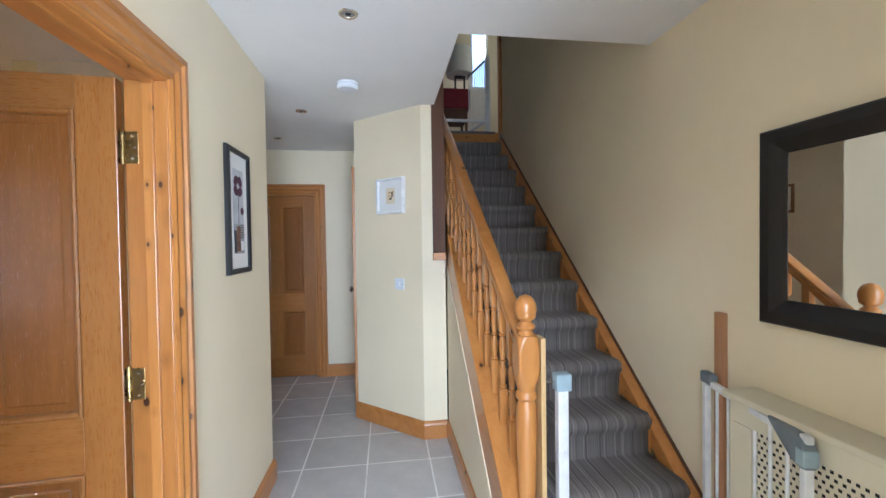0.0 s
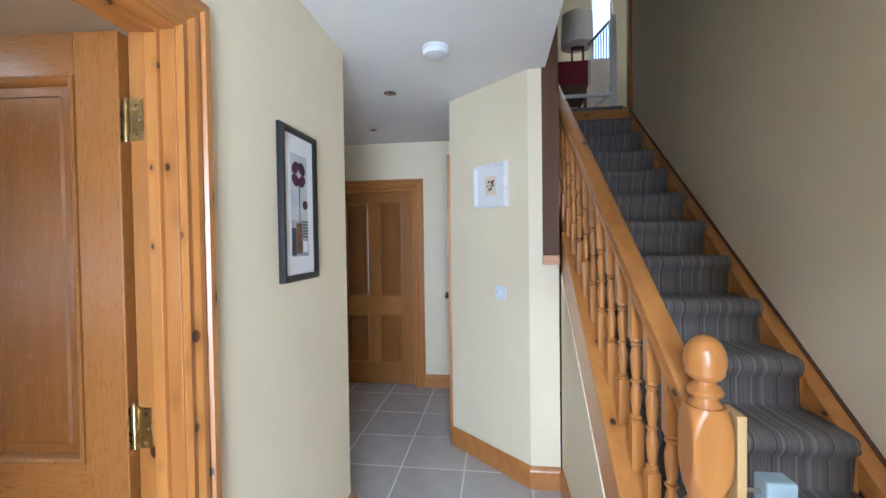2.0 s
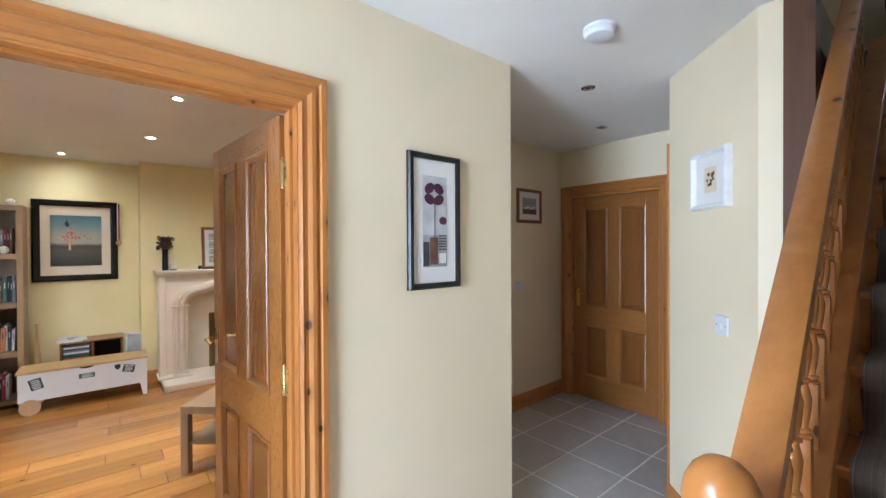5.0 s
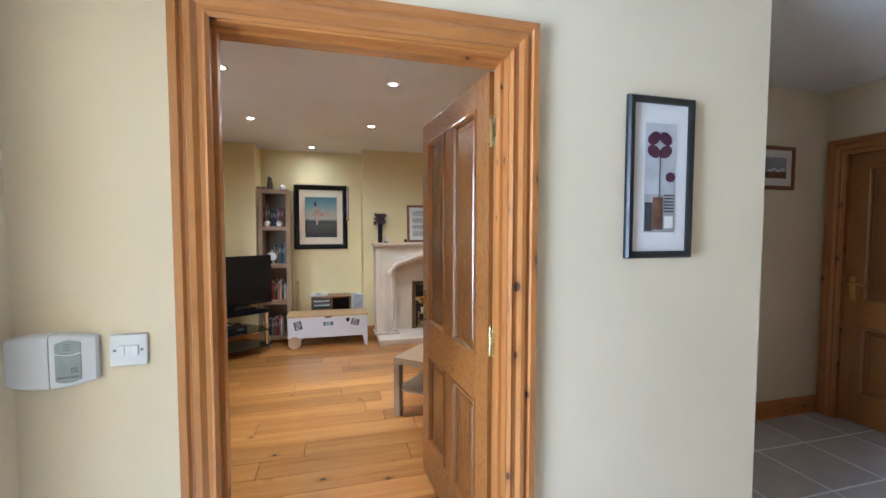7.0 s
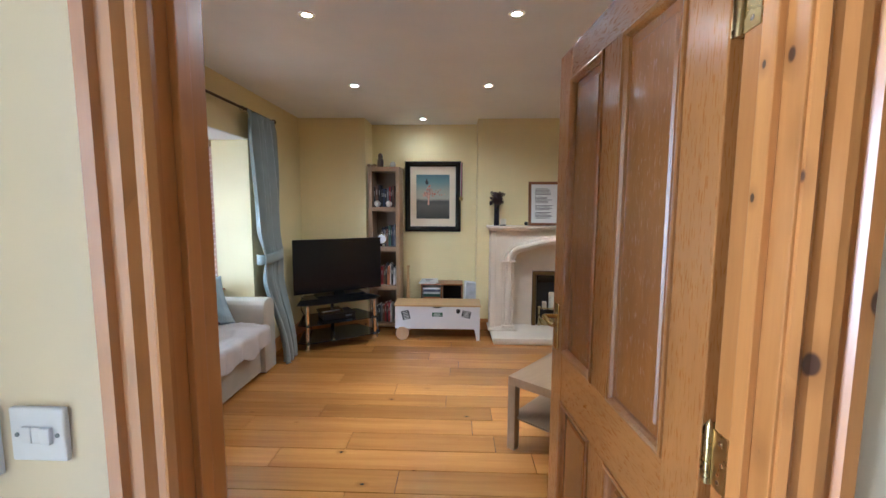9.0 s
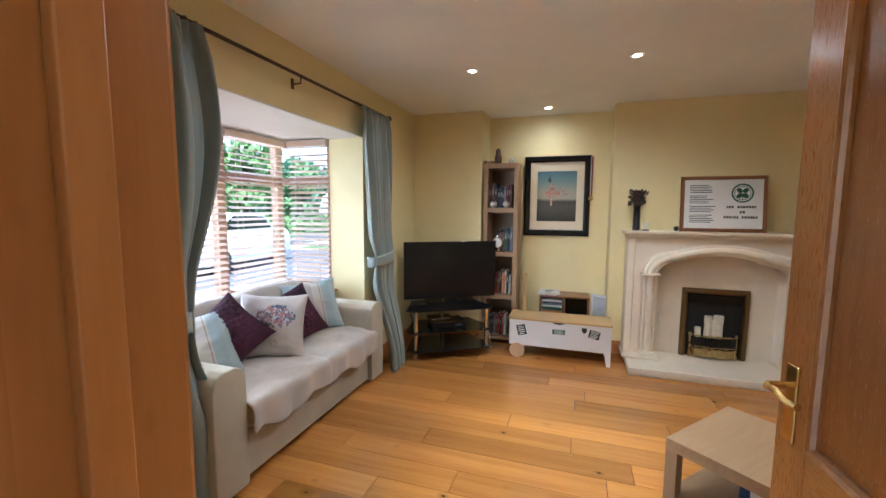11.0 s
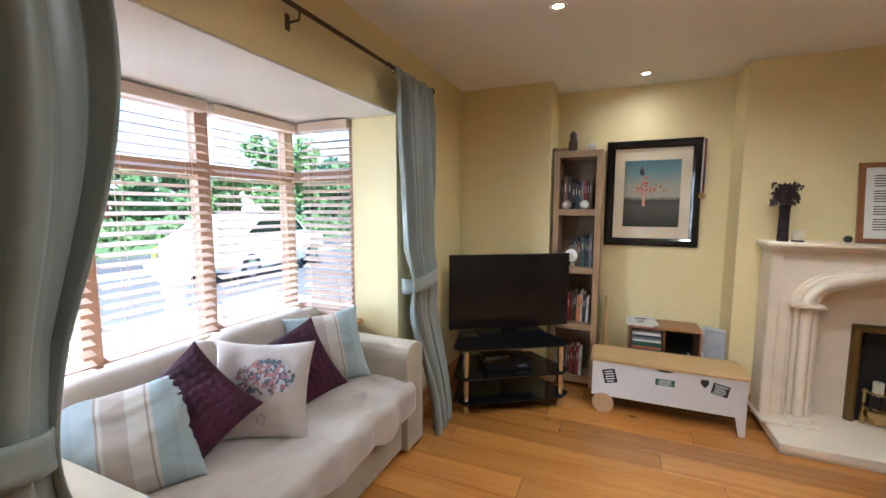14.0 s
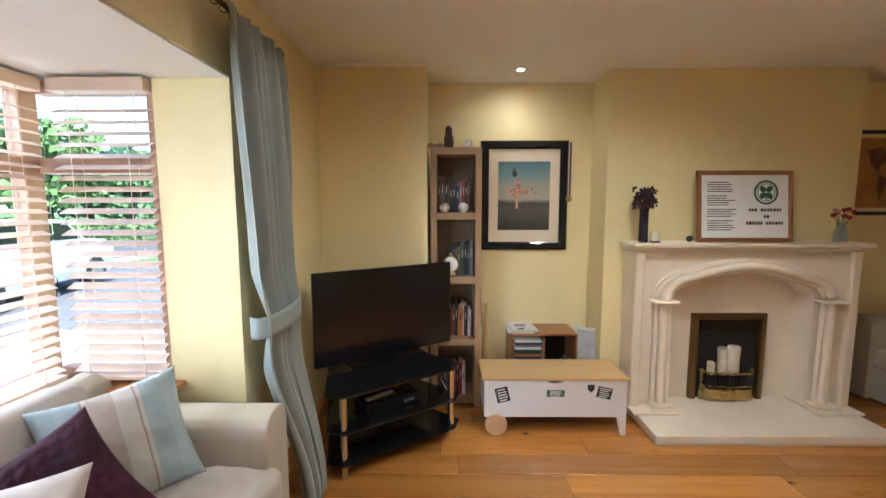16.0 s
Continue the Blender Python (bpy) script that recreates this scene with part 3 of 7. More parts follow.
SL = RISE / GO


def string_board(x0, x1, ya, yb, lo, hi, name, material):
    bm = bmesh.new()
    prism(bm, [(ya, max(0.0, nosing(ya) + lo)), (yb, nosing(yb) + lo), (yb, nosing(yb) + hi), (ya, nosing(ya) + hi)], "x", x0, x1, 0.004)
    return part(name, bm, material, stairs)


string_board(0.590, 0.70, 1.66, 3.112, -0.20, 0.045, "outer_string", PINE["y"])
string_board(0.605, 0.70, 3.112, YL, -0.25, 0.045, "outer_string", PINE["y"])
string_board(1.425, ST - 0.001, 1.40, YL, -0.30, -0.072, "wall_string", PINE["y"])
# Thin dark strip that draws the shadow line between string and wall.
string_board(1.482, ST, 1.40, YL, -0.0715, -0.062, "string_cap", DARK_SHADE_WOOD)
# newel
NX, NY = 0.682, 1.685
bm = bmesh.new()
c = 0.042
box(bm, NX - c, NX + c, NY - c, NY + c, 0.0, 0.20, r=0.006)
lathe(bm, [(0.0423, 0.20), (0.0368, 0.215), (0.0423, 0.235), (0.0331, 0.255), (0.0294, 0.30), (0.0331, 0.45), (0.0396, 0.66), (0.0423, 0.74), (0.0396, 0.80), (0.0313, 0.828), (0.0423, 0.84), (0.0423, 0.852), (0.0331, 0.866), (0.0386, 0.885), (0.0423, 0.895)], 28, (NX, NY, 0))
rings = []
for z, q in [(0.893, 0.98), (0.902, 1.06), (0.915, 1.17), (0.930, 1.28), (0.950, 1.38), (0.965, 1.42), (1.015, 1.42), (1.030, 1.38), (1.050, 1.28), (1.064, 1.17), (1.077, 1.06), (1.085, 0.96)]:
    ring = []
    for i in range(64):
        a = 2 * math.pi * (i + 0.5) / 64
        rr = min(c / max(abs(math.cos(a)), abs(math.sin(a))), q * c)
        ring.append(bm.verts.new((NX + rr * math.cos(a), NY + rr * math.sin(a), z)))
    rings.append(ring)
for lo_r, hi_r in zip(rings, rings[1:]):
    for i in range(64):
        bm.faces.new((lo_r[i], lo_r[(i + 1) % 64], hi_r[(i + 1) % 64], hi_r[i]))
bm.faces.new(rings[0][::-1])
bm.faces.new(rings[-1])
lathe(bm, [(q, 1.083 + 0.9 * (h - 1.083)) for q, h in [(0.0352, 1.083), (0.0272, 1.098), (0.0240, 1.106), (0.0352, 1.112), (0.0376, 1.121), (0.0336, 1.130), (0.0240, 1.138), (0.0216, 1.146), (0.0320, 1.153), (0.0384, 1.161), (0.0400, 1.169), (0.0392, 1.174), (0.0424, 1.185), (0.0432, 1.201), (0.0400, 1.222), (0.0320, 1.241), (0.0208, 1.253), (0.0080, 1.259), (0.0016, 1.260)]], 32, (NX, NY, 0))
part("newel_post", bm, PINE["z"], stairs, "turned pine newel with an acorn finial", 35)
# handrail
bm = bmesh.new()
rail_prof = [(-0.030, -0.052), (0.030, -0.052), (0.030, -0.036), (0.024, -0.028), (0.033, -0.014), (0.031, -0.004), (0.020, 0.0), (-0.020, 0.0), (-0.031, -0.004), (-0.033, -0.014), (-0.024, -0.028), (-0.030, -0.036)]


def rail_top(y):
    return 1.297 + (y - 2.0) * 0.785


def rail_x(y):
    return 0.674 - 0.034 * (y - 2.0)


ra, rb = [], []
for o, r in rail_prof:
    ra.append(bm.verts.new((rail_x(1.715) + o, 1.715, rail_top(1.715) + r * 1.25)))
    rb.append(bm.verts.new((rail_x(YL) + o, YL, rail_top(YL) + r * 1.25)))
for i in range(len(ra)):
    j = (i + 1) % len(ra)
    bm.faces.new((ra[i], ra[j], rb[j], rb[i]))
bm.faces.new(ra)
bm.faces.new(rb[::-1])
part("handrail", bm, PINE["y"], stairs, "broad moulded pine handrail", 30)


def baluster_mesh(hgt):
    bm = bmesh.new()
    q = 0.0185
    lo, hi = 0.16, hgt - 0.17
    prism(bm, [(-q, 0), (q, q * 2 * SL), (q, lo), (-q, lo)], "x", -q, q)
    prism(bm, [(-q, hi), (q, hi), (q, hgt + q * SL), (-q, hgt - q * SL)], "x", -q, q)
    s = (hi - lo)
    prof = [(0.0, 0.017), (0.02, 0.0185), (0.035, 0.012), (0.05, 0.0175), (0.065, 0.0175), (0.08, 0.011), (0.2, 0.0155), (0.33, 0.0185), (0.42, 0.013), (0.46, 0.0105), (0.475, 0.017), (0.495, 0.017), (0.51, 0.0105), (0.6, 0.0145), (0.78, 0.0185), (0.90, 0.012), (0.92, 0.0175), (0.94, 0.0175), (0.955, 0.012), (0.98, 0.0185), (1.0, 0.017)]
    lathe(bm, [(r, lo + f * s) for f, r in prof], 14)
    me = bpy.data.meshes.new("baluster")
    bmesh.ops.recalc_face_normals(bm, faces=bm.faces[:])
    bm.to_mesh(me)
    bm.free()
    for p in me.polygons:
        p.use_smooth = True
    me.set_sharp_from_angle(angle=radians(35))
    me.materials.append(PINE["z"])
    return me


bal = baluster_mesh(0.60)
for i in range(21):
    y = 1.84 + i * 0.1247
    ob = new("baluster", bal)
    ob.location = (rail_x(y) - 0.006, y, nosing(y) + 0.035)
    ob.parent = stairs
# pine board where the balustrade meets the wall, its colour darkened for shade
post = thing("wall_post", "timber post at the end of the understairs wall, coloured dark for shade", "post", kind="structure")
bpart("board", (0.484, 0.577, 3.100, 3.20, 1.372, 2.70), DARK_SHADE_WOOD, post, 0.002)
bpart("block", (0.482, 0.579, 3.096, 3.20, 1.318, 1.372), PINE["x"], post, 0.003)

# carpet runner over the steps
bm = bmesh.new()
prof = [(Y1 + 0.012, 0.004)]
for k in range(1, 14):
    y, z = Y1 + (k - 1) * GO, k * RISE
    prof += [(y + 0.012, z - 0.065), (y - 0.004, z - 0.048), (y - 0.014, z - 0.030), (y - 0.016, z - 0.014), (y - 0.008, z + 0.003), (y + 0.012, z + 0.013), (y + GO * 0.5, z + 0.010), (y + GO - 0.006, z + 0.011), (y + GO + 0.008, z + 0.02)]
prof += [(YL + 0.008, UP - 0.02), (YL - 0.006, UP + 0.004), (YL + 0.03, UP + 0.012), (YL + 0.4, UP + 0.012)]
sheet(bm, lambda u, v: (0.725 + 0.680 * u + 0.004 * math.sin(9 * v * 40), prof[round(v * (len(prof) - 1))][0], prof[round(v * (len(prof) - 1))][1]), 6, len(prof) - 1)
tagged(part("stair_carpet", bm, CARPET, None, "", "all", 0, 0.012), "grey and brown striped carpet runner on the stairs", "carpet")

# ---- hall things ----


def picture(name, label, m, w, h, fw, fd, fmat, mount, art_draw, inset, category="picture", glass=True):
    """A framed picture in the xz plane, centred, facing -y."""
    t = thing(name, label, category, m)
    bm = bmesh.new()
    pr = [(0, 0), (0, fd * 0.8), (fw * 0.25, fd), (fw * 0.75, fd), (fw, fd * 0.6), (fw, 0)]
    sweep(bm, [(-w / 2 + fw, 0, -h / 2 + fw), (w / 2 - fw, 0, -h / 2 + fw), (w / 2 - fw, 0, h / 2 - fw), (-w / 2 + fw, 0, h / 2 - fw)], pr, (0, -1, 0), True)
    part("frame", bm, fmat, t)
    bpart("mount", (-w / 2 + fw * 0.5, w / 2 - fw * 0.5, -fd * 0.35, -0.001, -h / 2 + fw * 0.5, h / 2 - fw * 0.5), mount, t)
    art_draw(t, -fd * 0.35 - 0.001)
    return t


def flat(name, pts, y, material, parent, label=""):
    """A flat printed shape in the xz plane, 0.6 mm thick."""
    bm = bmesh.new()
    prism(bm, pts, "y", y - 0.0006, y + 0.0004)
    return part(name, bm, material, parent, label)


def oval(cx, cz, rx, rz, n=18, turn=0.0):
    return [(cx + rx * math.cos(a) * math.cos(turn) - rz * math.sin(a) * math.sin(turn), cz + rx * math.cos(a) * math.sin(turn) + rz * math.sin(a) * math.cos(turn)) for a in (2 * math.pi * i / n for i in range(n))]


def rect(x0, x1, z0, z1):
    return [(x0, z0), (x1, z0), (x1, z1), (x0, z1)]


INK_GREY = paint("print_grey", (0.36, 0.36, 0.38), 0.8, 0.0, 0.25, 8)
INK_PALE = paint("print_pale_grey", (0.52, 0.53, 0.55), 0.8, 0.0, 0.2, 8)
INK_PURPLE = paint("print_purple", (0.065, 0.014, 0.035), 0.8, 0.0, 0.4, 20)
INK_DARK = paint("print_charcoal", (0.055, 0.052, 0.055), 0.8, 0.0, 0.4, 12)
INK_BROWN = paint("print_brown", (0.17, 0.085, 0.05), 0.8, 0.0, 0.4, 12)
INK_BLACK = plain("print_black", (0.02, 0.022, 0.022), 0.8)
INK_GREEN = plain("print_green", (0.02, 0.10, 0.05), 0.7)


def flower_art(t, y):
    flat("print", rect(-0.068, 0.068, -0.20, 0.20), y, INK_PALE, t)
    flat("print_band", rect(-0.068, 0.068, -0.20, -0.06), y - 0.001, INK_GREY, t)
    for dx, dz, tn in ((-0.026, 0.030, 0.6), (0.026, 0.030, -0.6), (-0.026, -0.018, -0.5), (0.026, -0.018, 0.5)):
        flat("petal", oval(-0.005 + dx, 0.115 + dz, 0.030, 0.022, 14, tn), y - 0.002, INK_PURPLE, t)
    flat("petal", oval(0.045, 0.005, 0.022, 0.018, 14), y - 0.002, INK_PURPLE, t)
    flat("stem", rect(-0.004, -0.001, -0.09, 0.09), y - 0.0022, INK_DARK, t)
    flat("vase_shape", rect(-0.030, 0.014, -0.19, -0.07), y - 0.0024, INK_BROWN, t)
    flat("shade_shape", rect(-0.066, -0.034, -0.195, -0.09), y - 0.0026, INK_DARK, t)
    for k in range(6):
        flat("bar", rect(0.020, 0.064, -0.065 - k * 0.012, -0.060 - k * 0.012), y - 0.0024, INK_DARK, t)
    flat("paper_shape", rect(0.022, 0.060, -0.185, -0.14), y - 0.0024, CARD, t)


picture("framed_print", "tall black framed print of purple flowers in a vase", pose(HX + 0.002, 2.222, 1.61, 0, 0, 90), 0.292, 0.592, 0.026, 0.022, BLACK, CARD, flower_art, 0)


def flowers_small(t, y):
    flat("print", rect(-0.045, 0.045, -0.06, 0.06), y, CREAMCARD, t)
    r = random.Random(2)
    for k in range(11):
        flat("petal", oval(r.uniform(-0.03, 0.03), r.uniform(-0.04, 0.035), r.uniform(0.006, 0.012), r.uniform(0.004, 0.009), 10, r.uniform(0, 3)), y - 0.001 - 0.0003 * k, r.choice((INK_BLACK, INK_BROWN, INK_DARK, BRASS)), t)


ang = math.degrees(math.atan2(3.112 - 3.579, 0.405 + 0.106))
picture("framed_sketch", "white box frame with a small flower print", pose(0.192, 3.304, 1.808, 0, 0, ang), 0.275, 0.275, 0.022, 0.035, WHITEGLOSS, CARD, flowers_small, 0)


def harbour(t, y):
    flat("print", rect(-0.10, 0.10, -0.075, 0.075), y, INK_GREY, t)
    flat("print_band", rect(-0.10, 0.10, -0.075, -0.03), y - 0.001, INK_BROWN, t)
    for k in range(4):
        flat("shape", oval(-0.06 + 0.04 * k, -0.02 + 0.01 * (k % 2), 0.022, 0.009), y - 0.002, CARD, t)


picture("framed_photo", "small brown framed harbour photograph", pose(-1.568, 4.16, 1.87, 0, 0, 90), 0.36, 0.315, 0.028, 0.018, BROWNFRAME, CARD, harbour, 0)


def switch_plate(label, m, gangs):
    t = thing("light_switch", label, "switch", m)
    w = 0.088
    bpart("plate", (-w / 2, w / 2, -0.010, 0, -0.043, 0.043), WHITEPLASTIC, t, 0.003)
    for k in range(gangs):
        x = (k - (gangs - 1) / 2) * 0.0165
        bpart("rocker", (x - 0.0078, x + 0.0078, -0.0165 if k == gangs - 1 else -0.0125, -0.009, -0.0135, 0.0135), WHITEPLASTIC, t, 0.0015)
    for x in (-w / 2 + 0.012, w / 2 - 0.012):
        bm = bmesh.new()
        lathe(bm, [(0.0035, 0), (0.0035, 0.0012)], 10, m=Matrix.Translation((x, -0.010, 0)) @ pose(0, 0, 0, 90))
        part("screw", bm, GREYPLASTIC, t)
    return t


switch_plate("white plastic triple light switch beside the doorway", pose(HX + 0.001, 0.511, 1.092, 0, 0, 90), 3)
switch_plate("white plastic light switch on the angled wall", pose(0.245, 3.255, 1.135, 0, 0, ang), 1)
switch_plate("white plastic light switch by the far door", pose(-1.569, 4.02, 1.13, 0, 0, 90), 1)
alarm = thing("alarm_panel", "white wall-mounted alarm keypad with a grey cover", "alarm", pose(HX + 0.001, 0.343, 1.080, 0, 0, 90))


def alarm_front(x):
    """Depth of the bowed case at a place along it."""
    return -0.044 + 0.022 * (x / 0.098) ** 2


def alarm_edge(x):
    """Half height of the case, bowed along top and bottom."""
    return 0.068 - 0.010 * (x / 0.098) ** 2


def bowed(x0, x1, proud, inset):
    """A slab that follows the case's bow from x0 to x1."""
    bm = bmesh.new()
    n = 12
    g = []
    for i in range(n + 1):
        x = x0 + (x1 - x0) * i / n
        h, y = alarm_edge(x) - inset, alarm_front(x) - proud
        g.append([bm.verts.new(p) for p in ((x, 0, -h), (x, y + 0.004, -h), (x, y, -h + 0.005), (x, y, h - 0.005), (x, y + 0.004, h), (x, 0, h))])
    for p, q in zip(g, g[1:]):
        for k in range(6):
            bm.faces.new((p[k], p[(k + 1) % 6], q[(k + 1) % 6], q[k]))
    bm.faces.new(g[0])
    bm.faces.new(g[-1][::-1])
    return bm


def alarm_face(pts, lift, name, material, parent, label=""):
    """A thin plate laid on the bowed front."""
    bm = bmesh.new()
    lo = [bm.verts.new((x, alarm_front(x) + 0.002, z)) for x, z in pts]
    hi = [bm.verts.new((x, alarm_front(x) - lift, z)) for x, z in pts]
    bm.faces.new(hi)
    bm.faces.new(lo[::-1])
    for i in range(len(pts)):
        j = (i + 1) % len(pts)
        bm.faces.new((lo[i], hi[i], hi[j], lo[j]))
    return part(name, bm, material, parent, label)


part("case", bowed(-0.098, 0.098, 0.0, 0.0), WHITEPLASTIC, alarm, "", 30)
part("flap", bowed(-0.096, 0.008, 0.003, -0.0005), WHITEPLASTIC, alarm, "hinged white plastic flap", 30)
part("flap_joint", bowed(0.0082, 0.0096, 0.0004, 0.0), GREYPLASTIC, alarm)
KEYGREY = plain("grey_green_plastic", (0.34, 0.39, 0.385), 0.35)
n_arc = 10
arc_up = [(0.022 + 0.050 * i / n_arc, 0.046 + 0.008 * math.sin(math.pi * i / n_arc)) for i in range(n_arc + 1)]
arc_dn = [(0.022 + 0.050 * i / n_arc, 0.022 - 0.005 * math.sin(math.pi * i / n_arc)) for i in range(n_arc + 1)]
led = alarm_face(arc_up + arc_dn[::-1], 0.0022, "lamp_panel", KEYGREY, alarm, "grey-green indicator panel")
low_dn = [(0.022 + 0.050 * i / n_arc, -0.050 - 0.006 * math.sin(math.pi * i / n_arc)) for i in range(n_arc + 1)]
low_up = [(0.022 + 0.050 * i / n_arc, 0.018 - 0.005 * math.sin(math.pi * i / n_arc)) for i in range(n_arc + 1)]
pad = alarm_face(low_up + low_dn[::-1], 0.0022, "keypad_cover", KEYGREY, alarm, "grey-green sounder panel")
for k in range(3):
    z = 0.044 - k * 0.0075
    alarm_face(rect(0.040, 0.053, z - 0.001, z + 0.001), 0.0028, "print_bar", GREYPLASTIC, led)
    alarm_face(rect(0.028, 0.0305, z - 0.0012, z + 0.0012), 0.0028, "indicator_lamp", GREYPLASTIC, led)
    for q in range(3):
        alarm_face(rect(0.053 + 0.005 * q, 0.0552 + 0.005 * q, -0.020 - 0.005 * k, -0.0178 - 0.005 * k), 0.0028, "sounder_hole", HOLE, pad)
alarm_face(rect(0.026, 0.068, -0.0445, -0.0385), 0.0028, "print_bar", GREYPLASTIC, pad)

smoke = thing("smoke_detector", "round white ceiling smoke detector", "smoke detector", pose(-0.079, 2.766, H))
bm = bmesh.new()
lathe(bm, [(0.066, 0.0), (0.068, -0.010), (0.064, -0.013)], 32)
part("base", bm, WHITEPLASTIC, smoke, "", 30)
bm = bmesh.new()
lathe(bm, [(0.060, -0.012), (0.060, -0.017), (0.066, -0.019), (0.066, -0.028), (0.058, -0.040), (0.040, -0.045), (0.001, -0.046)], 32)
part("cover", bm, WHITEPLASTIC, smoke, "", 30)

LIT = glow("lit_lamp_face", (1.0, 0.93, 0.80), 14)
UNLIT = plain("unlit_lamp_face", (0.30, 0.29, 0.28), 0.2)


def downlight(x, y, lit, group):
    t = thing("downlight", "recessed chrome downlight, lit" if lit else "recessed chrome downlight, switched off", "ceiling light", pose(x, y, H), group)
    bm = bmesh.new()
    lathe(bm, [(0.026, -0.0005), (0.028, -0.004), (0.040, -0.004), (0.043, -0.001), (0.043, 0.002), (0.026, 0.002)], 28)
    part("trim_ring", bm, CHROME, t, "", 30)
    bm = bmesh.new()
    lathe(bm, [(0.027, -0.0012), (0.018, -0.0022), (0.001, -0.0025)], 24)
    part("bulb", bm, LIT if lit else UNLIT, t, "", True)
    if not lit:
        bm = bmesh.new()
        lathe(bm, [(0.013, -0.002), (0.012, -0.0034), (0.001, -0.0036)], 18)
        part("bulb_core", bm, HOLE, t)
    return t


for x, y in ((-0.002, 1.978), (-0.472, 3.34), (-0.848, 4.18)):
    downlight(x, y, False, "hall downlights")
for x, y, watts in ((-2.20, 0.352, 9), (-2.22, 1.455, 21), (-3.44, 0.285, 7), (-3.46, 1.40, 21), (-4.72, 0.752, 3)):
    downlight(x, y, True, "living room downlights")
    lamp("downlight_beam", "SPOT", look((x, y, H - 0.012), (x, y, 0)), watts, (1.0, 0.95, 0.82), 0.03, spot=165)

# mirror over the radiator cover
mirror = thing("wall_mirror", "large wall mirror in a wide black frame", "mirror", pose(ST - 0.003, 0.935, 1.488, 0, 0, -90))
bm = bmesh.new()
sweep(bm, [(-0.42, 0, -0.252), (0.42, 0, -0.252), (0.42, 0, 0.252), (-0.42, 0, 0.252)], [(-0.004, 0), (-0.004, 0.014), (0.01, 0.018), (0.045, 0.034), (0.076, 0.036), (0.083, 0.03), (0.083, 0)], (0, -1, 0), True)
part("frame", bm, BLACK, mirror)
bpart("mirror_glass", (-0.425, 0.425, -0.012, -0.003, -0.257, 0.257), MIRROR, mirror)

# radiator cover
cover = thing("radiator_cover", "cream painted radiator cover with a perforated front", "radiator cover", pose(0.085, 0, 0.012))
bpart("top", (1.275, ST - 0.002, 0.30, 1.49, 0.862, 0.885), CREAMPAINT, cover, 0.005)
bpart("end_panel", (1.30, ST - 0.002, 1.455, 1.478, 0, 0.862), CREAMPAINT, cover, 0.002)
bpart("end_panel", (1.30, ST - 0.002, 0.312, 0.335, 0, 0.862), CREAMPAINT, cover, 0.002)
bpart("top_rail", (1.292, 1.314, 0.335, 1.455, 0.782, 0.862), CREAMPAINT, cover, 0.002)
bpart("bottom_rail", (1.292, 1.314, 0.335, 1.455, 0, 0.12), CREAMPAINT, cover, 0.002)
for a, b in ((0.335, 0.405), (0.83, 0.92), (1.385, 1.455)):
    bpart("stile", (1.292, 1.314, a, b, 0.12, 0.782), CREAMPAINT, cover, 0.002)
bpart("grille", (1.306, 1.310, 0.92, 1.385, 0.12, 0.782), CREAMPAINT, cover)
bpart("panel", (1.303, 1.310, 0.405, 0.83, 0.12, 0.782), CREAMPAINT, cover)
bm = bmesh.new()
for i in range(21):
    for j in range(32):
        yy, zz = 0.933 + i * 0.0216 + (0.0108 if j % 2 else 0), 0.132 + j * 0.0206
        if yy < 1.38:
            box(bm, 1.3052, 1.3062, yy - 0.0047, yy + 0.0047, zz - 0.0047, zz + 0.0047)
part("perforations", bm, HOLE, cover, "rows of small dark perforations")["kind"] = "stuff"

# stair gates
batten = thing("wall_batten", "short bare timber batten fixed to the wall", "batten")
bpart("board", (ST - 0.022, ST - 0.001, 1.607, 1.653, 0.10, 1.15), wood("raw_timber", "z", (0.50, 0.27, 0.14), (0.40, 0.19, 0.09), 0.1, 0.6, 1.0, 0.0), batten, 0.002)
gate = thing("safety_gate", "white metal stair safety gate standing open", "stair gate", pose(1.455, 1.665, 0.0, 0, 0, -103.5))
for z in (0.075, 0.86):
    bm = bmesh.new()
    box(bm, 0.0, 0.52, -0.0125, 0.0125, z - 0.0125, z + 0.0125, r=0.004)
    part("rail", bm, WHITEGLOSS, gate)
for x, w in ((0.0, 0.0125), (0.52, 0.0125)):
    bpart("post", (x - w, x + w, -0.0125, 0.0125, 0.04, 0.885), WHITEGLOSS, gate, 0.004)
for k in range(1, 7):
    bm = bmesh.new()
    lathe(bm, [(0.0062, 0.08), (0.0062, 0.855)], 10, (0.0743 * k, 0, 0))
    part("bar", bm, WHITEGLOSS, gate, "", True)
bpart("hinge_cap", (-0.02, 0.05, -0.018, 0.018, 0.855, 0.90), GREYPLASTIC, gate, 0.006, "grey plastic corner cap")
bm = bmesh.new()
lathe(bm, [(0.006, 0), (0.006, 0.05), (0.018, 0.051), (0.018, 0.062), (0.012, 0.066)], 16, m=Matrix.Translation((-0.015, 0.0, 0.882)) @ pose(0, 0, 0, 0, -90, -76))
part("wall_fixing", bm, WHITEPLASTIC, gate, "white wall fixing cup", True)
bm = bmesh.new()
prism(bm, [(0.375, 0.882), (0.51, 0.878), (0.535, 0.86), (0.535, 0.785), (0.49, 0.790), (0.43, 0.835)], "y", -0.020, 0.020, 0.008)
lt = part("latch_handle", bm, GREYPLASTIC, gate, "grey plastic latch handle")
bpart("button", (0.505, 0.538, -0.022, 0.022, 0.795, 0.845), BLUEGREY, lt, 0.004)
gpost = thing("gate_post", "white gate upright clamped beside the newel", "stair gate post", pose(0.835, 1.70, 0.0))
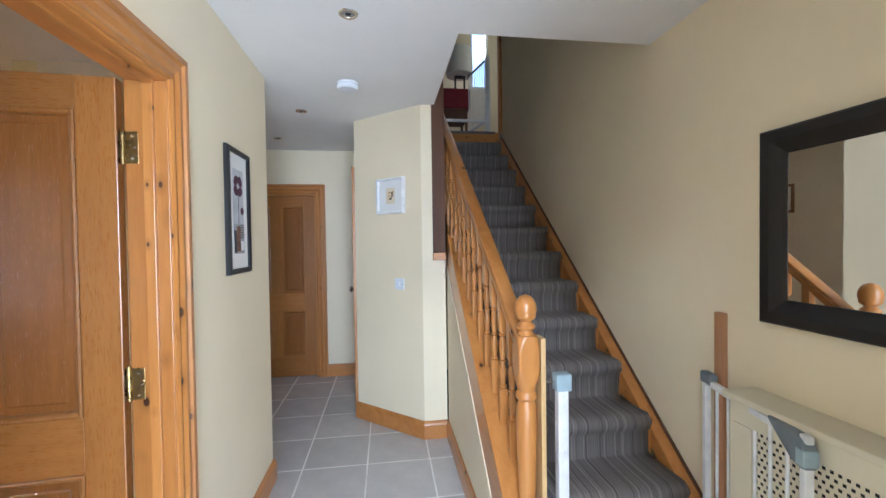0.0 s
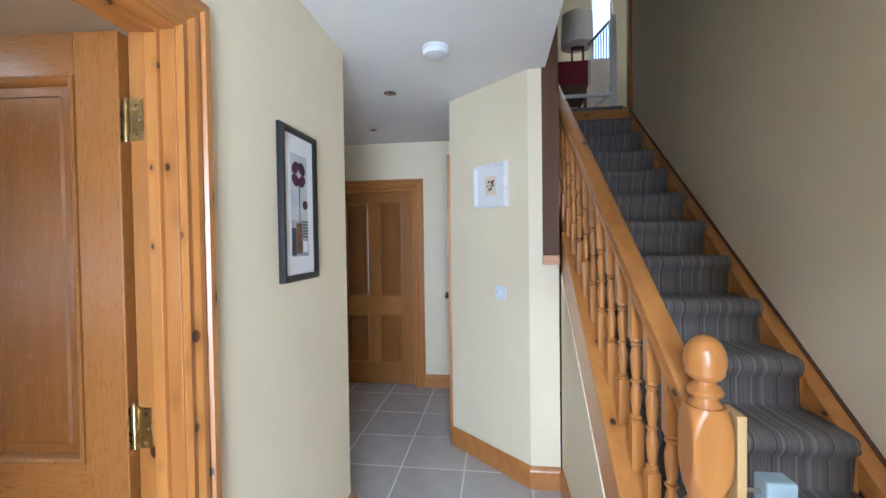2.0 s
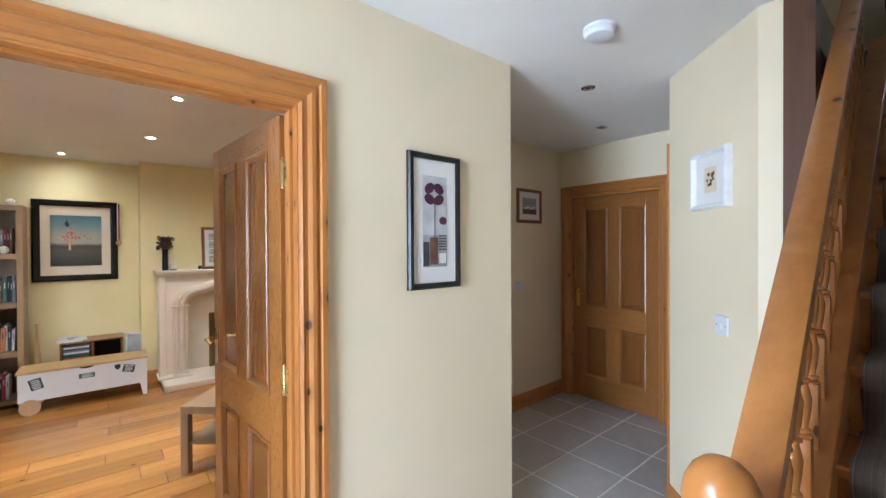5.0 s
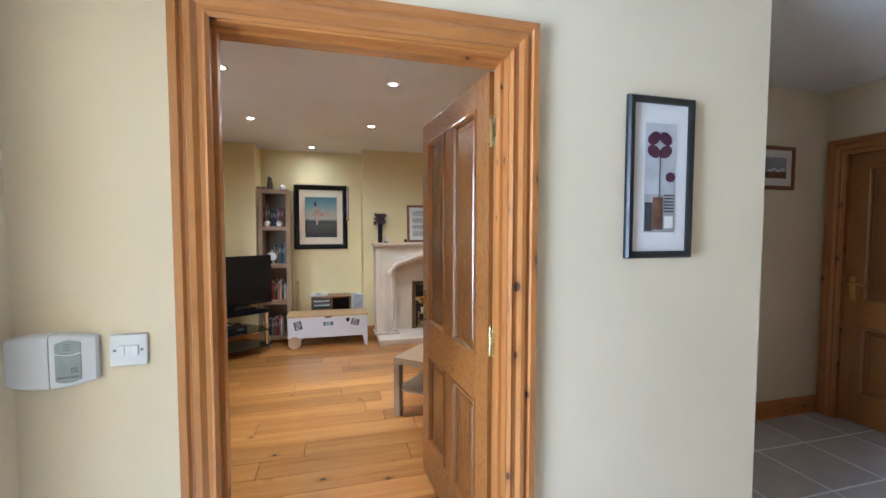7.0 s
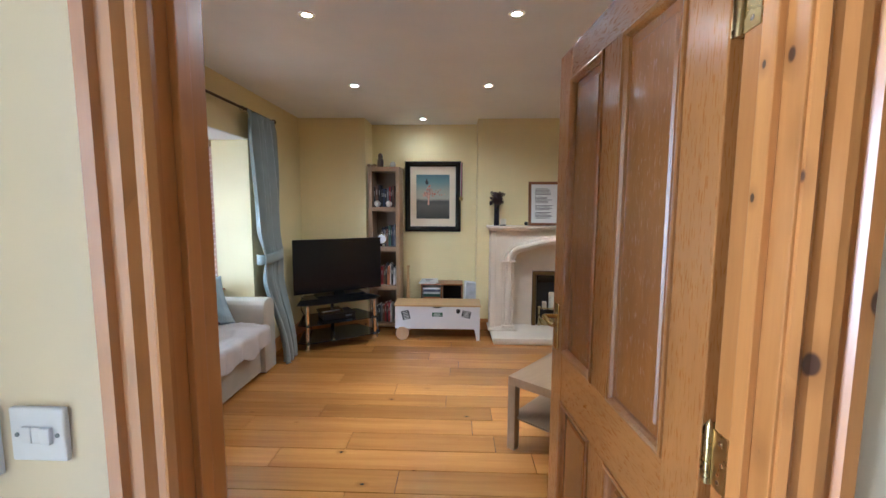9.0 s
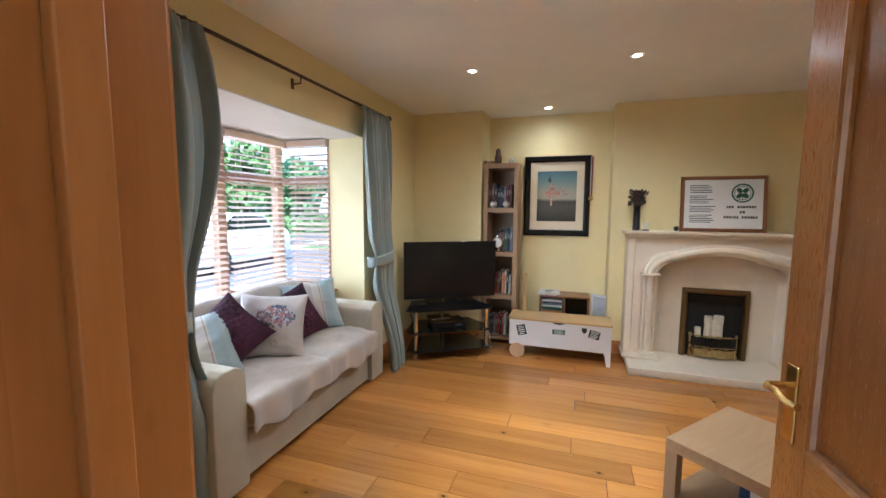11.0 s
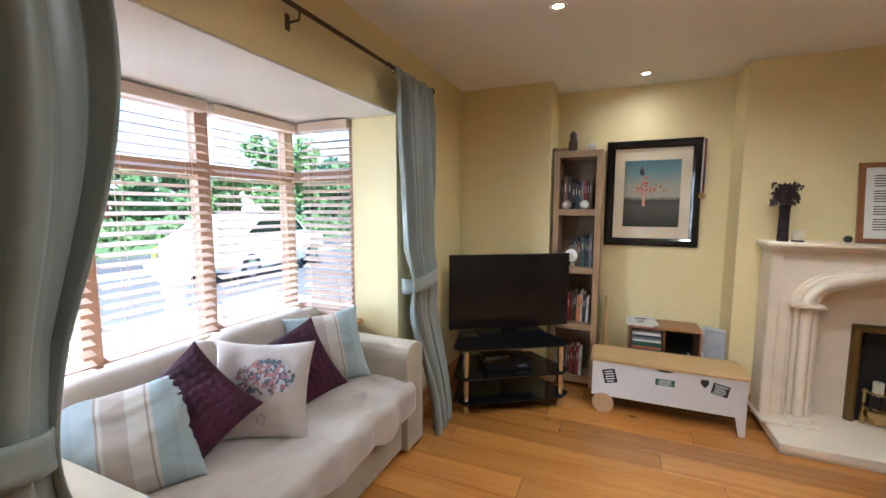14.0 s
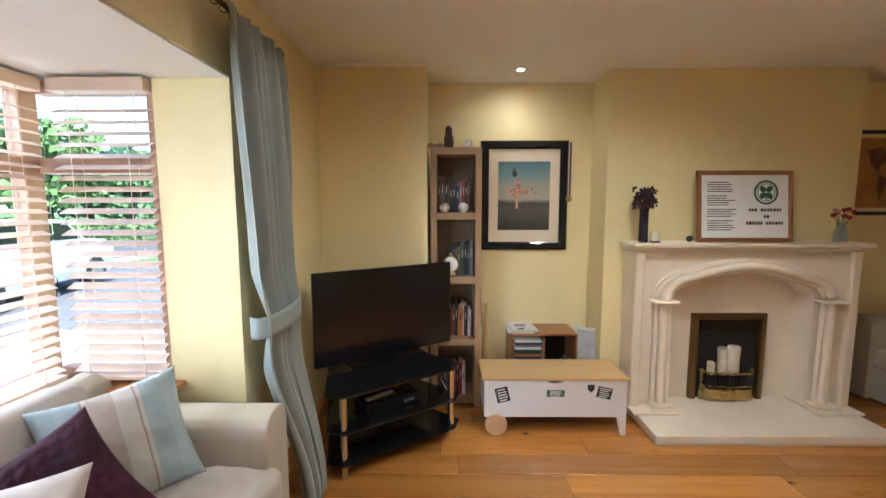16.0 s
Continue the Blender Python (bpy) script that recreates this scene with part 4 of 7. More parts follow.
bpart("upright", (-0.022, 0.022, -0.02, 0.02, 0.0, 0.86), WHITEGLOSS, gpost, 0.005)
bpart("cap", (-0.03, 0.034, -0.026, 0.026, 0.85, 0.918), BLUEGREY, gpost, 0.006, "blue-grey plastic cap")
bm = bmesh.new()
tube(bm, [(-0.03, 0, 0.885), (-0.075, 0, 0.885)], 0.006)
part("clamp_rod", bm, CHROME, gpost)
nb = thing("newel_batten", "pale timber batten screwed to the newel", "batten")
bpart("board", (NX + 0.047, NX + 0.066, NY - 0.04, NY + 0.03, 0.0, 1.075), BIRCH, nb, 0.002)

# ---- landing at the head of the stairs ----
g2 = thing("landing_gate", "white metal safety gate frame at the head of the stairs", "stair gate", pose(0.74, YL + 0.06, UP + 0.013))
bpart("base_rail", (0.0, 0.60, -0.015, 0.015, 0.115, 0.145), WHITEGLOSS, g2, 0.004)
for x in (0.0, 0.575):
    bpart("post", (x, x + 0.05, -0.015, 0.015, 0.0, 0.88), WHITEGLOSS, g2, 0.004)
leaf2 = thing("landing_gate_leaf", "white barred gate leaf swung open over the landing", "stair gate", pose(1.318, YL + 0.10, UP + 0.013, 0, 0, 102))
for z in (0.12, 0.83):
    bpart("rail", (0, 0.47, -0.01, 0.01, z, z + 0.022), GREYPLASTIC if z > 0.5 else WHITEGLOSS, leaf2, 0.003)
for k in range(9):
    bm = bmesh.new()
    lathe(bm, [(0.007, 0.0 if k in (0, 8) else 0.12), (0.007, 0.84)], 8, (0.01 + k * 0.056, 0, 0))
    part("bar", bm, WHITEGLOSS, leaf2, "", True)
structure("trim_stairhead", [(1.468, ST - 0.001, YL + 0.01, 4.798, UP, 5.0)], PINE["z"], "varnished pine edge trim at the stair head", "trim", 0.003)
RED = cloth("burgundy_cloth", (0.16, 0.012, 0.022), 0.2)
tab = thing("landing_table", "console table under a burgundy cloth", "table", pose(1.05, 5.62, UP))
bpart("cloth", (-0.42, 0.225, -0.2, 0.2, 0.50, 0.76), RED, tab, 0.01)
bpart("drawer_box", (-0.38, 0.19, -0.17, 0.18, 0.36, 0.52), DARK_SHADE_WOOD, tab, 0.004)
for x in (-0.38, 0.16):
    for y in (-0.17, 0.15):
        bpart("leg", (x, x + 0.03, y, y + 0.03, 0, 0.36), DARK_SHADE_WOOD, tab)
tl = thing("table_lamp", "table lamp with a white drum shade on a dark frame base", "lamp", pose(1.17, 5.60, UP + 0.76))
for x in (-0.07, 0.055):
    bpart("upright", (x, x + 0.016, -0.03, 0.03, 0, 0.20), BLACK, tl, 0.003)
bpart("crossbar", (-0.07, 0.071, -0.03, 0.03, 0.20, 0.225), BLACK, tl, 0.003)
bm = bmesh.new()
lathe(bm, [(0.008, 0.225), (0.02, 0.24), (0.008, 0.26), (0.008, 0.36)], 14)
part("stem", bm, CHROME, tl, "", True)
bm = bmesh.new()
lathe(bm, [(0.18, 0.235), (0.172, 0.585)], 28)
part("shade", bm, cloth("lamp_shade_linen", (0.75, 0.74, 0.70), 0.03), tl, "", 40)
lw = thing("window_landing", "white framed landing window", "window", kind="structure")
for d in ((1.40, 1.66, 3.66, 3.70), (1.40, 1.66, 4.86, 4.90), (1.40, 1.43, 3.70, 4.86), (1.63, 1.66, 3.70, 4.86)):
    bpart("frame", (d[0], d[1], 5.97, 6.03, d[2], d[3]), WHITEGLOSS, lw, 0.004)

# ---- bay window ----
BX0, BX1, BY = -3.49, -1.735, -1.50
bay = thing("window_bay", "brown wood-grain bay window with transom lights", "window", kind="structure")
FZ = wood("window_upright_wood", "z", (0.56, 0.36, 0.25), (0.45, 0.26, 0.17), 0, 0.4, 1.5, 0.1)
FY = wood("window_side_wood", "y", (0.56, 0.36, 0.25), (0.45, 0.26, 0.17), 0, 0.4, 1.5, 0.1)
W0, W1, WT = 0.725, 2.022, 1.665
posts = [BX0, -2.845, -2.27, BX1]
for i, x in enumerate(posts):
    bpart("post", (x - 0.04, x + 0.04, BY - 0.085, BY - 0.015, W0, W1), FZ, bay, 0.006)
for a, b in zip(posts, posts[1:]):
    for z0, z1, nm in ((W0 - 0.02, W0 + 0.05, "bottom_rail"), (WT - 0.03, WT + 0.035, "transom"), (W1 - 0.055, W1, "head")):
        bpart(nm, (a + 0.04, b - 0.04, BY - 0.08, BY - 0.02, z0, z1), FRAMEWOOD, bay, 0.005)
    for z0, z1 in ((W0 + 0.05, WT - 0.03), (WT + 0.035, W1 - 0.055)):
        p = bpart("pane", (a + 0.04, b - 0.04, BY - 0.056, BY - 0.050, z0, z1), GLASS, bay)
        p.visible_shadow = False
for x in (BX0 - 0.05, BX1 + 0.05):
    bpart("post", (x - 0.035, x + 0.035, -1.03, -0.985, W0, W1), FZ, bay, 0.006)
    for z0, z1, nm in ((W0 - 0.02, W0 + 0.05, "bottom_rail"), (WT - 0.03, WT + 0.035, "transom"), (W1 - 0.055, W1, "head")):
        bpart(nm, (x - 0.03, x + 0.03, BY - 0.015, -1.03, z0, z1), FY, bay, 0.005)
    for z0, z1 in ((W0 + 0.05, WT - 0.03), (WT + 0.035, W1 - 0.055)):
        p = bpart("pane", (x - 0.003, x + 0.003, BY - 0.015, -1.03, z0, z1), GLASS, bay)
        p.visible_shadow = False
bm = bmesh.new()
box(bm, BX0 - 0.005, BX1 + 0.005, BY - 0.02, -1.36, 0.70, 0.722, r=0.006)
box(bm, BX0 - 0.005, BX0 + 0.10, -1.36, -0.93, 0.70, 0.722, r=0.006)
box(bm, BX1 - 0.10, BX1 + 0.005, -1.36, -0.93, 0.70, 0.722, r=0.006)
tagged(part("window_sill", bm, PINE["x"]), "varnished pine window board round the bay", "window sill", "", "structure")


def blind(label, m, w, top, bottom, tapes, tilt=-21):
    """A wooden slatted blind hung in the xz plane: x from 0 to w."""
    t = thing("slatted_blind", label, "blind", m, "bay window blinds")
    bpart("headrail", (0, w, -0.03, 0.03, top - 0.055, top), BLINDWOOD, t, 0.004)
    bpart("bottom_rail", (0, w, -0.024, 0.024, bottom, bottom + 0.022), BLINDWOOD, t, 0.004)
    bm = bmesh.new()
    box(bm, 0.002, w - 0.002, -0.0235, 0.0235, -0.0013, 0.0013, m=pose(0, 0, 0, tilt))
    me = bpy.data.meshes.new("slat")
    bm.to_mesh(me)
    bm.free()
    me.materials.append(BLINDWOOD)
    n = int((top - 0.075 - bottom - 0.03) / 0.046)
    for k in range(n):
        ob = new("slat", me)
        ob.location = (0, 0, bottom + 0.05 + k * 0.046)
        ob.parent = t
    for x in tapes:
        for y in (-0.026, 0.026):
            bpart("ladder_cord", (x - 0.0015, x + 0.0015, y - 0.0008, y + 0.0008, bottom, top - 0.05), BLINDWOOD, t)
    return t


for a, b in zip(posts, posts[1:]):
    blind("raised-grain wooden slatted blind, lowered with open slats", pose(a + 0.02, BY + 0.035, 0), b - a - 0.04, 2.018, 0.735, (0.10, b - a - 0.14))
blind("narrow wooden slatted blind at the bay's side", pose(BX0 + 0.012, BY + 0.10, 0, 0, 0, 90), 0.40, 2.018, 0.735, (0.08, 0.32), 27)
blind("narrow wooden slatted blind at the bay's side", pose(BX1 - 0.012, BY + 0.10, 0, 0, 0, 90), 0.40, 2.018, 0.735, (0.08, 0.32), -27)

# ---- curtains ----
rod = thing("curtain_pole", "slim bronze curtain pole with ball ends and rings", "curtain pole", pose(0, -0.602, 2.245))
BRONZE = plain("bronze_metal", (0.10, 0.065, 0.04), 0.35, 0.8)
bm = bmesh.new()
tube(bm, [(-3.83, 0, 0), (-1.40, 0, 0)], 0.0105, 14)
part("pole", bm, BRONZE, rod, "", True)
for x, d in ((-3.83, -1), (-1.40, 1)):
    bm = bmesh.new()
    lathe(bm, [(0.012, 0), (0.016, 0.004), (0.010, 0.010), (0.022, 0.022), (0.026, 0.034), (0.020, 0.050), (0.004, 0.058)], 18, m=Matrix.Translation((x, 0, 0)) @ pose(0, 0, 0, 0, 90 * d, 0))
    part("finial", bm, BRONZE, rod, "", True)
for x in (-3.76, -2.613, -1.46):
    bm = bmesh.new()
    tube(bm, [(x, -0.06, -0.045), (x, 0.0, -0.045), (x, 0.004, -0.012)], 0.005, 8)
    box(bm, x - 0.012, x + 0.012, -0.064, -0.058, -0.075, -0.01, r=0.002)
    part("bracket", bm, BRONZE, rod)
for x0, x1 in ((-3.74, -3.30), (-1.88, -1.50)):
    for k in range(8):
        x = x0 + (x1 - x0) * k / 7
        bm = bmesh.new()
        tube(bm, [(x, 0.019 * math.cos(a), 0.019 * math.sin(a) - 0.006) for a in (2 * math.pi * i / 14 for i in range(15))], 0.0025, 6)
        part("ring", bm, BRONZE, rod)


def curtain(label, x0, x1, tie_in, tie_out, foot_in, foot_out, tie_z, seed, bulge, foot_y=0.0):
    """x0 is the edge by the wall, x1 the edge over the window; the tie pulls both towards the wall side."""
    t = thing("curtain", label, "curtain", None, "pair of curtains")
    top, yc = 2.228, -0.585
    r = random.Random(seed)
    ph = [r.uniform(0, 6.28) for _ in range(4)]

    def ease(v):
        return v * v * (3 - 2 * v)

    def surf(u, v):
        z = top * (1 - v)
        tv = 1 - tie_z / top
        if v < tv:
            f = (v / tv)
            y_foot = 0.0
            e = ease(f) ** 1.5
            a, b = x0 + (tie_out - x0) * e, x1 + (tie_in - x1) * e
            belly = bulge * math.sin(math.pi * min(1, f * 1.02)) ** 1.5
            b += (x1 - x0) * 0.10 * math.sin(math.pi * f)
        else:
            f = (v - tv) / (1 - tv)
            e = ease(min(1, f * 1.2))
            a, b = tie_out + (foot_out - tie_out) * e, tie_in + (foot_in - tie_in) * e
            belly = 0.015 * f
            y_foot = foot_y * ease(f)
        near = max(0, 1 - abs(v - tv) / 0.10)
        amp = (0.034 if v > 0.06 else 0.016 + 0.3 * v) * (1 - 0.55 * near)
        uu = u + 0.055 * math.sin(u * 9.1 + ph[2]) + 0.02 * math.sin(v * 4.0 + ph[3] + u * 5)
        fold = math.sin(uu * 6.28 * 4.2 + ph[0] + 0.6 * math.sin(v * 3 + ph[1]))
        fold = 1.25 * math.copysign(abs(fold) ** 0.75, fold) + 0.35 * math.sin(uu * 6.28 * 9.3 + ph[2] + v * 2.5)
        pleat = 0.010 * math.sin(u * 6.28 * 14) * max(0, 1 - v / 0.055)
        x = a + (b - a) * u + 0.010 * math.cos(u * 6.28 * 5.5 + ph[3]) * (0.3 + v)
        y = yc + amp * fold * 0.8 + belly * (0.4 + 0.6 * u) + pleat + 0.045 * near + 0.02 + y_foot
        return (x, max(y, -0.645), z + 0.004)

    bm = bmesh.new()
    sheet(bm, surf, 110, 60)
    part("drape", bm, CURTAIN, t, "", "all", 0, 0.004)
    bm = bmesh.new()
    a, b = tie_out, tie_in
    lo, hi = tie_z - 0.045, tie_z + 0.045

    def band(u, v):
        ang = math.pi * (u * 1.25 - 0.125)
        cx, rx = (a + b) / 2, abs(b - a) / 2 + 0.002
        side = 1 if b > a else -1
        drop = 0.045 * (0.5 + 0.5 * math.cos(ang))
        return (cx - side * rx * math.cos(ang), yc + 0.028 + 0.082 * math.sin(ang), lo + (hi - lo) * v + drop)

    sheet(bm, band, 40, 4)
    part("tie_back", bm, CURTAIN, t, "matching fabric tie-back", "all", 0, 0.006)
    return t


curtain("grey-green satin curtain tied back with a fabric band", -1.40, -1.87, -1.73, -1.49, -1.95, -1.40, 0.93, 3, 0.05)
curtain("grey-green satin curtain tied back beside the television", -3.75, -3.29, -3.40, -3.80, -3.54, -3.80, 0.985, 8, 0.03, 0.12)

# ---- sofa ----


def soft_box(bm, x0, x1, y0, y1, z0, z1, r=0.05, puff=0.0, n=10, seed=1):
    """A stuffed block: a rounded, slightly swollen box on a fine grid."""
    vs = []
    cx, cy, cz = (x0 + x1) / 2, (y0 + y1) / 2, (z0 + z1) / 2
    hx, hy, hz = (x1 - x0) / 2, (y1 - y0) / 2, (z1 - z0) / 2
    start = len(bm.verts)
    tmp = bmesh.new()
    bmesh.ops.create_cube(tmp, size=2)
    bmesh.ops.subdivide_edges(tmp, edges=tmp.edges[:], cuts=n, use_grid_fill=True)
    idx = {}
    for v in tmp.verts:
        p = Vector((v.co.x * hx, v.co.y * hy, v.co.z * hz))
        q = Vector((max(-hx + r, min(hx - r, p.x)), max(-hy + r, min(hy - r, p.y)), max(-hz + r, min(hz - r, p.z))))
        d = p - q
        if d.length > 1e-6:
            p = q + d.normalized() * r
        u, w = v.co.x, v.co.y
        p.z += puff * (1 - u * u) * (1 - w * w) * (1 if v.co.z > 0 else 0.2)
        nz = noise.noise(Vector((p.x * 5 + seed, p.y * 5, p.z * 5))) * 0.006
        p += p.normalized() * nz
        idx[v] = bm.verts.new((cx + p.x, cy + p.y, cz + p.z))
        vs.append(idx[v])
    for f in tmp.faces:
        bm.faces.new([idx[v] for v in f.verts])
    tmp.free()
    return vs


def sofa(label, m, w, seats, throw):
    """Local: back towards -y, front at y 0, x from 0 to w."""
    t = thing("sofa", label, "sofa", m)
    aw, dp = 0.20, 0.90
    bpart("base", (aw - 0.01, w - aw + 0.01, -dp, -0.04, 0.035, 0.29), SOFA, t, 0.015)
    for x in (0, w - aw):
        bm = bmesh.new()
        pr = [(x, 0.03), (x, 0.58), (x + 0.006, 0.62), (x + 0.03, 0.648), (x + 0.07, 0.662), (x + aw - 0.07, 0.662), (x + aw - 0.03, 0.648), (x + aw - 0.006, 0.62), (x + aw, 0.58), (x + aw, 0.03)]
        prism(bm, pr, "y", -dp + 0.03, 0.0, 0.008)
        part("arm", bm, SOFA, t, "", 50)
    bm = bmesh.new()
    pr = [(-dp, 0.03), (-dp, 0.74), (-dp + 0.03, 0.78), (-dp + 0.10, 0.785), (-dp + 0.16, 0.75), (-dp + 0.25, 0.30), (-dp + 0.25, 0.03)]
    prism(bm, pr, "x", 0.03, w - 0.03, 0.012)
    part("backrest", bm, SOFA, t, "", 50)
    sw = (w - 2 * aw) / seats
    for k in range(seats):
        bm = bmesh.new()
        soft_box(bm, aw + k * sw + 0.004, aw + (k + 1) * sw - 0.004, -dp + 0.22, -0.01, 0.285, 0.44, 0.045, 0.02, 12, k)
        part("seat_cushion", bm, SOFA, t, "", "all")
        bm = bmesh.new()
        vs = soft_box(bm, aw + k * sw + 0.004, aw + (k + 1) * sw - 0.004, -dp + 0.12, -dp + 0.30, 0.43, 0.83, 0.06, 0.0, 10, k + 5)
        bmesh.ops.rotate(bm, verts=vs, cent=Vector((0, -dp + 0.2, 0.43)), matrix=Matrix.Rotation(radians(10), 3, "X"))
        part("back_cushion", bm, THROW if throw else SOFA, t, "", "all")
    for x in (0.08, w - 0.12):
        for y in (-0.10, -dp + 0.06):
            bpart("foot", (x, x + 0.05, y, y + 0.05, 0, 0.036), DARK_SHADE_WOOD, t)
    return t


SX, SW = -3.462, 1.70
sofa("cream cotton two-seat sofa set into the bay", pose(SX, -0.475, 0), SW, 2, True)
for k, (a, b) in enumerate(((-3.275, -2.60), (-2.605, -1.955))):
    t = thing("sofa_throw", "pale pink cotton throw draped over a sofa seat", "throw", None, "sofa throws")
    bm = bmesh.new()

    def drape(u, v, a=a, b=b, k=k):
        x = a + (b - a) * u
        s = v * 0.86
        flat_len = 0.66
        wob = 0.012 * math.sin(u * 9 + k * 2) + 0.008 * math.sin(u * 21 + k)
        if s < flat_len:
            y, z = -1.13 + s, 0.452 + 0.009 * (1 - abs(noise.noise(Vector((x * 3.1 + k * 4, s * 8.5, 1.0))))) ** 5 + 0.006 * noise.noise(Vector((x * 9, s * 6, k))) + 0.020 * math.sin(math.pi * u) * math.sin(math.pi * min(1, s / flat_len)) + 0.004 * math.sin(u * 13 + s * 17)
        else:
            q = s - flat_len
            g = min(q / 0.07, 1) * math.pi / 2
            y = -1.13 + flat_len + 0.035 * math.sin(g)
            z = 0.452 - 0.035 * (1 - math.cos(g)) - max(0, q - 0.07) * (0.78 + 0.34 * math.sin(u * 4.2 + k * 2.2) ** 2 + 0.22 * noise.noise(Vector((x * 11, k, 0))))
            y += 0.009 * math.sin(u * 19 + k) * min(1, q / 0.1) + 0.008 * noise.noise(Vector((x * 14, q * 4, k)))
        return (x, y + 0.2 * wob * (s > flat_len), z + 0.15 * wob)

    sheet(bm, drape, 90, 64)
    part("cloth", bm, THROW, t, "", "all", 0, 0.008)
    bm = bmesh.new()
    tube(bm, [drape(i / 60, 1.0) for i in range(61)], 0.0055, 8)
    part("hem", bm, THROW, t, "stitched cotton hem", True)


def cushion(label, m, size, material, seed, plump=0.26, tufted=False):
    """A square stuffed cushion in the xz plane with pulled-out corners, facing +y; tufted ones have a knobbly pile."""
    t = thing("cushion", label, "cushion", m, "cushions on the sofa")
    bm = bmesh.new()
    n = 84 if tufted else 40
    for side in (1, -1):
        def surf(u, v, side=side):
            a, b = u * 2 - 1, v * 2 - 1
            fat = (max(0, 1 - a * a) * max(0, 1 - b * b)) ** 0.45
            pull = 1 - 0.10 * (1 - a * a) * abs(b) ** 3
            pull2 = 1 - 0.10 * (1 - b * b) * abs(a) ** 3
            w = 0.006 * noise.noise(Vector((a * 2.2, b * 2.2, seed + side)))
            y = plump * size * 0.55 * fat + w * fat * 3 + 0.0006
            if tufted:
                y += fat * 0.011 * (abs(math.sin(a * 17 + 0.8 * math.sin(b * 9))) * abs(math.sin(b * 17 + 0.8 * math.sin(a * 7))))
            else:
                crease = noise.noise(Vector((a * 1.6 + seed, b * 4.5, 3.0 * seed + side)))
                y += 0.007 * fat * (1 - abs(crease)) ** 4
            return (a * size / 2 * pull2, side * y, b * size / 2 * pull)
        sheet(bm, surf, n, n)
    bmesh.ops.remove_doubles(bm, verts=bm.verts[:], dist=0.0012)
    part("cover", bm, material, t, "", "all")
    return t


def band_cloth(name, stops, scale):
    m, n, l, b = mat(name, 0.9)
    v = mapped(n, l, (1, 1, 1))
    sep = n.new("ShaderNodeSeparateXYZ")
    l.new(v, sep.inputs[0])
    f = maths(n, l, "FRACT", maths(n, l, "ADD", maths(n, l, "MULTIPLY", sep.outputs[0], scale), 0.5))
    r = n.new("ShaderNodeValToRGB")
    r.color_ramp.interpolation = "CONSTANT"
    e = r.color_ramp.elements
    e[0].position, e[0].color = 0, (*stops[0][1], 1)
    e[1].position, e[1].color = stops[-1][0], (*stops[-1][1], 1)
    for p, c in stops[1:-1]:
        e.new(p).color = (*c, 1)
    l.new(f, r.inputs["Fac"])
    l.new(r.outputs["Color"], b.inputs["Base Color"])
    bump(n, l, b, noise_tex(n, l, v, 350, 2), 0.4, 0.001)
    b.inputs["Sheen Weight"].default_value = 0.2
    return m


STRIPE = band_cloth("striped_cushion_cotton", [(0.0, (0.27, 0.33, 0.335)), (0.22, (0.42, 0.38, 0.33)), (0.26, (0.26, 0.20, 0.165)), (0.285, (0.42, 0.38, 0.33)), (0.48, (0.33, 0.275, 0.23)), (0.72, (0.42, 0.38, 0.33)), (0.76, (0.26, 0.20, 0.165)), (0.785, (0.31, 0.36, 0.365))], 3.4)
LINEN = cloth("pale_printed_linen", (0.42, 0.365, 0.325), 0.08, 700)


def propped(x, y, z, turn, lean, roll):
    """A cushion leaning back by lean, turned on its own face by roll."""
    return pose(x, y, z, 0, 0, turn) @ pose(0, 0, 0, lean) @ pose(0, 0, 0, 0, roll)


cushion("blue and brown striped cotton cushion leaning on the sofa arm", propped(-3.11, -0.92, 0.650, -45, 28, 6), 0.43, STRIPE, 1)
cushion("plum chenille cushion resting on one corner", propped(-2.80, -0.88, 0.640, -45, 28, 24), 0.40, PLUM, 2, 0.26, True)
flo = cushion("pale linen cushion printed with a bunch of flowers", propped(-2.545, -0.82, 0.655, -58, 20, -3), 0.43, LINEN, 3)
cushion("plum chenille cushion standing on its corner", propped(-2.275, -0.92, 0.665, -45, 30, 42), 0.39, PLUM, 4, 0.26, True)
cushion("blue and brown striped cotton cushion at the sofa's end", propped(-2.10, -0.97, 0.625, -40, 36, 10), 0.42, STRIPE, 5)
# printed flowers on the linen cushion
r = random.Random(11)
INKS = [plain("petal_blue_grey", (0.10, 0.12, 0.15), 0.9), plain("petal_mauve", (0.30, 0.15, 0.18), 0.9), plain("petal_slate", (0.09, 0.10, 0.13), 0.9), plain("petal_pale", (0.40, 0.42, 0.43), 0.9), plain("petal_rose", (0.36, 0.17, 0.15), 0.9)]


def on_linen(px, pz, lift=0.0075):
    a, b = px / 0.215, pz / 0.215
    fat = (max(0, 1 - a * a) * max(0, 1 - b * b)) ** 0.45
    return Vector((px, 0.26 * 0.43 * 0.55 * fat + 0.018 * fat * noise.noise(Vector((a * 2.2, b * 2.2, 4))) + lift, pz))


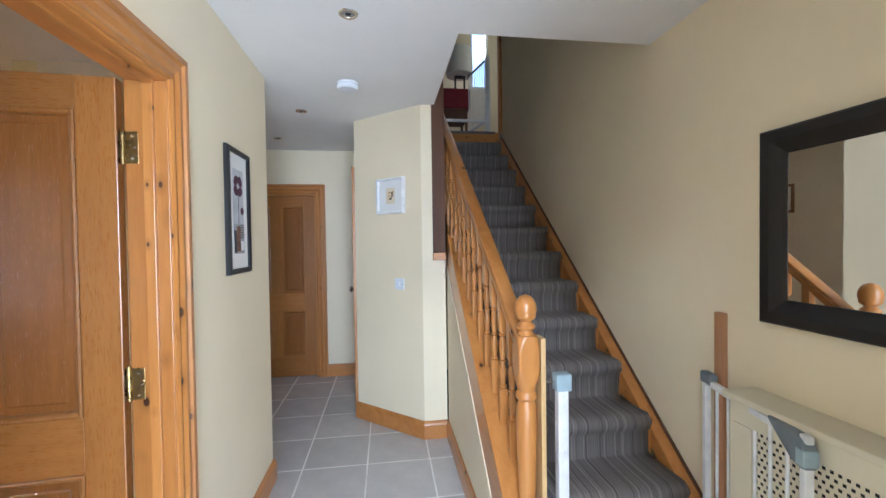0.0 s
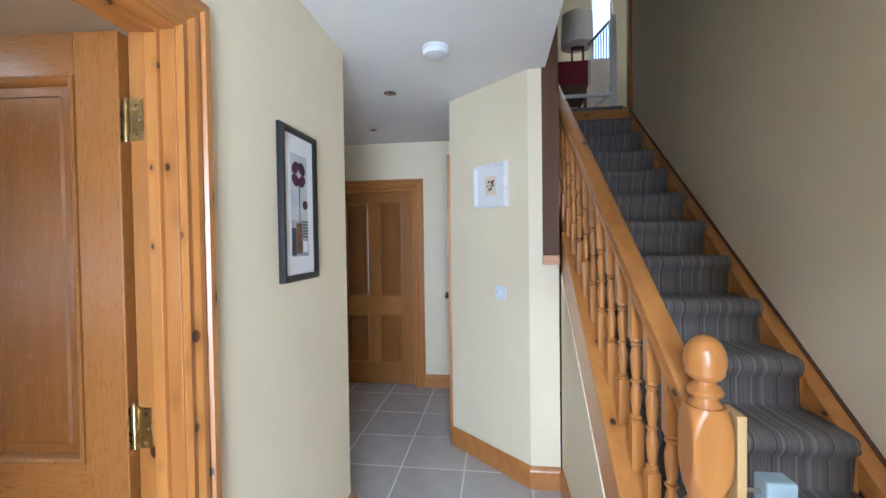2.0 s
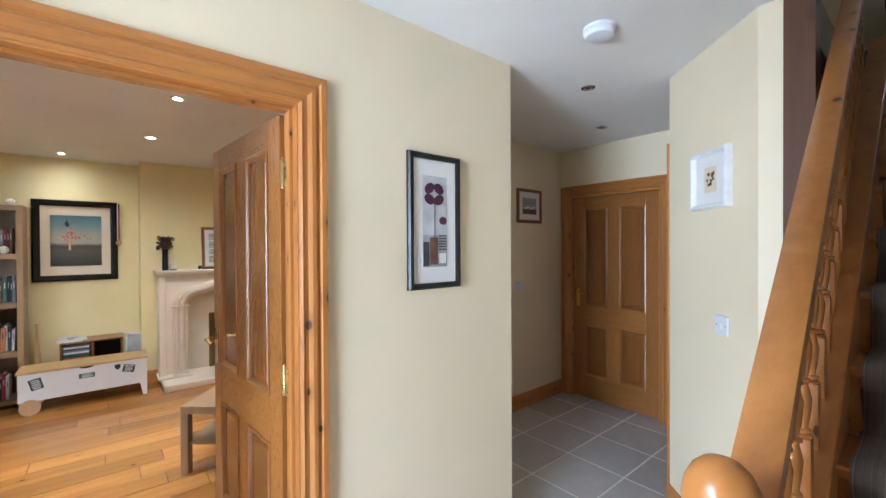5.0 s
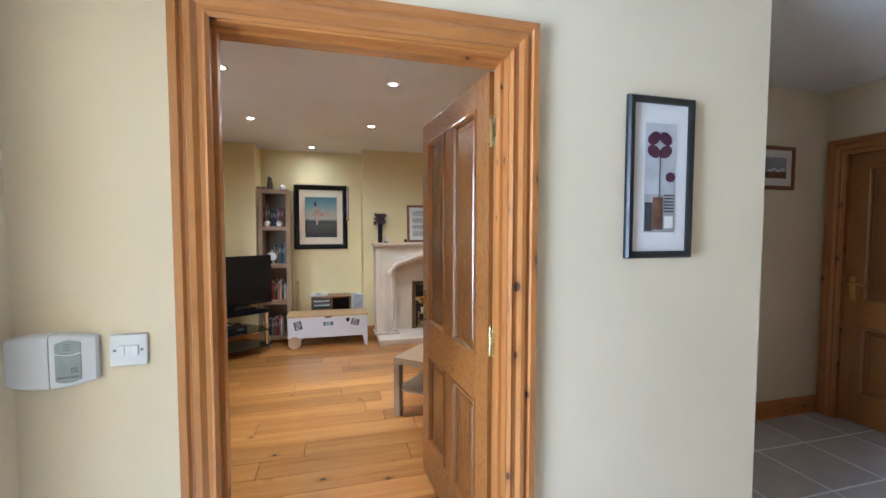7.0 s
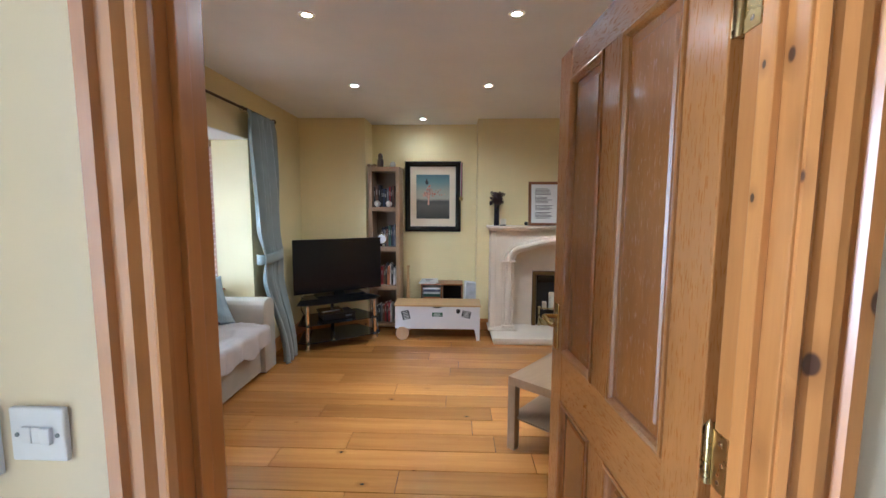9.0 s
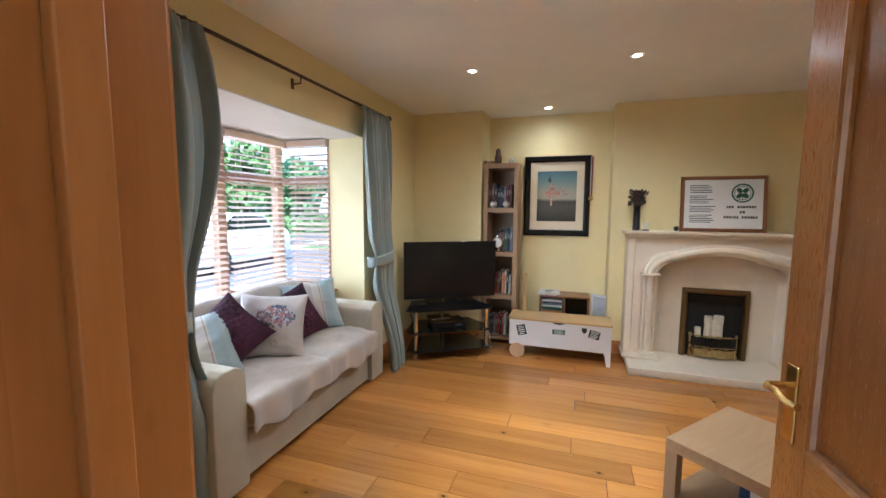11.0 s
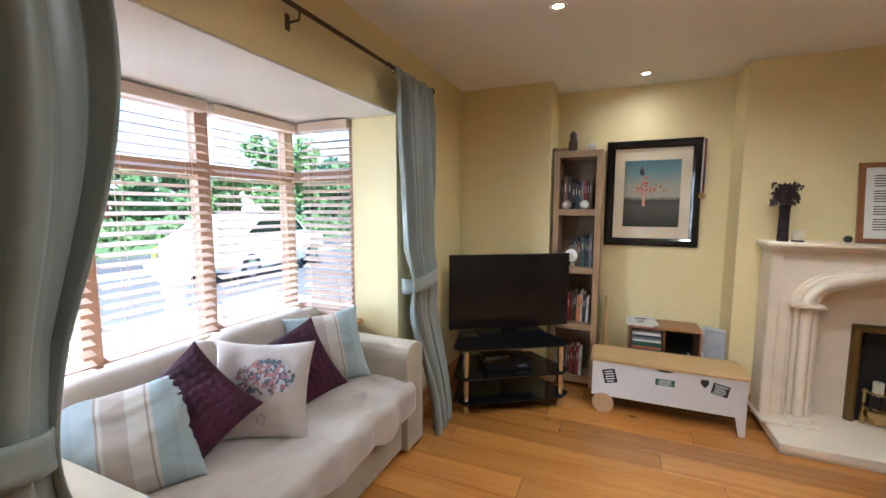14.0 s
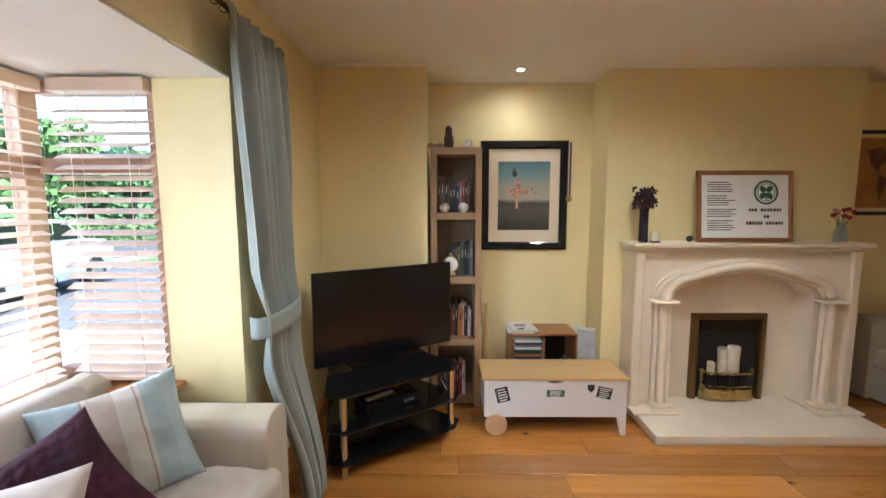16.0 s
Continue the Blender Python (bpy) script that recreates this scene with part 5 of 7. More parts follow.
for k in range(170):
    a, d = r.uniform(0, 6.28), r.random() ** 0.55
    px, pz = -0.025 + 0.115 * d * math.cos(a), 0.055 + 0.070 * d * math.sin(a)
    c = on_linen(px, pz)
    n1 = (on_linen(px + 0.01, pz) - c).cross(on_linen(px, pz + 0.01) - c)
    n1 = n1 if n1.y > 0 else -n1
    M = Matrix.Translation(c) @ n1.to_track_quat("Z", "Y").to_matrix().to_4x4() @ Matrix.Rotation(r.uniform(0, 6.28), 4, "Z") @ Matrix.Diagonal((1, r.uniform(0.45, 0.9), 1, 1))
    bm = bmesh.new()
    lathe(bm, [(r.uniform(0.008, 0.016), 0), (0.004, 0.0010 + 0.0006 * r.random())], 8, m=M)
    part("printed_petal", bm, INKS[k % 5], flo)
bm = bmesh.new()
tube(bm, [on_linen(-0.025 + 0.018 * math.cos(a) * (1 - 0.3 * math.sin(a)), -0.115 + 0.020 * math.sin(a), 0.001) for a in (2 * math.pi * i / 16 for i in range(17))], 0.003, 6)
part("printed_motif", bm, INKS[1], flo)

# ---- television corner ----
tx, ty = -4.383, -0.158
tang = math.degrees(math.atan2(0.821, -0.534)) - 180
tv = thing("television", "flat black television on a glass stand", "television", pose(tx, ty, 0, 0, 0, tang + 180))
# local: x along the screen, the screen faces -y
bpart("bezel", (-0.49, 0.49, -0.012, 0.012, 0.515, 1.10), GLOSSBLACK, tv, 0.004)
bpart("screen", (-0.478, 0.478, -0.0145, -0.0115, 0.535, 1.088), SCREEN, tv)
bpart("housing", (-0.30, 0.30, 0.012, 0.055, 0.58, 0.95), BLACK, tv, 0.01)
bpart("neck", (-0.06, 0.06, 0.0, 0.03, 0.492, 0.58), GLOSSBLACK, tv, 0.004)
bpart("foot", (-0.26, 0.26, -0.10, 0.12, 0.4815, 0.494), GLOSSBLACK, tv, 0.004)
stand = thing("tv_stand", "black glass corner television stand with chrome legs", "tv stand", pose(-4.06, -0.045, 0, 0, 0, tang + 180))
for z, d in ((0.470, 0.012), (0.265, 0.008), (0.085, 0.008)):
    bm = bmesh.new()
    prism(bm, [(-0.44, 0.02), (-0.36, -0.055), (0.36, -0.055), (0.44, 0.02), (0.30, 0.42), (-0.30, 0.42)], "z", z, z + d, 0.002)
    part("glass_shelf", bm, GLOSSBLACK, stand)
for x, y in ((-0.35, -0.02), (0.35, -0.02), (0.0, 0.36)):
    bm = bmesh.new()
    lathe(bm, [(0.018, 0.0), (0.021, 0.004), (0.021, 0.470)], 18, (x, y, 0))
    leg = part("leg", bm, CHROME, stand, "chrome tube leg", 40)
    for z in (0.075, 0.255):
        bm = bmesh.new()
        lathe(bm, [(0.0225, z), (0.0225, z + 0.010)], 18, (x, y, 0))
        part("collar", bm, BLACK, leg)
stb = thing("set_top_box", "black set-top box on the glass shelf", "set-top box", pose(-4.10, -0.07, 0.2735, 0, 0, tang + 180))
bpart("case", (-0.17, 0.17, 0.02, 0.26, 0, 0.055), BLACK, stb, 0.004)
bpart("display", (0.06, 0.13, 0.0185, 0.021, 0.018, 0.034), GREYPLASTIC, stb)
gc = thing("games_console", "low dark console lying on the middle shelf", "console", pose(-4.10, -0.07, 0.329, 0, 0, tang + 180))
bpart("case", (-0.19, 0.05, 0.04, 0.24, 0, 0.028), GLOSSBLACK, gc, 0.004)
rc = thing("paper_sheets", "white paper sheets lying on the console", "paper", pose(-4.10, -0.07, 0.3575, 0, 0, tang + 188))
bpart("sheet", (-0.17, 0.02, 0.05, 0.09, 0, 0.003), CARD, rc)
cab = thing("power_cables", "loose black and white cables behind the stand", "cable")
bm = bmesh.new()
tube(bm, [(-4.36, 0.19, 0.30), (-4.34, 0.23, 0.16), (-4.30, 0.26, 0.10), (-4.33, 0.27, 0.02), (-4.28, 0.24, 0.006), (-4.23, 0.27, 0.006)], 0.004, 6)
part("black_cable", bm, BLACK, cab, "", True)
bm = bmesh.new()
tube(bm, [(-4.38, 0.2, 0.33), (-4.35, 0.25, 0.24), (-4.36, 0.27, 0.14), (-4.40, 0.27, 0.05), (-4.46, 0.26, 0.006)], 0.003, 6)
part("white_cable", bm, WHITEPLASTIC, cab, "", True)
bm = bmesh.new()
tube(bm, [(-4.28, -0.47, 0.55), (-4.22, -0.53, 0.50), (-4.18, -0.52, 0.35), (-4.30, -0.45, 0.1), (-4.2, -0.42, 0.006)], 0.004, 6)
part("black_cable", bm, BLACK, cab, "", True)

# bookcase
BXF, BYL, BYR, BH = -4.657, 0.118, 0.482, 1.908
bc = thing("bookcase", "tall narrow oak-effect bookcase with five open shelves", "bookcase")
for a, b in ((BYL, BYL + 0.045), (BYR - 0.045, BYR)):
    bpart("side_panel", (-4.945, BXF, a, b, 0, BH), LIGHTWOOD, bc, 0.002)
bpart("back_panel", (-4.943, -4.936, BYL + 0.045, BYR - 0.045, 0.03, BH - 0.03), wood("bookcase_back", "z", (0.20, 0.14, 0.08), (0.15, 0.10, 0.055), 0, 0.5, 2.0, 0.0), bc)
shelf_z = [0.03, 0.475, 0.935, 1.40]
for z in shelf_z + [BH - 0.05]:
    bpart("shelf", (-4.935, BXF + 0.001, BYL + 0.045, BYR - 0.045, z, z + 0.05 if z > 0.1 else z + 0.04), LIGHTWOOD_Y, bc, 0.002)
BOOKC = [plain("book_cover_" + n, c, 0.55) for n, c in (("black", (0.015, 0.015, 0.016)), ("cream", (0.50, 0.46, 0.38)), ("red", (0.28, 0.02, 0.025)), ("navy", (0.02, 0.03, 0.07)), ("green", (0.03, 0.09, 0.06)), ("brown", (0.13, 0.06, 0.03)), ("white", (0.62, 0.61, 0.58)), ("grey", (0.16, 0.16, 0.17)), ("orange", (0.42, 0.14, 0.04)))]
BOOKL = {0: "black", 1: "cream", 2: "red", 3: "navy blue", 4: "dark green", 5: "brown", 6: "white", 7: "grey", 8: "orange"}


def book(x, y, z, th, ht, dp, c, lean=0.0):
    t = thing("book", BOOKL[c] + " hardback book standing on a bookcase shelf", "book", pose(x, y, z, lean, 0, 0), "books in the bookcase")
    bm = bmesh.new()
    box(bm, -dp, 0, 0, 0.003, 0, ht)
    box(bm, -dp, 0, th - 0.003, th, 0, ht)
    box(bm, -0.003, 0.001, 0, th, 0, ht)
    cv = part("cover", bm, BOOKC[c], t)
    bpart("pages", (-dp + 0.004, -0.004, 0.003, th - 0.003, 0.004, ht - 0.004), PAPER, t)
    bpart("title_bar", (0.001, 0.0016, th * 0.38, th * 0.62, ht * 0.55, ht * 0.78), BOOKC[1 if c in (0, 2, 3, 4, 5, 7) else 0], cv)


r = random.Random(21)
for z, y0, seq in ((1.45, BYL + 0.05, (0, 5, 0, 0, 3, 0, 7, 2, 0, 5, 6, 2)), (0.985, BYL + 0.13, (0, 7, 0, 5, 4, 0, 3, 7)), (0.525, BYL + 0.10, (5, 2, 5, 0, 8, 1, 0, 6)), (0.07, BYL + 0.06, (0, 0, 7, 5, 2, 0, 2, 6))):
    y = y0
    for c in seq:
        th = r.uniform(0.016, 0.030)
        if y + th > BYR - 0.05:
            break
        book(-4.73 + r.uniform(-0.02, 0.015), y, z, th, r.uniform(0.19, 0.26), r.uniform(0.13, 0.17), c, r.choice((0, 0, 0, -2)))
        y += th + 0.001
LEATHER = plain("white_ball_leather", (0.66, 0.62, 0.54), 0.5)


def baseball(x, y, z, rad, label):
    t = thing("baseball", label, "ball", pose(x, y, z + rad))
    bm = bmesh.new()
    bmesh.ops.create_uvsphere(bm, u_segments=24, v_segments=16, radius=rad)
    b = part("ball", bm, LEATHER, t, "", "all")
    for s in (1, -1):
        bm = bmesh.new()
        tube(bm, [(rad * 1.003 * math.cos(a) * 0.8, rad * 1.003 * (0.6 * s), rad * 1.003 * math.sin(a) * 0.8) for a in (2 * math.pi * i / 24 for i in range(25))], 0.0013, 5)
        part("stitching", bm, BOOKC[2], b)


baseball(-4.690, BYL + 0.10, 1.45, 0.036, "white baseball with red stitching on a shelf")
baseball(-4.690, BYL + 0.235, 1.45, 0.036, "white baseball with red stitching on a shelf")
baseball(-4.76, BYR - 0.09, BH + 0.001, 0.034, "white baseball on top of the bookcase")
clock = thing("mantel_clock", "round silver clock standing on a shelf", "clock", pose(-4.70, BYL + 0.145, 0.985))
bm = bmesh.new()
lathe(bm, [(0.060, 0.0), (0.066, 0.006), (0.066, 0.024), (0.056, 0.034), (0.050, 0.034)], 30, m=Matrix.Translation((-0.03, 0, 0.09)) @ pose(0, 0, 0, 0, 90, 0))
part("case", bm, CHROME, clock, "", 30)
bm = bmesh.new()
lathe(bm, [(0.050, 0.0), (0.050, 0.0345)], 30, m=Matrix.Translation((-0.03, 0, 0.09)) @ pose(0, 0, 0, 0, 90, 0))
part("dial", bm, CARD, clock)
bpart("foot", (-0.035, 0.005, -0.035, 0.035, 0, 0.027), CHROME, clock, 0.004)
bm = bmesh.new()
lathe(bm, [(0.012, 0.0), (0.02, 0.01), (0.012, 0.02)], 16, (-0.015, 0, 0.154))
part("ring", bm, CHROME, clock)
doll = thing("nesting_doll", "dark painted wooden figurine on the bookcase", "figurine", pose(-4.75, BYL + 0.13, BH))
bm = bmesh.new()
lathe(bm, [(0.030, 0.0), (0.034, 0.008), (0.036, 0.05), (0.034, 0.085), (0.024, 0.104), (0.027, 0.122), (0.024, 0.148), (0.012, 0.162), (0.002, 0.165)], 22)
part("body", bm, wood("painted_doll_wood", "z", (0.10, 0.045, 0.02), (0.02, 0.012, 0.010), 0, 0.3, 3), doll, "", "all")
shell = thing("ornaments", "small carved tan ornaments beside the figurine", "ornament", pose(-4.73, BYL + 0.05, BH))
r = random.Random(4)
for k in range(4):
    bm = bmesh.new()
    bmesh.ops.create_icosphere(bm, subdivisions=2, radius=0.024)
    for v in bm.verts:
        v.co.z = max(-0.018, v.co.z * 0.75)
        v.co += v.co.normalized() * 0.006 * noise.noise(v.co * 60 + Vector((k, 0, 0)))
        v.co += Vector((r.random() * 0 + (-0.03 if k % 2 else 0.015), (k - 1.5) * 0.034, 0.020))
    part("ornament_piece", bm, LIGHTWOOD, shell, "", "all")

# painting in the alcove
SKYP, _n, _l, _b = mat("painted_sky_and_field", 0.35)
_v = mapped(_n, _l, (1, 1, 1))
_s = _n.new("ShaderNodeSeparateXYZ")
_l.new(_v, _s.inputs[0])
_f = maths(_n, _l, "ADD", maths(_n, _l, "ADD", maths(_n, _l, "MULTIPLY", _s.outputs[2], 1.85), 0.5), maths(_n, _l, "MULTIPLY", maths(_n, _l, "SUBTRACT", noise_tex(_n, _l, _v, 9, 4), 0.5), 0.10))
_c = ramp(_n, _l, _f, [(0.0, (0.035, 0.035, 0.028)), (0.30, (0.10, 0.095, 0.075)), (0.40, (0.07, 0.068, 0.06)), (0.46, (0.40, 0.38, 0.30)), (0.62, (0.36, 0.36, 0.28)), (0.82, (0.16, 0.27, 0.28)), (1.0, (0.10, 0.19, 0.22))])
_l.new(_c, _b.inputs["Base Color"])
CORAL = [plain("print_coral", (0.55, 0.16, 0.09), 0.6), plain("print_pale_coral", (0.66, 0.36, 0.26), 0.6), plain("print_russet", (0.34, 0.06, 0.035), 0.6)]


def alcove_art(t, y):
    flat("print", rect(-0.205, 0.205, -0.27, 0.27), y - 0.001, SKYP, t)
    r = random.Random(9)
    flat("shape_trunk", [(-0.065, -0.10), (-0.045, -0.10), (-0.048, 0.02), (-0.062, 0.02)], y - 0.0022, CORAL[1], t)
    for k in range(90):
        a, d = r.uniform(0, 6.28), r.random() ** 0.55
        x, z = -0.055 + 0.085 * d * math.cos(a), 0.035 + 0.055 * d * math.sin(a)
        if k > 70:
            x, z = -0.055 + r.uniform(-0.02, 0.02), 0.08 + r.uniform(0, 0.055)
        elif k > 58:
            x, z = r.uniform(0.02, 0.15), r.uniform(0.02, 0.09)
        flat("shape_leaf", oval(x, z, r.uniform(0.005, 0.011), r.uniform(0.003, 0.007), 7, r.uniform(0, 3)), y - 0.0024 - 0.00002 * k, CORAL[k % 3], t)
    flat("shape_dark", oval(-0.075, 0.175, 0.018, 0.028, 14, 0.2), y - 0.0024, INK_DARK, t)
    flat("shape_dark", oval(-0.078, 0.205, 0.006, 0.02, 10, -0.3), y - 0.0026, INK_DARK, t)


art = picture("framed_painting", "wide black frame holding a painting of a coral tree", pose(-5.027, 0.846, 1.577, 0, 0, 90), 0.69, 0.86, 0.065, 0.032, GLOSSBLACK, CREAMCARD, alcove_art, 0)
medal = thing("medal_ribbon", "striped medal ribbon hung over the frame's corner", "medal", pose(-4.988, 1.165, 1.70))
for y0, c in ((0.0, 6), (0.008, 2), (0.016, 3)):
    bpart("ribbon", (-0.001, 0.001, y0 + 0.02, y0 + 0.028, -0.12, 0.29), BOOKC[c], medal)
bm = bmesh.new()
lathe(bm, [(0.024, 0), (0.026, 0.002), (0.024, 0.004)], 22, m=Matrix.Translation((0.002, 0.031, -0.145)) @ pose(0, 0, 0, 0, 90, 0))
part("disc", bm, OLDBRASS, medal)

# bench with one pair of wheels
bench = thing("storage_bench", "white storage bench with a birch lid and wooden wheels", "bench")
bpart("lid", (-4.615, -4.277, 0.462, 1.412, 0.372, 0.390), BIRCH, bench, 0.003)
WB = paint("white_bench_paint", (0.72, 0.70, 0.70), 0.4, 0.03, 0.03)
bm = bmesh.new()
arcp = [(0.937 + 0.055 * math.cos(a), 0.371 - 0.020 * math.sin(a)) for a in (math.pi * i / 10 for i in range(11))]
prism(bm, [(0.478, 0.125), (1.402, 0.125), (1.402, 0.371)] + arcp + [(0.478, 0.371)], "x", -4.304, -4.286, 0.0)
part("front_panel", bm, WB, bench, "white panel with a half-round finger notch")
bpart("notch_shadow", (-4.32, -4.306, 0.87, 1.0, 0.335, 0.371), HOLE, bench)
bpart("back_panel", (-4.605, -4.588, 0.478, 1.402, 0.125, 0.371), WB, bench)
bpart("end_panel", (-4.588, -4.304, 0.478, 0.496, 0.125, 0.371), WB, bench)
bpart("end_panel", (-4.588, -4.304, 1.384, 1.402, 0.125, 0.371), WB, bench)
bpart("bottom", (-4.588, -4.304, 0.496, 1.384, 0.125, 0.14), WB, bench)
for x0, x1 in ((-4.304, -4.286), (-4.605, -4.588)):
    bm = bmesh.new()
    prism(bm, [(1.345, 0.126), (1.402, 0.126), (1.402, 0.0), (1.368, 0.0)], "x", x0, x1)
    part("leg", bm, WB, bench)
    bm = bmesh.new()
    lathe(bm, [(0.070, 0), (0.072, 0.004), (0.072, 0.020), (0.070, 0.024)], 30, m=Matrix.Translation((x0 + 0.004, 0.555, 0.072)) @ pose(0, 0, 0, 0, 90, 0))
    part("wheel", bm, wood("birch_wheel", "z", (0.56, 0.38, 0.22), (0.48, 0.30, 0.16), 0, 0.45, 1.5, 0.0), bench, "turned birch wheel", 40)


def sticker(parent, yc, zc, w, h, turn, kind):
    e = [bpart("sticker", (-4.2858, -4.2850, -w / 2, w / 2, -h / 2, h / 2), INK_BLACK if kind < 2 else INK_GREEN, parent, 0, "", Matrix.Translation((0, yc, zc)) @ pose(0, 0, 0, turn))]
    rr = random.Random(kind)
    for k in range(5):
        z = -h / 2 + h * (k + 0.7) / 5.6
        a = rr.uniform(0.1, 0.2) * w
        bpart("sticker_bar", (-4.2851, -4.2846, -w / 2 + a, w / 2 - rr.uniform(0.08, 0.3) * w, z - h * 0.035, z + h * 0.035), CARD, e[0], 0, "", Matrix.Translation((0, yc, zc)) @ pose(0, 0, 0, turn))


sticker(bench, 0.595, 0.275, 0.085, 0.10, 14, 0)
sticker(bench, 0.94, 0.285, 0.115, 0.045, 0, 2)
sticker(bench, 1.255, 0.29, 0.095, 0.075, -12, 1)
bm = bmesh.new()
prism(bm, [(1.145, 0.345), (1.19, 0.345), (1.19, 0.315), (1.168, 0.29), (1.145, 0.315)], "x", -4.2858, -4.2850)
part("sticker_shield", bm, INK_BLACK, bench)

# crate, magazines and a small frame behind the bench
crate = thing("low_cabinet", "low brown wooden record cabinet in the alcove", "cabinet", pose(-4.88, 0.97, 0))
for d in ((-0.14, 0.14, -0.25, -0.235, 0, 0.52), (-0.14, 0.14, 0.235, 0.25, 0, 0.52), (-0.14, 0.14, -0.008, 0.008, 0.03, 0.50)):
    bpart("upright", d, BROWNFRAME, crate, 0.001)
bpart("top", (-0.14, 0.14, -0.25, 0.25, 0.52, 0.536), BROWNFRAME, crate, 0.002)
bpart("bottom", (-0.14, 0.14, -0.235, 0.235, 0.02, 0.036), BROWNFRAME, crate)
bpart("back", (-0.14, -0.13, -0.235, 0.235, 0.036, 0.52), HOLE, crate)
for k, (z, c, dy) in enumerate(((0.537, 6, 0.0), (0.549, 6, 0.02))):
    mg = thing("magazine", "white printed magazine lying on the cabinet", "magazine", pose(-4.86, 0.80 + dy, z, 0, 0, 8 * k - 3), "magazines")
    bpart("cover", (-0.12, 0.12, -0.10, 0.10, 0, 0.011), BOOKC[c], mg, 0.001)
    for q in range(3):
        bpart("print_patch", (-0.05 + 0.05 * q, -0.02 + 0.05 * q, -0.05, 0.04 - 0.02 * q, 0.011, 0.0114), (INK_DARK, INK_GREY, INK_GREEN)[q], mg)
for k, c in enumerate((4, 6, 7, 3, 6)):
    mg = thing("magazine", BOOKL[c] + " magazine stacked inside the cabinet", "magazine", pose(-4.84, 0.85, 0.40 + k * 0.018, 0, 0, (k * 37) % 7 - 3), "magazines")
    bpart("cover", (-0.12, 0.11, -0.10, 0.10, 0, 0.016), BOOKC[c], mg, 0.001)
st2 = thing("magazine_stack", "pile of magazines filling the cabinet's lower half", "magazines", pose(-4.85, 0.85, 0.036))
for k in range(18):
    bpart("magazine_edge", (-0.12, 0.11, -0.10, 0.10, k * 0.0202, k * 0.0202 + 0.018), BOOKC[(k * 5) % 9], st2)
for k in range(5):
    book(-4.76, 1.10 + k * 0.021, 0.036, 0.018, 0.24 + 0.03 * (k % 3), 0.10, (4, 0, 4, 7, 3)[k])
pf = thing("photo_frame", "small white photo frame leaning on the wall", "photo frame", pose(-4.83, 1.335, 0.27, -6, 0, 62))
bm = bmesh.new()
sweep(bm, [(-0.09, 0, 0.02), (0.09, 0, 0.02), (0.09, 0, 0.26), (-0.09, 0, 0.26)], [(0, 0), (0, 0.014), (0.022, 0.018), (0.022, 0)], (0, -1, 0), True)
part("frame", bm, WHITEGLOSS, pf)
bpart("photo", (-0.095, 0.095, -0.006, -0.001, 0.015, 0.265), INK_PALE, pf)
pst = thing("cardboard_box", "brown cardboard box standing under the photo frame", "box", pose(-4.83, 1.335, 0))
bpart("box", (-0.13, 0.06, -0.075, 0.035, 0, 0.262), LIGHTWOOD, pst, 0.002)
bat = thing("wooden_bat", "pale wooden bat leaning beside the bookcase", "bat", pose(-4.87, 0.545, 0.002, 0, -5, 0))
bm = bmesh.new()
lathe(bm, [(0.03, 0.0), (0.034, 0.02), (0.032, 0.30), (0.018, 0.52), (0.013, 0.70), (0.02, 0.715), (0.018, 0.73)], 18)
part("bat_body", bm, BIRCH, bat, "", 40)

# ---- fireplace ----
FX, CB = -4.71, 2.29      # chimney face, centre line
fp = thing("fireplace", "cream limestone fireplace with a moulded flat arch", "fireplace")
bpart("hearth_slab", (FX, -4.16, 1.535, 3.050, 0.018, 0.070), STONE, fp, 0.006)
bpart("hearth_base", (FX, -4.172, 1.547, 3.038, 0.0, 0.018), STONE, fp)
bpart("mantel_shelf", (FX, -4.455, 1.487, 3.085, 1.217, 1.245), STONE, fp, 0.008)
bm = bmesh.new()
box(bm, FX, -4.485, 1.510, 3.062, 1.190, 1.218, r=0.006)
part("mantel_moulding", bm, STONE, fp)


def arch_pts(half, rise, spring, n=14, corner=0.13):
    """Flat Tudor-like arch: up one side, round the shoulder and over."""
    pts = []
    for i in range(n + 1):
        a = math.pi - math.pi * i / n * 0.5
        pts.append((CB - half + corner + corner * math.cos(a), spring + corner * 0.85 * math.sin(a)))
    top = spring + corner * 0.85
    for i in range(1, n):
        f = i / n
        y = CB - half + corner + (2 * half - 2 * corner) * f
        pts.append((y, top + rise * math.sin(math.pi * f) ** 0.8))
    for i in range(n + 1):
        a = math.pi / 2 - math.pi * i / n * 0.5
        pts.append((CB + half - corner + corner * math.cos(a), spring + corner * 0.85 * math.sin(a)))
    return pts


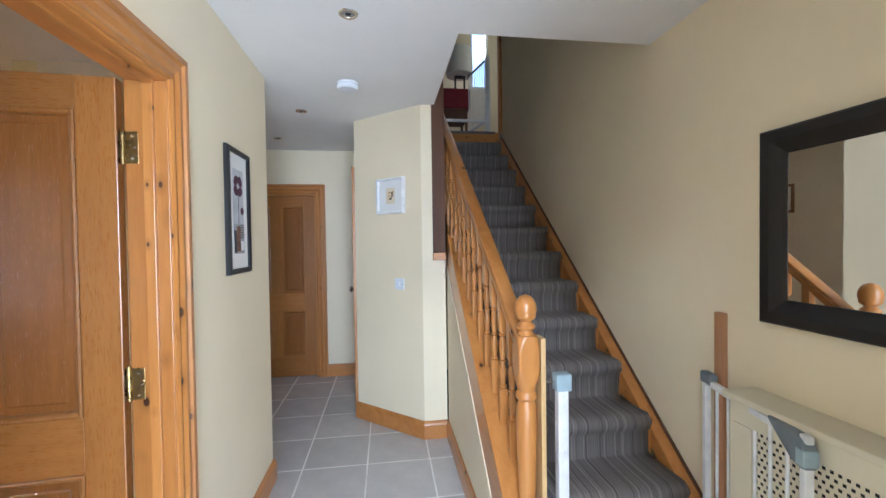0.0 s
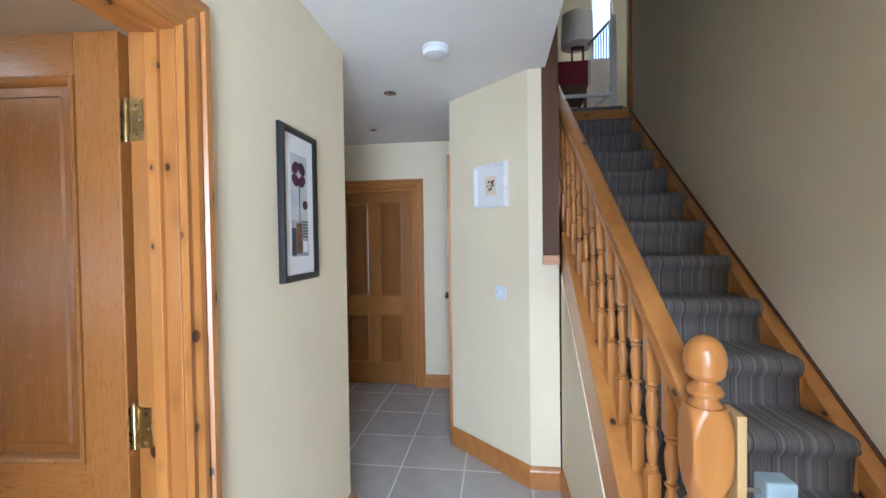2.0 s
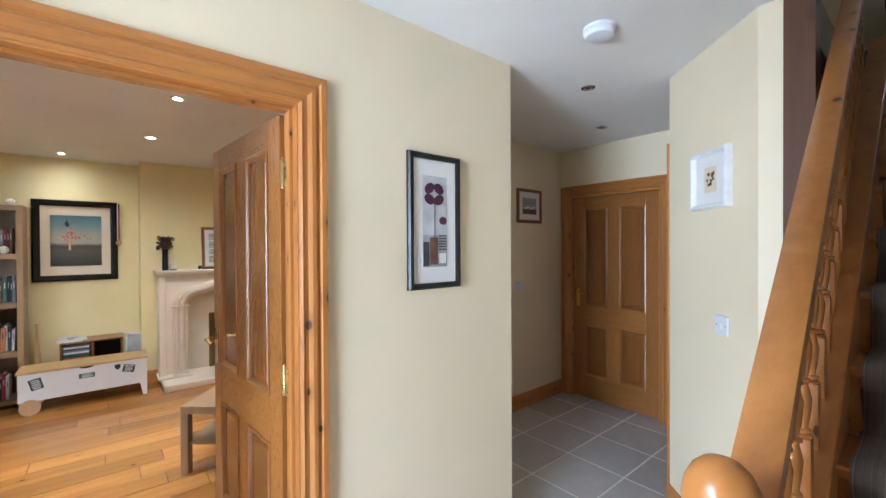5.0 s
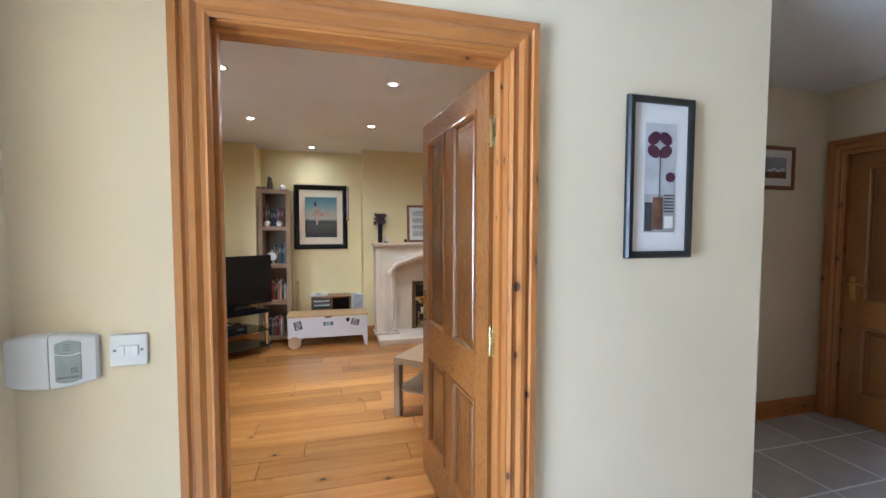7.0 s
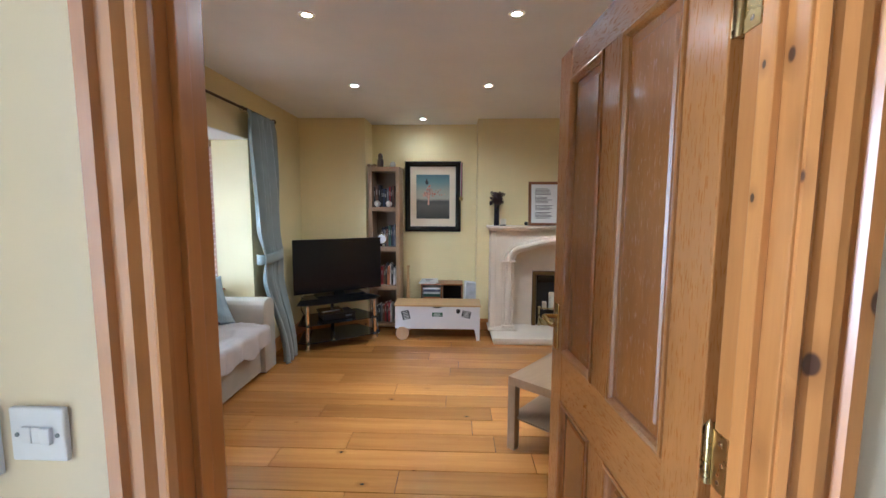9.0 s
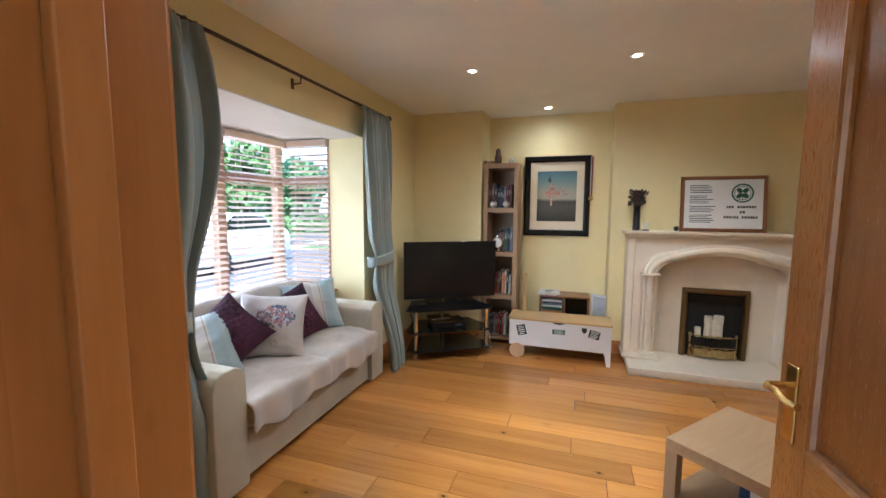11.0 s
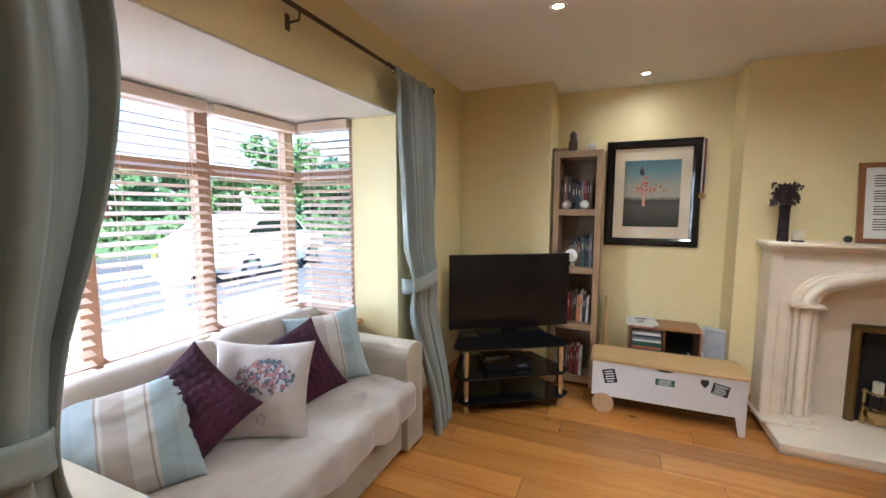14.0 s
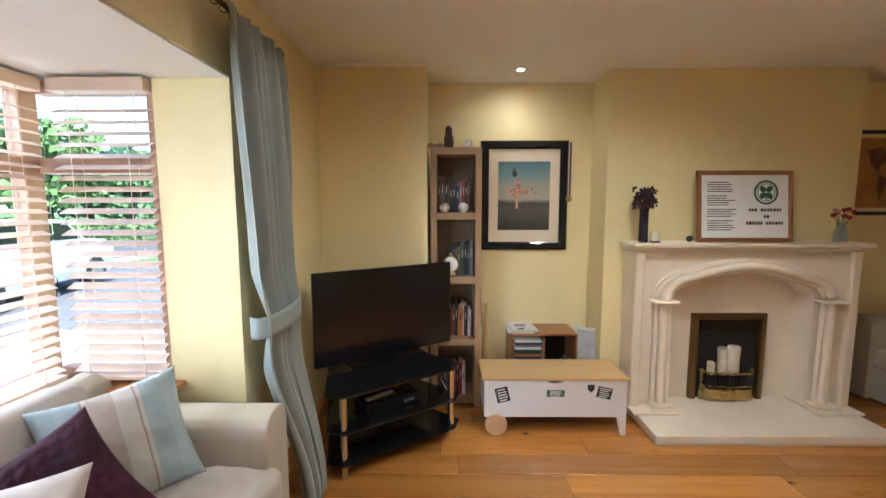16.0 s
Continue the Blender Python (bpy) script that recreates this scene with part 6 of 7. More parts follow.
inner = arch_pts(0.485, 0.075, 0.845)
outer_l, outer_r = CB - 0.757, CB + 0.757
bm = bmesh.new()
face = [(outer_l, 0.07), (outer_l, 1.19), (outer_r, 1.19), (outer_r, 0.07), (CB + 0.485, 0.07)] + inner[::-1] + [(CB - 0.485, 0.07)]
prism(bm, face, "x", -4.70, -4.535)
part("surround", bm, STONE, fp)
for s in (-1, 1):
    a, b = sorted((CB + s * 0.767, CB + s * 0.700))
    bpart("outer_pilaster", (FX, -4.505, a, b, 0.07, 1.19), STONE, fp, 0.012)
    a, b = sorted((CB + s * 0.642, CB + s * 0.480))
    bm = bmesh.new()
    box(bm, -4.70, -4.42, a, b, 0.07, 0.10, r=0.006)
    box(bm, -4.70, -4.44, a + 0.012, b - 0.012, 0.10, 0.125, r=0.006)
    part("plinth", bm, STONE, fp)
    a, b = sorted((CB + s * 0.785, CB + s * 0.47))
    bpart("plinth_slab", (FX, -4.405, a, b, 0.0705, 0.088), STONE, fp, 0.005)
    bm = bmesh.new()
    y0 = CB + s * 0.565
    for q, w, px in ((0.0, 0.030, -4.480), (-0.044 * s, 0.016, -4.500), (0.044 * s, 0.016, -4.505), (0.068 * s, 0.009, -4.525)):
        lathe(bm, [(w, 0.12), (w, 0.842)], 20, (px - w * 0.4, y0 + q, 0))
    part("column", bm, STONE, fp, "", 40)
    a, b = sorted((CB + s * 0.652, CB + s * 0.485))
    bpart("capital", (-4.70, -4.435, a, b, 0.836, 0.858), STONE, fp, 0.008)
for off, rad, px in ((0.080, 0.030, -4.492), (0.036, 0.016, -4.506), (0.124, 0.016, -4.512), (0.148, 0.009, -4.529)):
    path = arch_pts(0.485 + off, 0.075, 0.845, 14, 0.13 + off * 0.8)
    bm = bmesh.new()
    tube(bm, [(px, y, z) for y, z in [(path[0][0], 0.855)] + path + [(path[-1][0], 0.855)]], rad, 14)
    part("arch_moulding", bm, STONE, fp, "", True)
bpart("back_panel", (FX + 0.002, -4.695, CB - 0.49, CB + 0.49, 0.07, 1.05), STONE, fp)
FY0, FY1, FZ1 = 1.99, 2.53, 0.715
fire = thing("gas_fire", "inset gas fire with an aged brass frame", "fire", pose(-0.072, 0.040, 0))
bm = bmesh.new()
sweep(bm, [(-4.62, FY0 + 0.05, 0.0712), (-4.62, FY0 + 0.05, FZ1 - 0.05), (-4.62, FY1 - 0.05, FZ1 - 0.05), (-4.62, FY1 - 0.05, 0.0712)][::-1], [(0, 0), (0, 0.020), (0.008, 0.038), (0.022, 0.042), (0.044, 0.034), (0.05, 0.024), (0.05, 0)], (1, 0, 0))
part("frame", bm, plain("dark_bronze_frame", (0.20, 0.135, 0.06), 0.4, 1.0), fire)
bm = bmesh.new()
box(bm, -4.80, -4.618, FY0 + 0.05, FY0 + 0.055, 0.072, FZ1 - 0.05)
box(bm, -4.80, -4.618, FY1 - 0.055, FY1 - 0.05, 0.072, FZ1 - 0.05)
box(bm, -4.613, -4.610, FY0 + 0.05, FY1 - 0.05, 0.072, FZ1 - 0.05)
part("firebox", bm, HOLE, fire)
bpart("canopy", (-4.61, -4.585, FY0 + 0.055, FY1 - 0.055, 0.58, FZ1 - 0.052), GLOSSBLACK, fire, 0.004)
bm = bmesh.new()
prism(bm, [(-4.608, FY0 + 0.075), (-4.54, FY0 + 0.11), (-4.52, (FY0 + FY1) / 2), (-4.54, FY1 - 0.11), (-4.608, FY1 - 0.075)], "z", 0.085, 0.165, 0.004)
part("ash_pan", bm, OLDBRASS, fire, "aged brass ash pan cover")
for z in (0.185, 0.285):
    bm = bmesh.new()
    tube(bm, [(-4.60, FY0 + 0.075, z), (-4.54, FY0 + 0.12, z), (-4.52, (FY0 + FY1) / 2, z), (-4.54, FY1 - 0.12, z), (-4.60, FY1 - 0.075, z)], 0.008 if z > 0.2 else 0.006, 8)
    part("grate_rail", bm, OLDBRASS, fire, "", True)
for k in range(15):
    f = (k + 0.5) / 15
    yy = FY0 + 0.085 + (FY1 - FY0 - 0.17) * f
    xx = -4.525 - 0.05 * abs(2 * f - 1) ** 2
    bm = bmesh.new()
    lathe(bm, [(0.0045, 0.185), (0.0045, 0.283)], 8, (xx, yy, 0))
    part("grate_bar", bm, GLOSSBLACK, fire)
for s in (0, 1):
    bm = bmesh.new()
    yy = FY0 + 0.085 if s == 0 else FY1 - 0.085
    lathe(bm, [(0.016, 0.072), (0.016, 0.10), (0.008, 0.115), (0.010, 0.28), (0.014, 0.292), (0.004, 0.305)], 12, (-4.59, yy, 0))
    part("grate_post", bm, OLDBRASS, fire, "", True)
bpart("grate_bed", (-4.608, -4.545, FY0 + 0.10, FY1 - 0.10, 0.17, 0.268), HOLE, fire)
WAX = plain("cream_wax", (0.72, 0.66, 0.52), 0.45)
for yy, rr, hh, nm in ((2.175, 0.040, 0.20, "tall"), (2.255, 0.048, 0.21, "tall"), (2.095, 0.032, 0.09, "short"), (2.215, 0.035, 0.17, "tall")):
    cd = thing("pillar_candle", nm + " cream pillar candle with wax drips in the grate", "candle", pose(-4.647 + (0.0 if yy != 2.215 else -0.015), yy + 0.075, 0.268), "candles in the fireplace")
    bm = bmesh.new()
    vs = lathe(bm, [(rr * 0.8, 0), (rr * 0.82, hh * 0.2), (rr * 0.78, hh * 0.5), (rr * 0.8, hh * 0.8), (rr * 0.82, hh * 0.96), (rr * 0.74, hh), (rr * 0.6, hh - 0.012), (rr * 0.2, hh - 0.014)], 20)
    for v in vs:
        w = noise.noise(Vector((v.co.x * 40, v.co.y * 40, v.co.z * 9 + yy * 9)))
        v.co.x *= 1 + 0.14 * w
        v.co.y *= 1 + 0.14 * w
    part("wax", bm, WAX, cd, "", "all")
    bm = bmesh.new()
    tube(bm, [(0, 0, hh - 0.014), (0.001, 0.001, hh)], 0.0015, 6)
    part("wick", bm, BLACK, cd)

# things on the mantel shelf
MZ = 1.2455
vase = thing("dark_vase", "tall dark mosaic vase holding dried lavender", "vase", pose(-4.57, 1.592, MZ))
bm = bmesh.new()
lathe(bm, [(0.030, 0), (0.032, 0.004), (0.030, 0.06), (0.029, 0.20), (0.033, 0.235), (0.030, 0.236), (0.026, 0.20)], 20)
part("vase_body", bm, plain("iridescent_glaze", (0.035, 0.03, 0.04), 0.12, 0.5, 0.8), vase, "", 40)
r = random.Random(6)
bm, bs = bmesh.new(), bmesh.new()
for k in range(70):
    a, sp = r.uniform(0, 6.28), r.uniform(0.01, 0.08)
    top = Vector((sp * math.cos(a), sp * math.sin(a), 0.29 + r.uniform(-0.04, 0.07)))
    tube(bs, [(0, 0, 0.16), (top.x * 0.4, top.y * 0.4, 0.25), tuple(top)], 0.0014, 5)
    for q in range(5):
        p = top + Vector((r.uniform(-1, 1), r.uniform(-1, 1), r.uniform(-1.5, 1.5))) * 0.012
        lathe(bm, [(0.001, -0.009), (0.0085, 0), (0.001, 0.010)], 6, tuple(p))
part("dried_stems", bs, DARK_SHADE_WOOD, vase)
part("dried_flower_bunch", bm, plain("dried_lavender", (0.055, 0.03, 0.035), 0.9), vase)["kind"] = "stuff"
tea = thing("jar_candle", "small white candle in a glass jar", "candle", pose(-4.55, 1.665, MZ))
bm = bmesh.new()
lathe(bm, [(0.030, 0), (0.032, 0.004), (0.032, 0.075), (0.029, 0.075), (0.029, 0.066), (0.004, 0.066)], 22)
part("jar", bm, WAX, tea, "", 40)
bm = bmesh.new()
lathe(bm, [(0.0325, 0.0), (0.0325, 0.012)], 22)
part("base", bm, BLACK, tea)
stp = thing("small_ball", "small dark ball beside the framed verse", "ornament", pose(-4.60, 1.93, MZ + 0.022))
bm = bmesh.new()
bmesh.ops.create_uvsphere(bm, u_segments=16, v_segments=10, radius=0.022)
part("ball", bm, BLACK, stp, "", "all")


def verse(t, y):
    r = random.Random(3)
    for k in range(22):
        if k in (5, 11, 16):
            continue
        z = 0.165 - k * 0.0155
        flat("text_bar", rect(-0.255, -0.255 + r.uniform(0.13, 0.20), z - 0.0028, z + 0.0028), y - 0.001, INK_BLACK, t)
    cx, cz = 0.145, 0.095
    bm = bmesh.new()
    for ra, rb in ((0.083, 0.070), (0.062, 0.057)):
        n = 36
        for i in range(n):
            a0, a1 = 2 * math.pi * i / n, 2 * math.pi * (i + 1) / n
            vs = [bm.verts.new((cx + q * math.cos(a), y - 0.0016, cz + q * math.sin(a))) for q, a in ((ra, a0), (rb, a0), (rb, a1), (ra, a1))]
            bm.faces.new(vs)
    part("crest_ring", bm, INK_GREEN, t, "", False, 0, 0.0006)
    for i in range(4):
        a = math.pi / 4 + i * math.pi / 2
        flat("crest_leaf", oval(cx + 0.031 * math.cos(a), cz + 0.031 * math.sin(a), 0.024, 0.019, 16, a), y - 0.001, INK_GREEN, t)
    flat("crest_stem", [(cx - 0.004, cz), (cx + 0.004, cz), (cx + 0.006, cz - 0.055), (cx - 0.002, cz - 0.055)], y - 0.0012, INK_GREEN, t)
    # The line under the crest is drawn as plain bars in its size.
    for z, spans in ((-0.025, ((0.03, 0.09), (0.11, 0.26))), (-0.070, ((0.13, 0.17),)), (-0.115, ((0.01, 0.12), (0.145, 0.265)))):
        for a, b in spans:
            x = a
            while x < b - 0.008:
                w = 0.010 + 0.007 * ((int(x * 1000) * 7) % 3) / 2
                flat("letter_bar", rect(x, min(b, x + w), z - 0.010, z + 0.010), y - 0.001, INK_BLACK, t)
                x += w + 0.006


pl = picture("framed_verse", "brown wooden frame with printed verses and a green crest", pose(-4.575, 2.272, MZ + 0.245, -5.5, 0, 90), 0.655, 0.49, 0.030, 0.020, BROWNFRAME, CARD, verse, 0)
jar = thing("flower_jar", "glass jar of red and pink roses", "flowers", pose(-4.57, 2.945, MZ))
bm = bmesh.new()
lathe(bm, [(0.036, 0), (0.040, 0.006), (0.040, 0.06), (0.030, 0.09), (0.024, 0.11), (0.028, 0.135), (0.025, 0.135), (0.021, 0.11), (0.027, 0.09), (0.036, 0.06), (0.036, 0.008)], 22)
part("jar_glass", bm, VASEGLASS, jar, "", 40)
r = random.Random(14)
RED1, PINK1, LEAF1 = plain("rose_red", (0.30, 0.015, 0.035), 0.7), plain("rose_pink", (0.62, 0.30, 0.34), 0.7), plain("leaf_green", (0.04, 0.08, 0.025), 0.6)
bs = bmesh.new()
for k in range(9):
    a, sp = r.uniform(0, 6.28), r.uniform(0.015, 0.062)
    c = Vector((sp * math.cos(a), sp * 1.25 * math.sin(a), 0.175 + r.uniform(-0.02, 0.05)))
    tube(bs, [(0, 0, 0.02), (c.x * 0.3, c.y * 0.3, 0.11), tuple(c)], 0.002, 5)
    bm = bmesh.new()
    for q in range(16):
        an, el = q * 2.4, 0.2 + 1.3 * (q / 16)
        rad = 0.024 * (1 - 0.5 * q / 16)
        bmp = [Vector((-0.5, 0, 0)), Vector((0, 0.55, 0.1)), Vector((0.5, 0, 0)), Vector((0, -0.35, -0.3))]
        M = Matrix.Translation(c) @ Matrix.Rotation(an, 4, "Z") @ Matrix.Rotation(el, 4, "X") @ Matrix.Translation((0, 0, rad * 0.6)) @ Matrix.Scale(rad * 1.5, 4)
        bm.faces.new([bm.verts.new(M @ p) for p in bmp])
    part("rose", bm, PINK1 if k % 4 == 3 else RED1, jar, "", False, 0, 0.001)
part("stems", bs, LEAF1, jar)

# ---- rest of the living room ----
sofa("cream sofa beyond the fireplace", pose(-4.10, 3.42, 0, 0, 0, 180), 0.85, 1, False)


def world_map(t, y):
    PARCH = paint("parchment_print", (0.42, 0.21, 0.06), 0.7, 0.0, 0.3, 5)
    flat("print", rect(-0.40, 0.40, -0.27, 0.27), y - 0.0005, PARCH, t)
    for pts in ([(-0.34, 0.18), (-0.22, 0.20), (-0.16, 0.12), (-0.22, 0.06), (-0.24, 0.0), (-0.30, 0.07)], [(-0.23, -0.01), (-0.15, -0.05), (-0.19, -0.15), (-0.21, -0.22), (-0.24, -0.10)], [(-0.02, 0.16), (0.30, 0.20), (0.36, 0.10), (0.20, 0.0), (0.05, 0.06)], [(-0.03, 0.05), (0.08, 0.05), (0.10, -0.02), (0.04, -0.15), (0.0, -0.04)]):
        flat("land_shape", pts, y - 0.0015, INK_BROWN, t)


picture("framed_map", "dark framed parchment world map", pose(-5.027, 3.86, 1.75, 0, 0, 90), 0.86, 0.66, 0.028, 0.02, BLACK, CREAMCARD, world_map, 0)


def blank_art(t, y):
    flat("print", rect(-0.10, 0.10, -0.10, 0.10), y - 0.0005, INK_PALE, t)
    for k in range(6):
        flat("text_bar", rect(-0.16, -0.13, -0.04 + k * 0.012, -0.034 + k * 0.012), y - 0.0015, INK_DARK, t)


picture("framed_card", "white framed card on the wall by the curtain", pose(-1.165, -0.663, 1.68, 0, 0, 180), 0.43, 0.43, 0.02, 0.03, WHITEGLOSS, CARD, blank_art, 0)

ct_ang = math.degrees(math.atan2(0.76, 0.65))
ct = thing("side_table", "oak-effect square side table with a lower shelf", "table", pose(-2.31, 1.462, 0, 0, 0, ct_ang))
bpart("tabletop", (0, 0.55, 0, 0.55, 0.40, 0.45), LIGHTWOOD_Y, ct, 0.002)
for x in (0, 0.50):
    for y in (0, 0.50):
        bpart("leg", (x, x + 0.05, y, y + 0.05, 0, 0.40), LIGHTWOOD, ct, 0.002)
bpart("shelf", (0.012, 0.538, 0.012, 0.538, 0.195, 0.207), LIGHTWOOD_Y, ct, 0.001)
bx = thing("blue_box", "small blue patterned box on the table's shelf", "box", pose(-2.31, 1.462, 0.2075, 0, 0, ct_ang))
bpart("box", (0.20, 0.40, 0.22, 0.36, 0, 0.09), plain("blue_card", (0.02, 0.06, 0.16), 0.5), bx, 0.002)
bpart("label", (0.24, 0.34, 0.219, 0.2205, 0.02, 0.06), CARD, bx)

# ---- outdoors ----
GRASS = paint("lawn_grass", (0.06, 0.11, 0.03), 0.95, 0.6, 0.4, 6)
ASPH = paint("asphalt", (0.055, 0.055, 0.058), 0.85, 0.5, 0.3, 3)
PAVER = paint("worn_grey_drive", (0.075, 0.077, 0.082), 0.85, 0.4, 0.15, 3)
CONC = paint("pale_concrete", (0.62, 0.61, 0.58), 0.85, 0.3, 0.12, 2)
structure("ground", [(-120, 120, -160, -1.62, -0.45, -0.16), (-120, -5.2, -1.62, 60, -0.45, -0.16), (0.9, 120, -1.62, 0.0, -0.45, -0.16)], GRASS, "green lawn and verge outside", "ground")
structure("pavement", [(-4.6, 1.5, -2.15, -1.62, -0.16, -0.140), (0.0, 1.4, -1.62, -0.95, -0.16, -0.140)], CONC, "pale concrete path below the window", "pavement")
structure("forecourt", [(-7.0, 1.5, -5.4, -2.15, -0.16, -0.148)], CONC, "pale sunlit concrete forecourt", "pavement")
structure("drive", [(-14.0, 1.5, -9.6, -5.4, -0.16, -0.150), (-14.0, -7.0, -5.4, -2.15, -0.16, -0.150)], PAVER, "worn grey concrete drive", "drive")
structure("road", [(-120, 120, -14.0, -9.85, -0.16, -0.152)], ASPH, "grey asphalt road", "road")
structure("kerb", [(-120, 120, -9.85, -9.70, -0.30, -0.05)], CONC, "concrete kerb", "kerb", 0.01)
structure("porch_floor", [(-0.565, 1.5, -0.95, 0.05, -0.2, -0.012)], CONC, "concrete porch step", "floor")
FLP = plain("pink_petals", (0.55, 0.06, 0.25), 0.8)
FLG = plain("bed_leaves", (0.05, 0.12, 0.03), 0.8)
r = random.Random(31)
bedm, bedf = bmesh.new(), bmesh.new()
for k in range(700):
    p = Vector((r.uniform(-3.1, -1.0), r.uniform(-3.4, -2.1), -0.15))
    h = r.uniform(0.15, 0.42)
    for bmx, cnt, sz, zz in ((bedm, 3, 0.05, h * 0.7), (bedf, 2 if r.random() < 0.45 else 0, 0.035, h)):
        for q in range(cnt):
            M = Matrix.Translation(p + Vector((r.uniform(-0.05, 0.05), r.uniform(-0.05, 0.05), zz * r.uniform(0.6, 1.05)))) @ Euler((r.uniform(-1, 1), r.uniform(-1, 1), r.uniform(0, 6.28))).to_matrix().to_4x4() @ Matrix.Scale(sz, 4)
            bmx.faces.new([bmx.verts.new(M @ Vector(c)) for c in ((-0.5, 0, 0), (0, 0.7, 0.15), (0.5, 0, 0), (0, -0.7, 0.15))])
fb = thing("flower_bed", "bed of pink flowers and leaves below the window", "flower bed", None, "", "stuff")
part("leaves", bedm, FLG, fb)
part("petals", bedf, FLP, fb)


def foliage(bm, c, rad, n, leaf, r, squash=1.0):
    for k in range(n):
        d = Vector((r.gauss(0, 1), r.gauss(0, 1), r.gauss(0, 1))).normalized() * rad * (0.55 + 0.45 * r.random() ** 0.5)
        d.z *= squash
        M = Matrix.Translation(Vector(c) + d) @ Euler((r.uniform(0, 6.28), r.uniform(0, 6.28), r.uniform(0, 6.28))).to_matrix().to_4x4() @ Matrix.Scale(leaf * r.uniform(0.6, 1.3), 4)
        bm.faces.new([bm.verts.new(M @ Vector(q)) for q in ((-0.5, 0, 0), (0, 0.8, 0.1), (0.5, 0, 0), (0, -0.8, 0.1))])


FOL = [paint("tree_leaves_" + n, c, 0.8, 0.0, 0.5, 3) for n, c in (("mid", (0.085, 0.165, 0.060)), ("blue", (0.070, 0.155, 0.085)), ("light", (0.12, 0.20, 0.065)))]
BARK = wood("tree_bark", "z", (0.10, 0.07, 0.05), (0.05, 0.035, 0.025), 0, 0.9, 0.6, 0.0)
r = random.Random(77)
for k, (x, y, h) in enumerate(((-8, -24, 4.6), (-13, -28, 4.4), (-19, -22, 3.8), (-25, -18, 4.6), (-31, -13, 5.5), (-4, -28, 5), (-22, -30, 4.8), (-34, -24, 6), (-29, -8, 5), (1, -26, 5), (-38, -16, 6), (-22.2, -20, 6.3), (-16, -25, 3.9), (-28, -23, 5.0))):
    t = thing("tree", "broad green garden tree across the road", "tree", pose(x, y, -0.16), "trees across the road")
    bm = bmesh.new()
    tube(bm, [(0, 0, -0.1), (0.1, 0, h * 0.3), (0.0, 0.1, h * 0.75)], 0.22, 9)
    for q in range(6):
        a = q * 1.05
        tube(bm, [(0.05, 0.05, h * (0.3 + 0.05 * q)), (1.1 * math.cos(a), 1.1 * math.sin(a), h * (0.5 + 0.05 * q))], 0.07, 6)
    part("trunk", bm, BARK, t, "", True)
    bm = bmesh.new()
    for q in range(26):
        a, d = r.uniform(0, 6.28), h * 0.30 * r.random() ** 0.5
        foliage(bm, (d * math.cos(a), d * math.sin(a), h * r.uniform(0.30, 0.95)), h * r.uniform(0.09, 0.16), 90, 0.32, r)
    part("crown", bm, FOL[k % 3], t)["kind"] = "stuff"
hedge = thing("hedge", "clipped green hedge along the far verge", "hedge", None, "", "stuff")
bm = bmesh.new()
for k in range(90):
    foliage(bm, (-36 + k * 0.42, -15.2 + r.uniform(-0.2, 0.2), 0.35 + r.uniform(0, 0.35)), 0.5, 60, 0.16, r)
part("leaves", bm, FOL[2], hedge)
# parked car
CARW = plain("white_car_paint", (0.78, 0.79, 0.80), 0.2)
car = thing("car", "white hatchback parked on the drive", "car", pose(-8.7, -7.7, -0.15, 0, 0, 12))
bm = bmesh.new()
prism(bm, [(-2.0, 0.35), (-2.05, 0.75), (-1.85, 0.95), (-1.1, 1.02), (-0.55, 1.42), (0.9, 1.46), (1.7, 1.05), (2.0, 0.95), (2.02, 0.40), (1.75, 0.25), (-1.75, 0.25)], "y", -0.82, 0.82, 0.09)
part("body", bm, CARW, car, "", 40)
for y in (-0.826, 0.826):
    bm = bmesh.new()
    prism(bm, [(-0.90, 1.04), (-0.50, 1.36), (0.85, 1.39), (1.35, 1.06)], "y", y - 0.004, y + 0.004)
    part("side_window", bm, GLOSSBLACK, car)
for x in (-1.28, 1.28):
    for y in (-0.74, 0.74):
        bm = bmesh.new()
        lathe(bm, [(0.20, -0.10), (0.31, -0.10), (0.32, -0.06), (0.32, 0.06), (0.31, 0.10), (0.20, 0.10)], 26, m=Matrix.Translation((x, y, 0.32)) @ pose(0, 0, 0, 90))
        wh = part("wheel", bm, BLACK, car, "", 40)
        bm = bmesh.new()
        lathe(bm, [(0.19, -0.108), (0.05, -0.115)], 20, m=Matrix.Translation((x, y, 0.32)) @ pose(0, 0, 0, 90))
        lathe(bm, [(0.19, 0.108), (0.05, 0.115)], 20, m=Matrix.Translation((x, y, 0.32)) @ pose(0, 0, 0, 90))
        part("hub", bm, CHROME, wh)
# pedestal planter
pp = thing("garden_urn", "white stone pedestal urn in the front garden", "urn", pose(-4.22, -3.95, -0.15))
bm = bmesh.new()
lathe(bm, [(0.26, 0), (0.26, 0.06), (0.18, 0.12), (0.12, 0.40), (0.09, 0.62), (0.14, 0.68), (0.10, 0.72), (0.20, 0.86), (0.27, 0.96), (0.28, 1.0), (0.24, 1.0)], 24)
part("pedestal", bm, CONC, pp, "", 40)
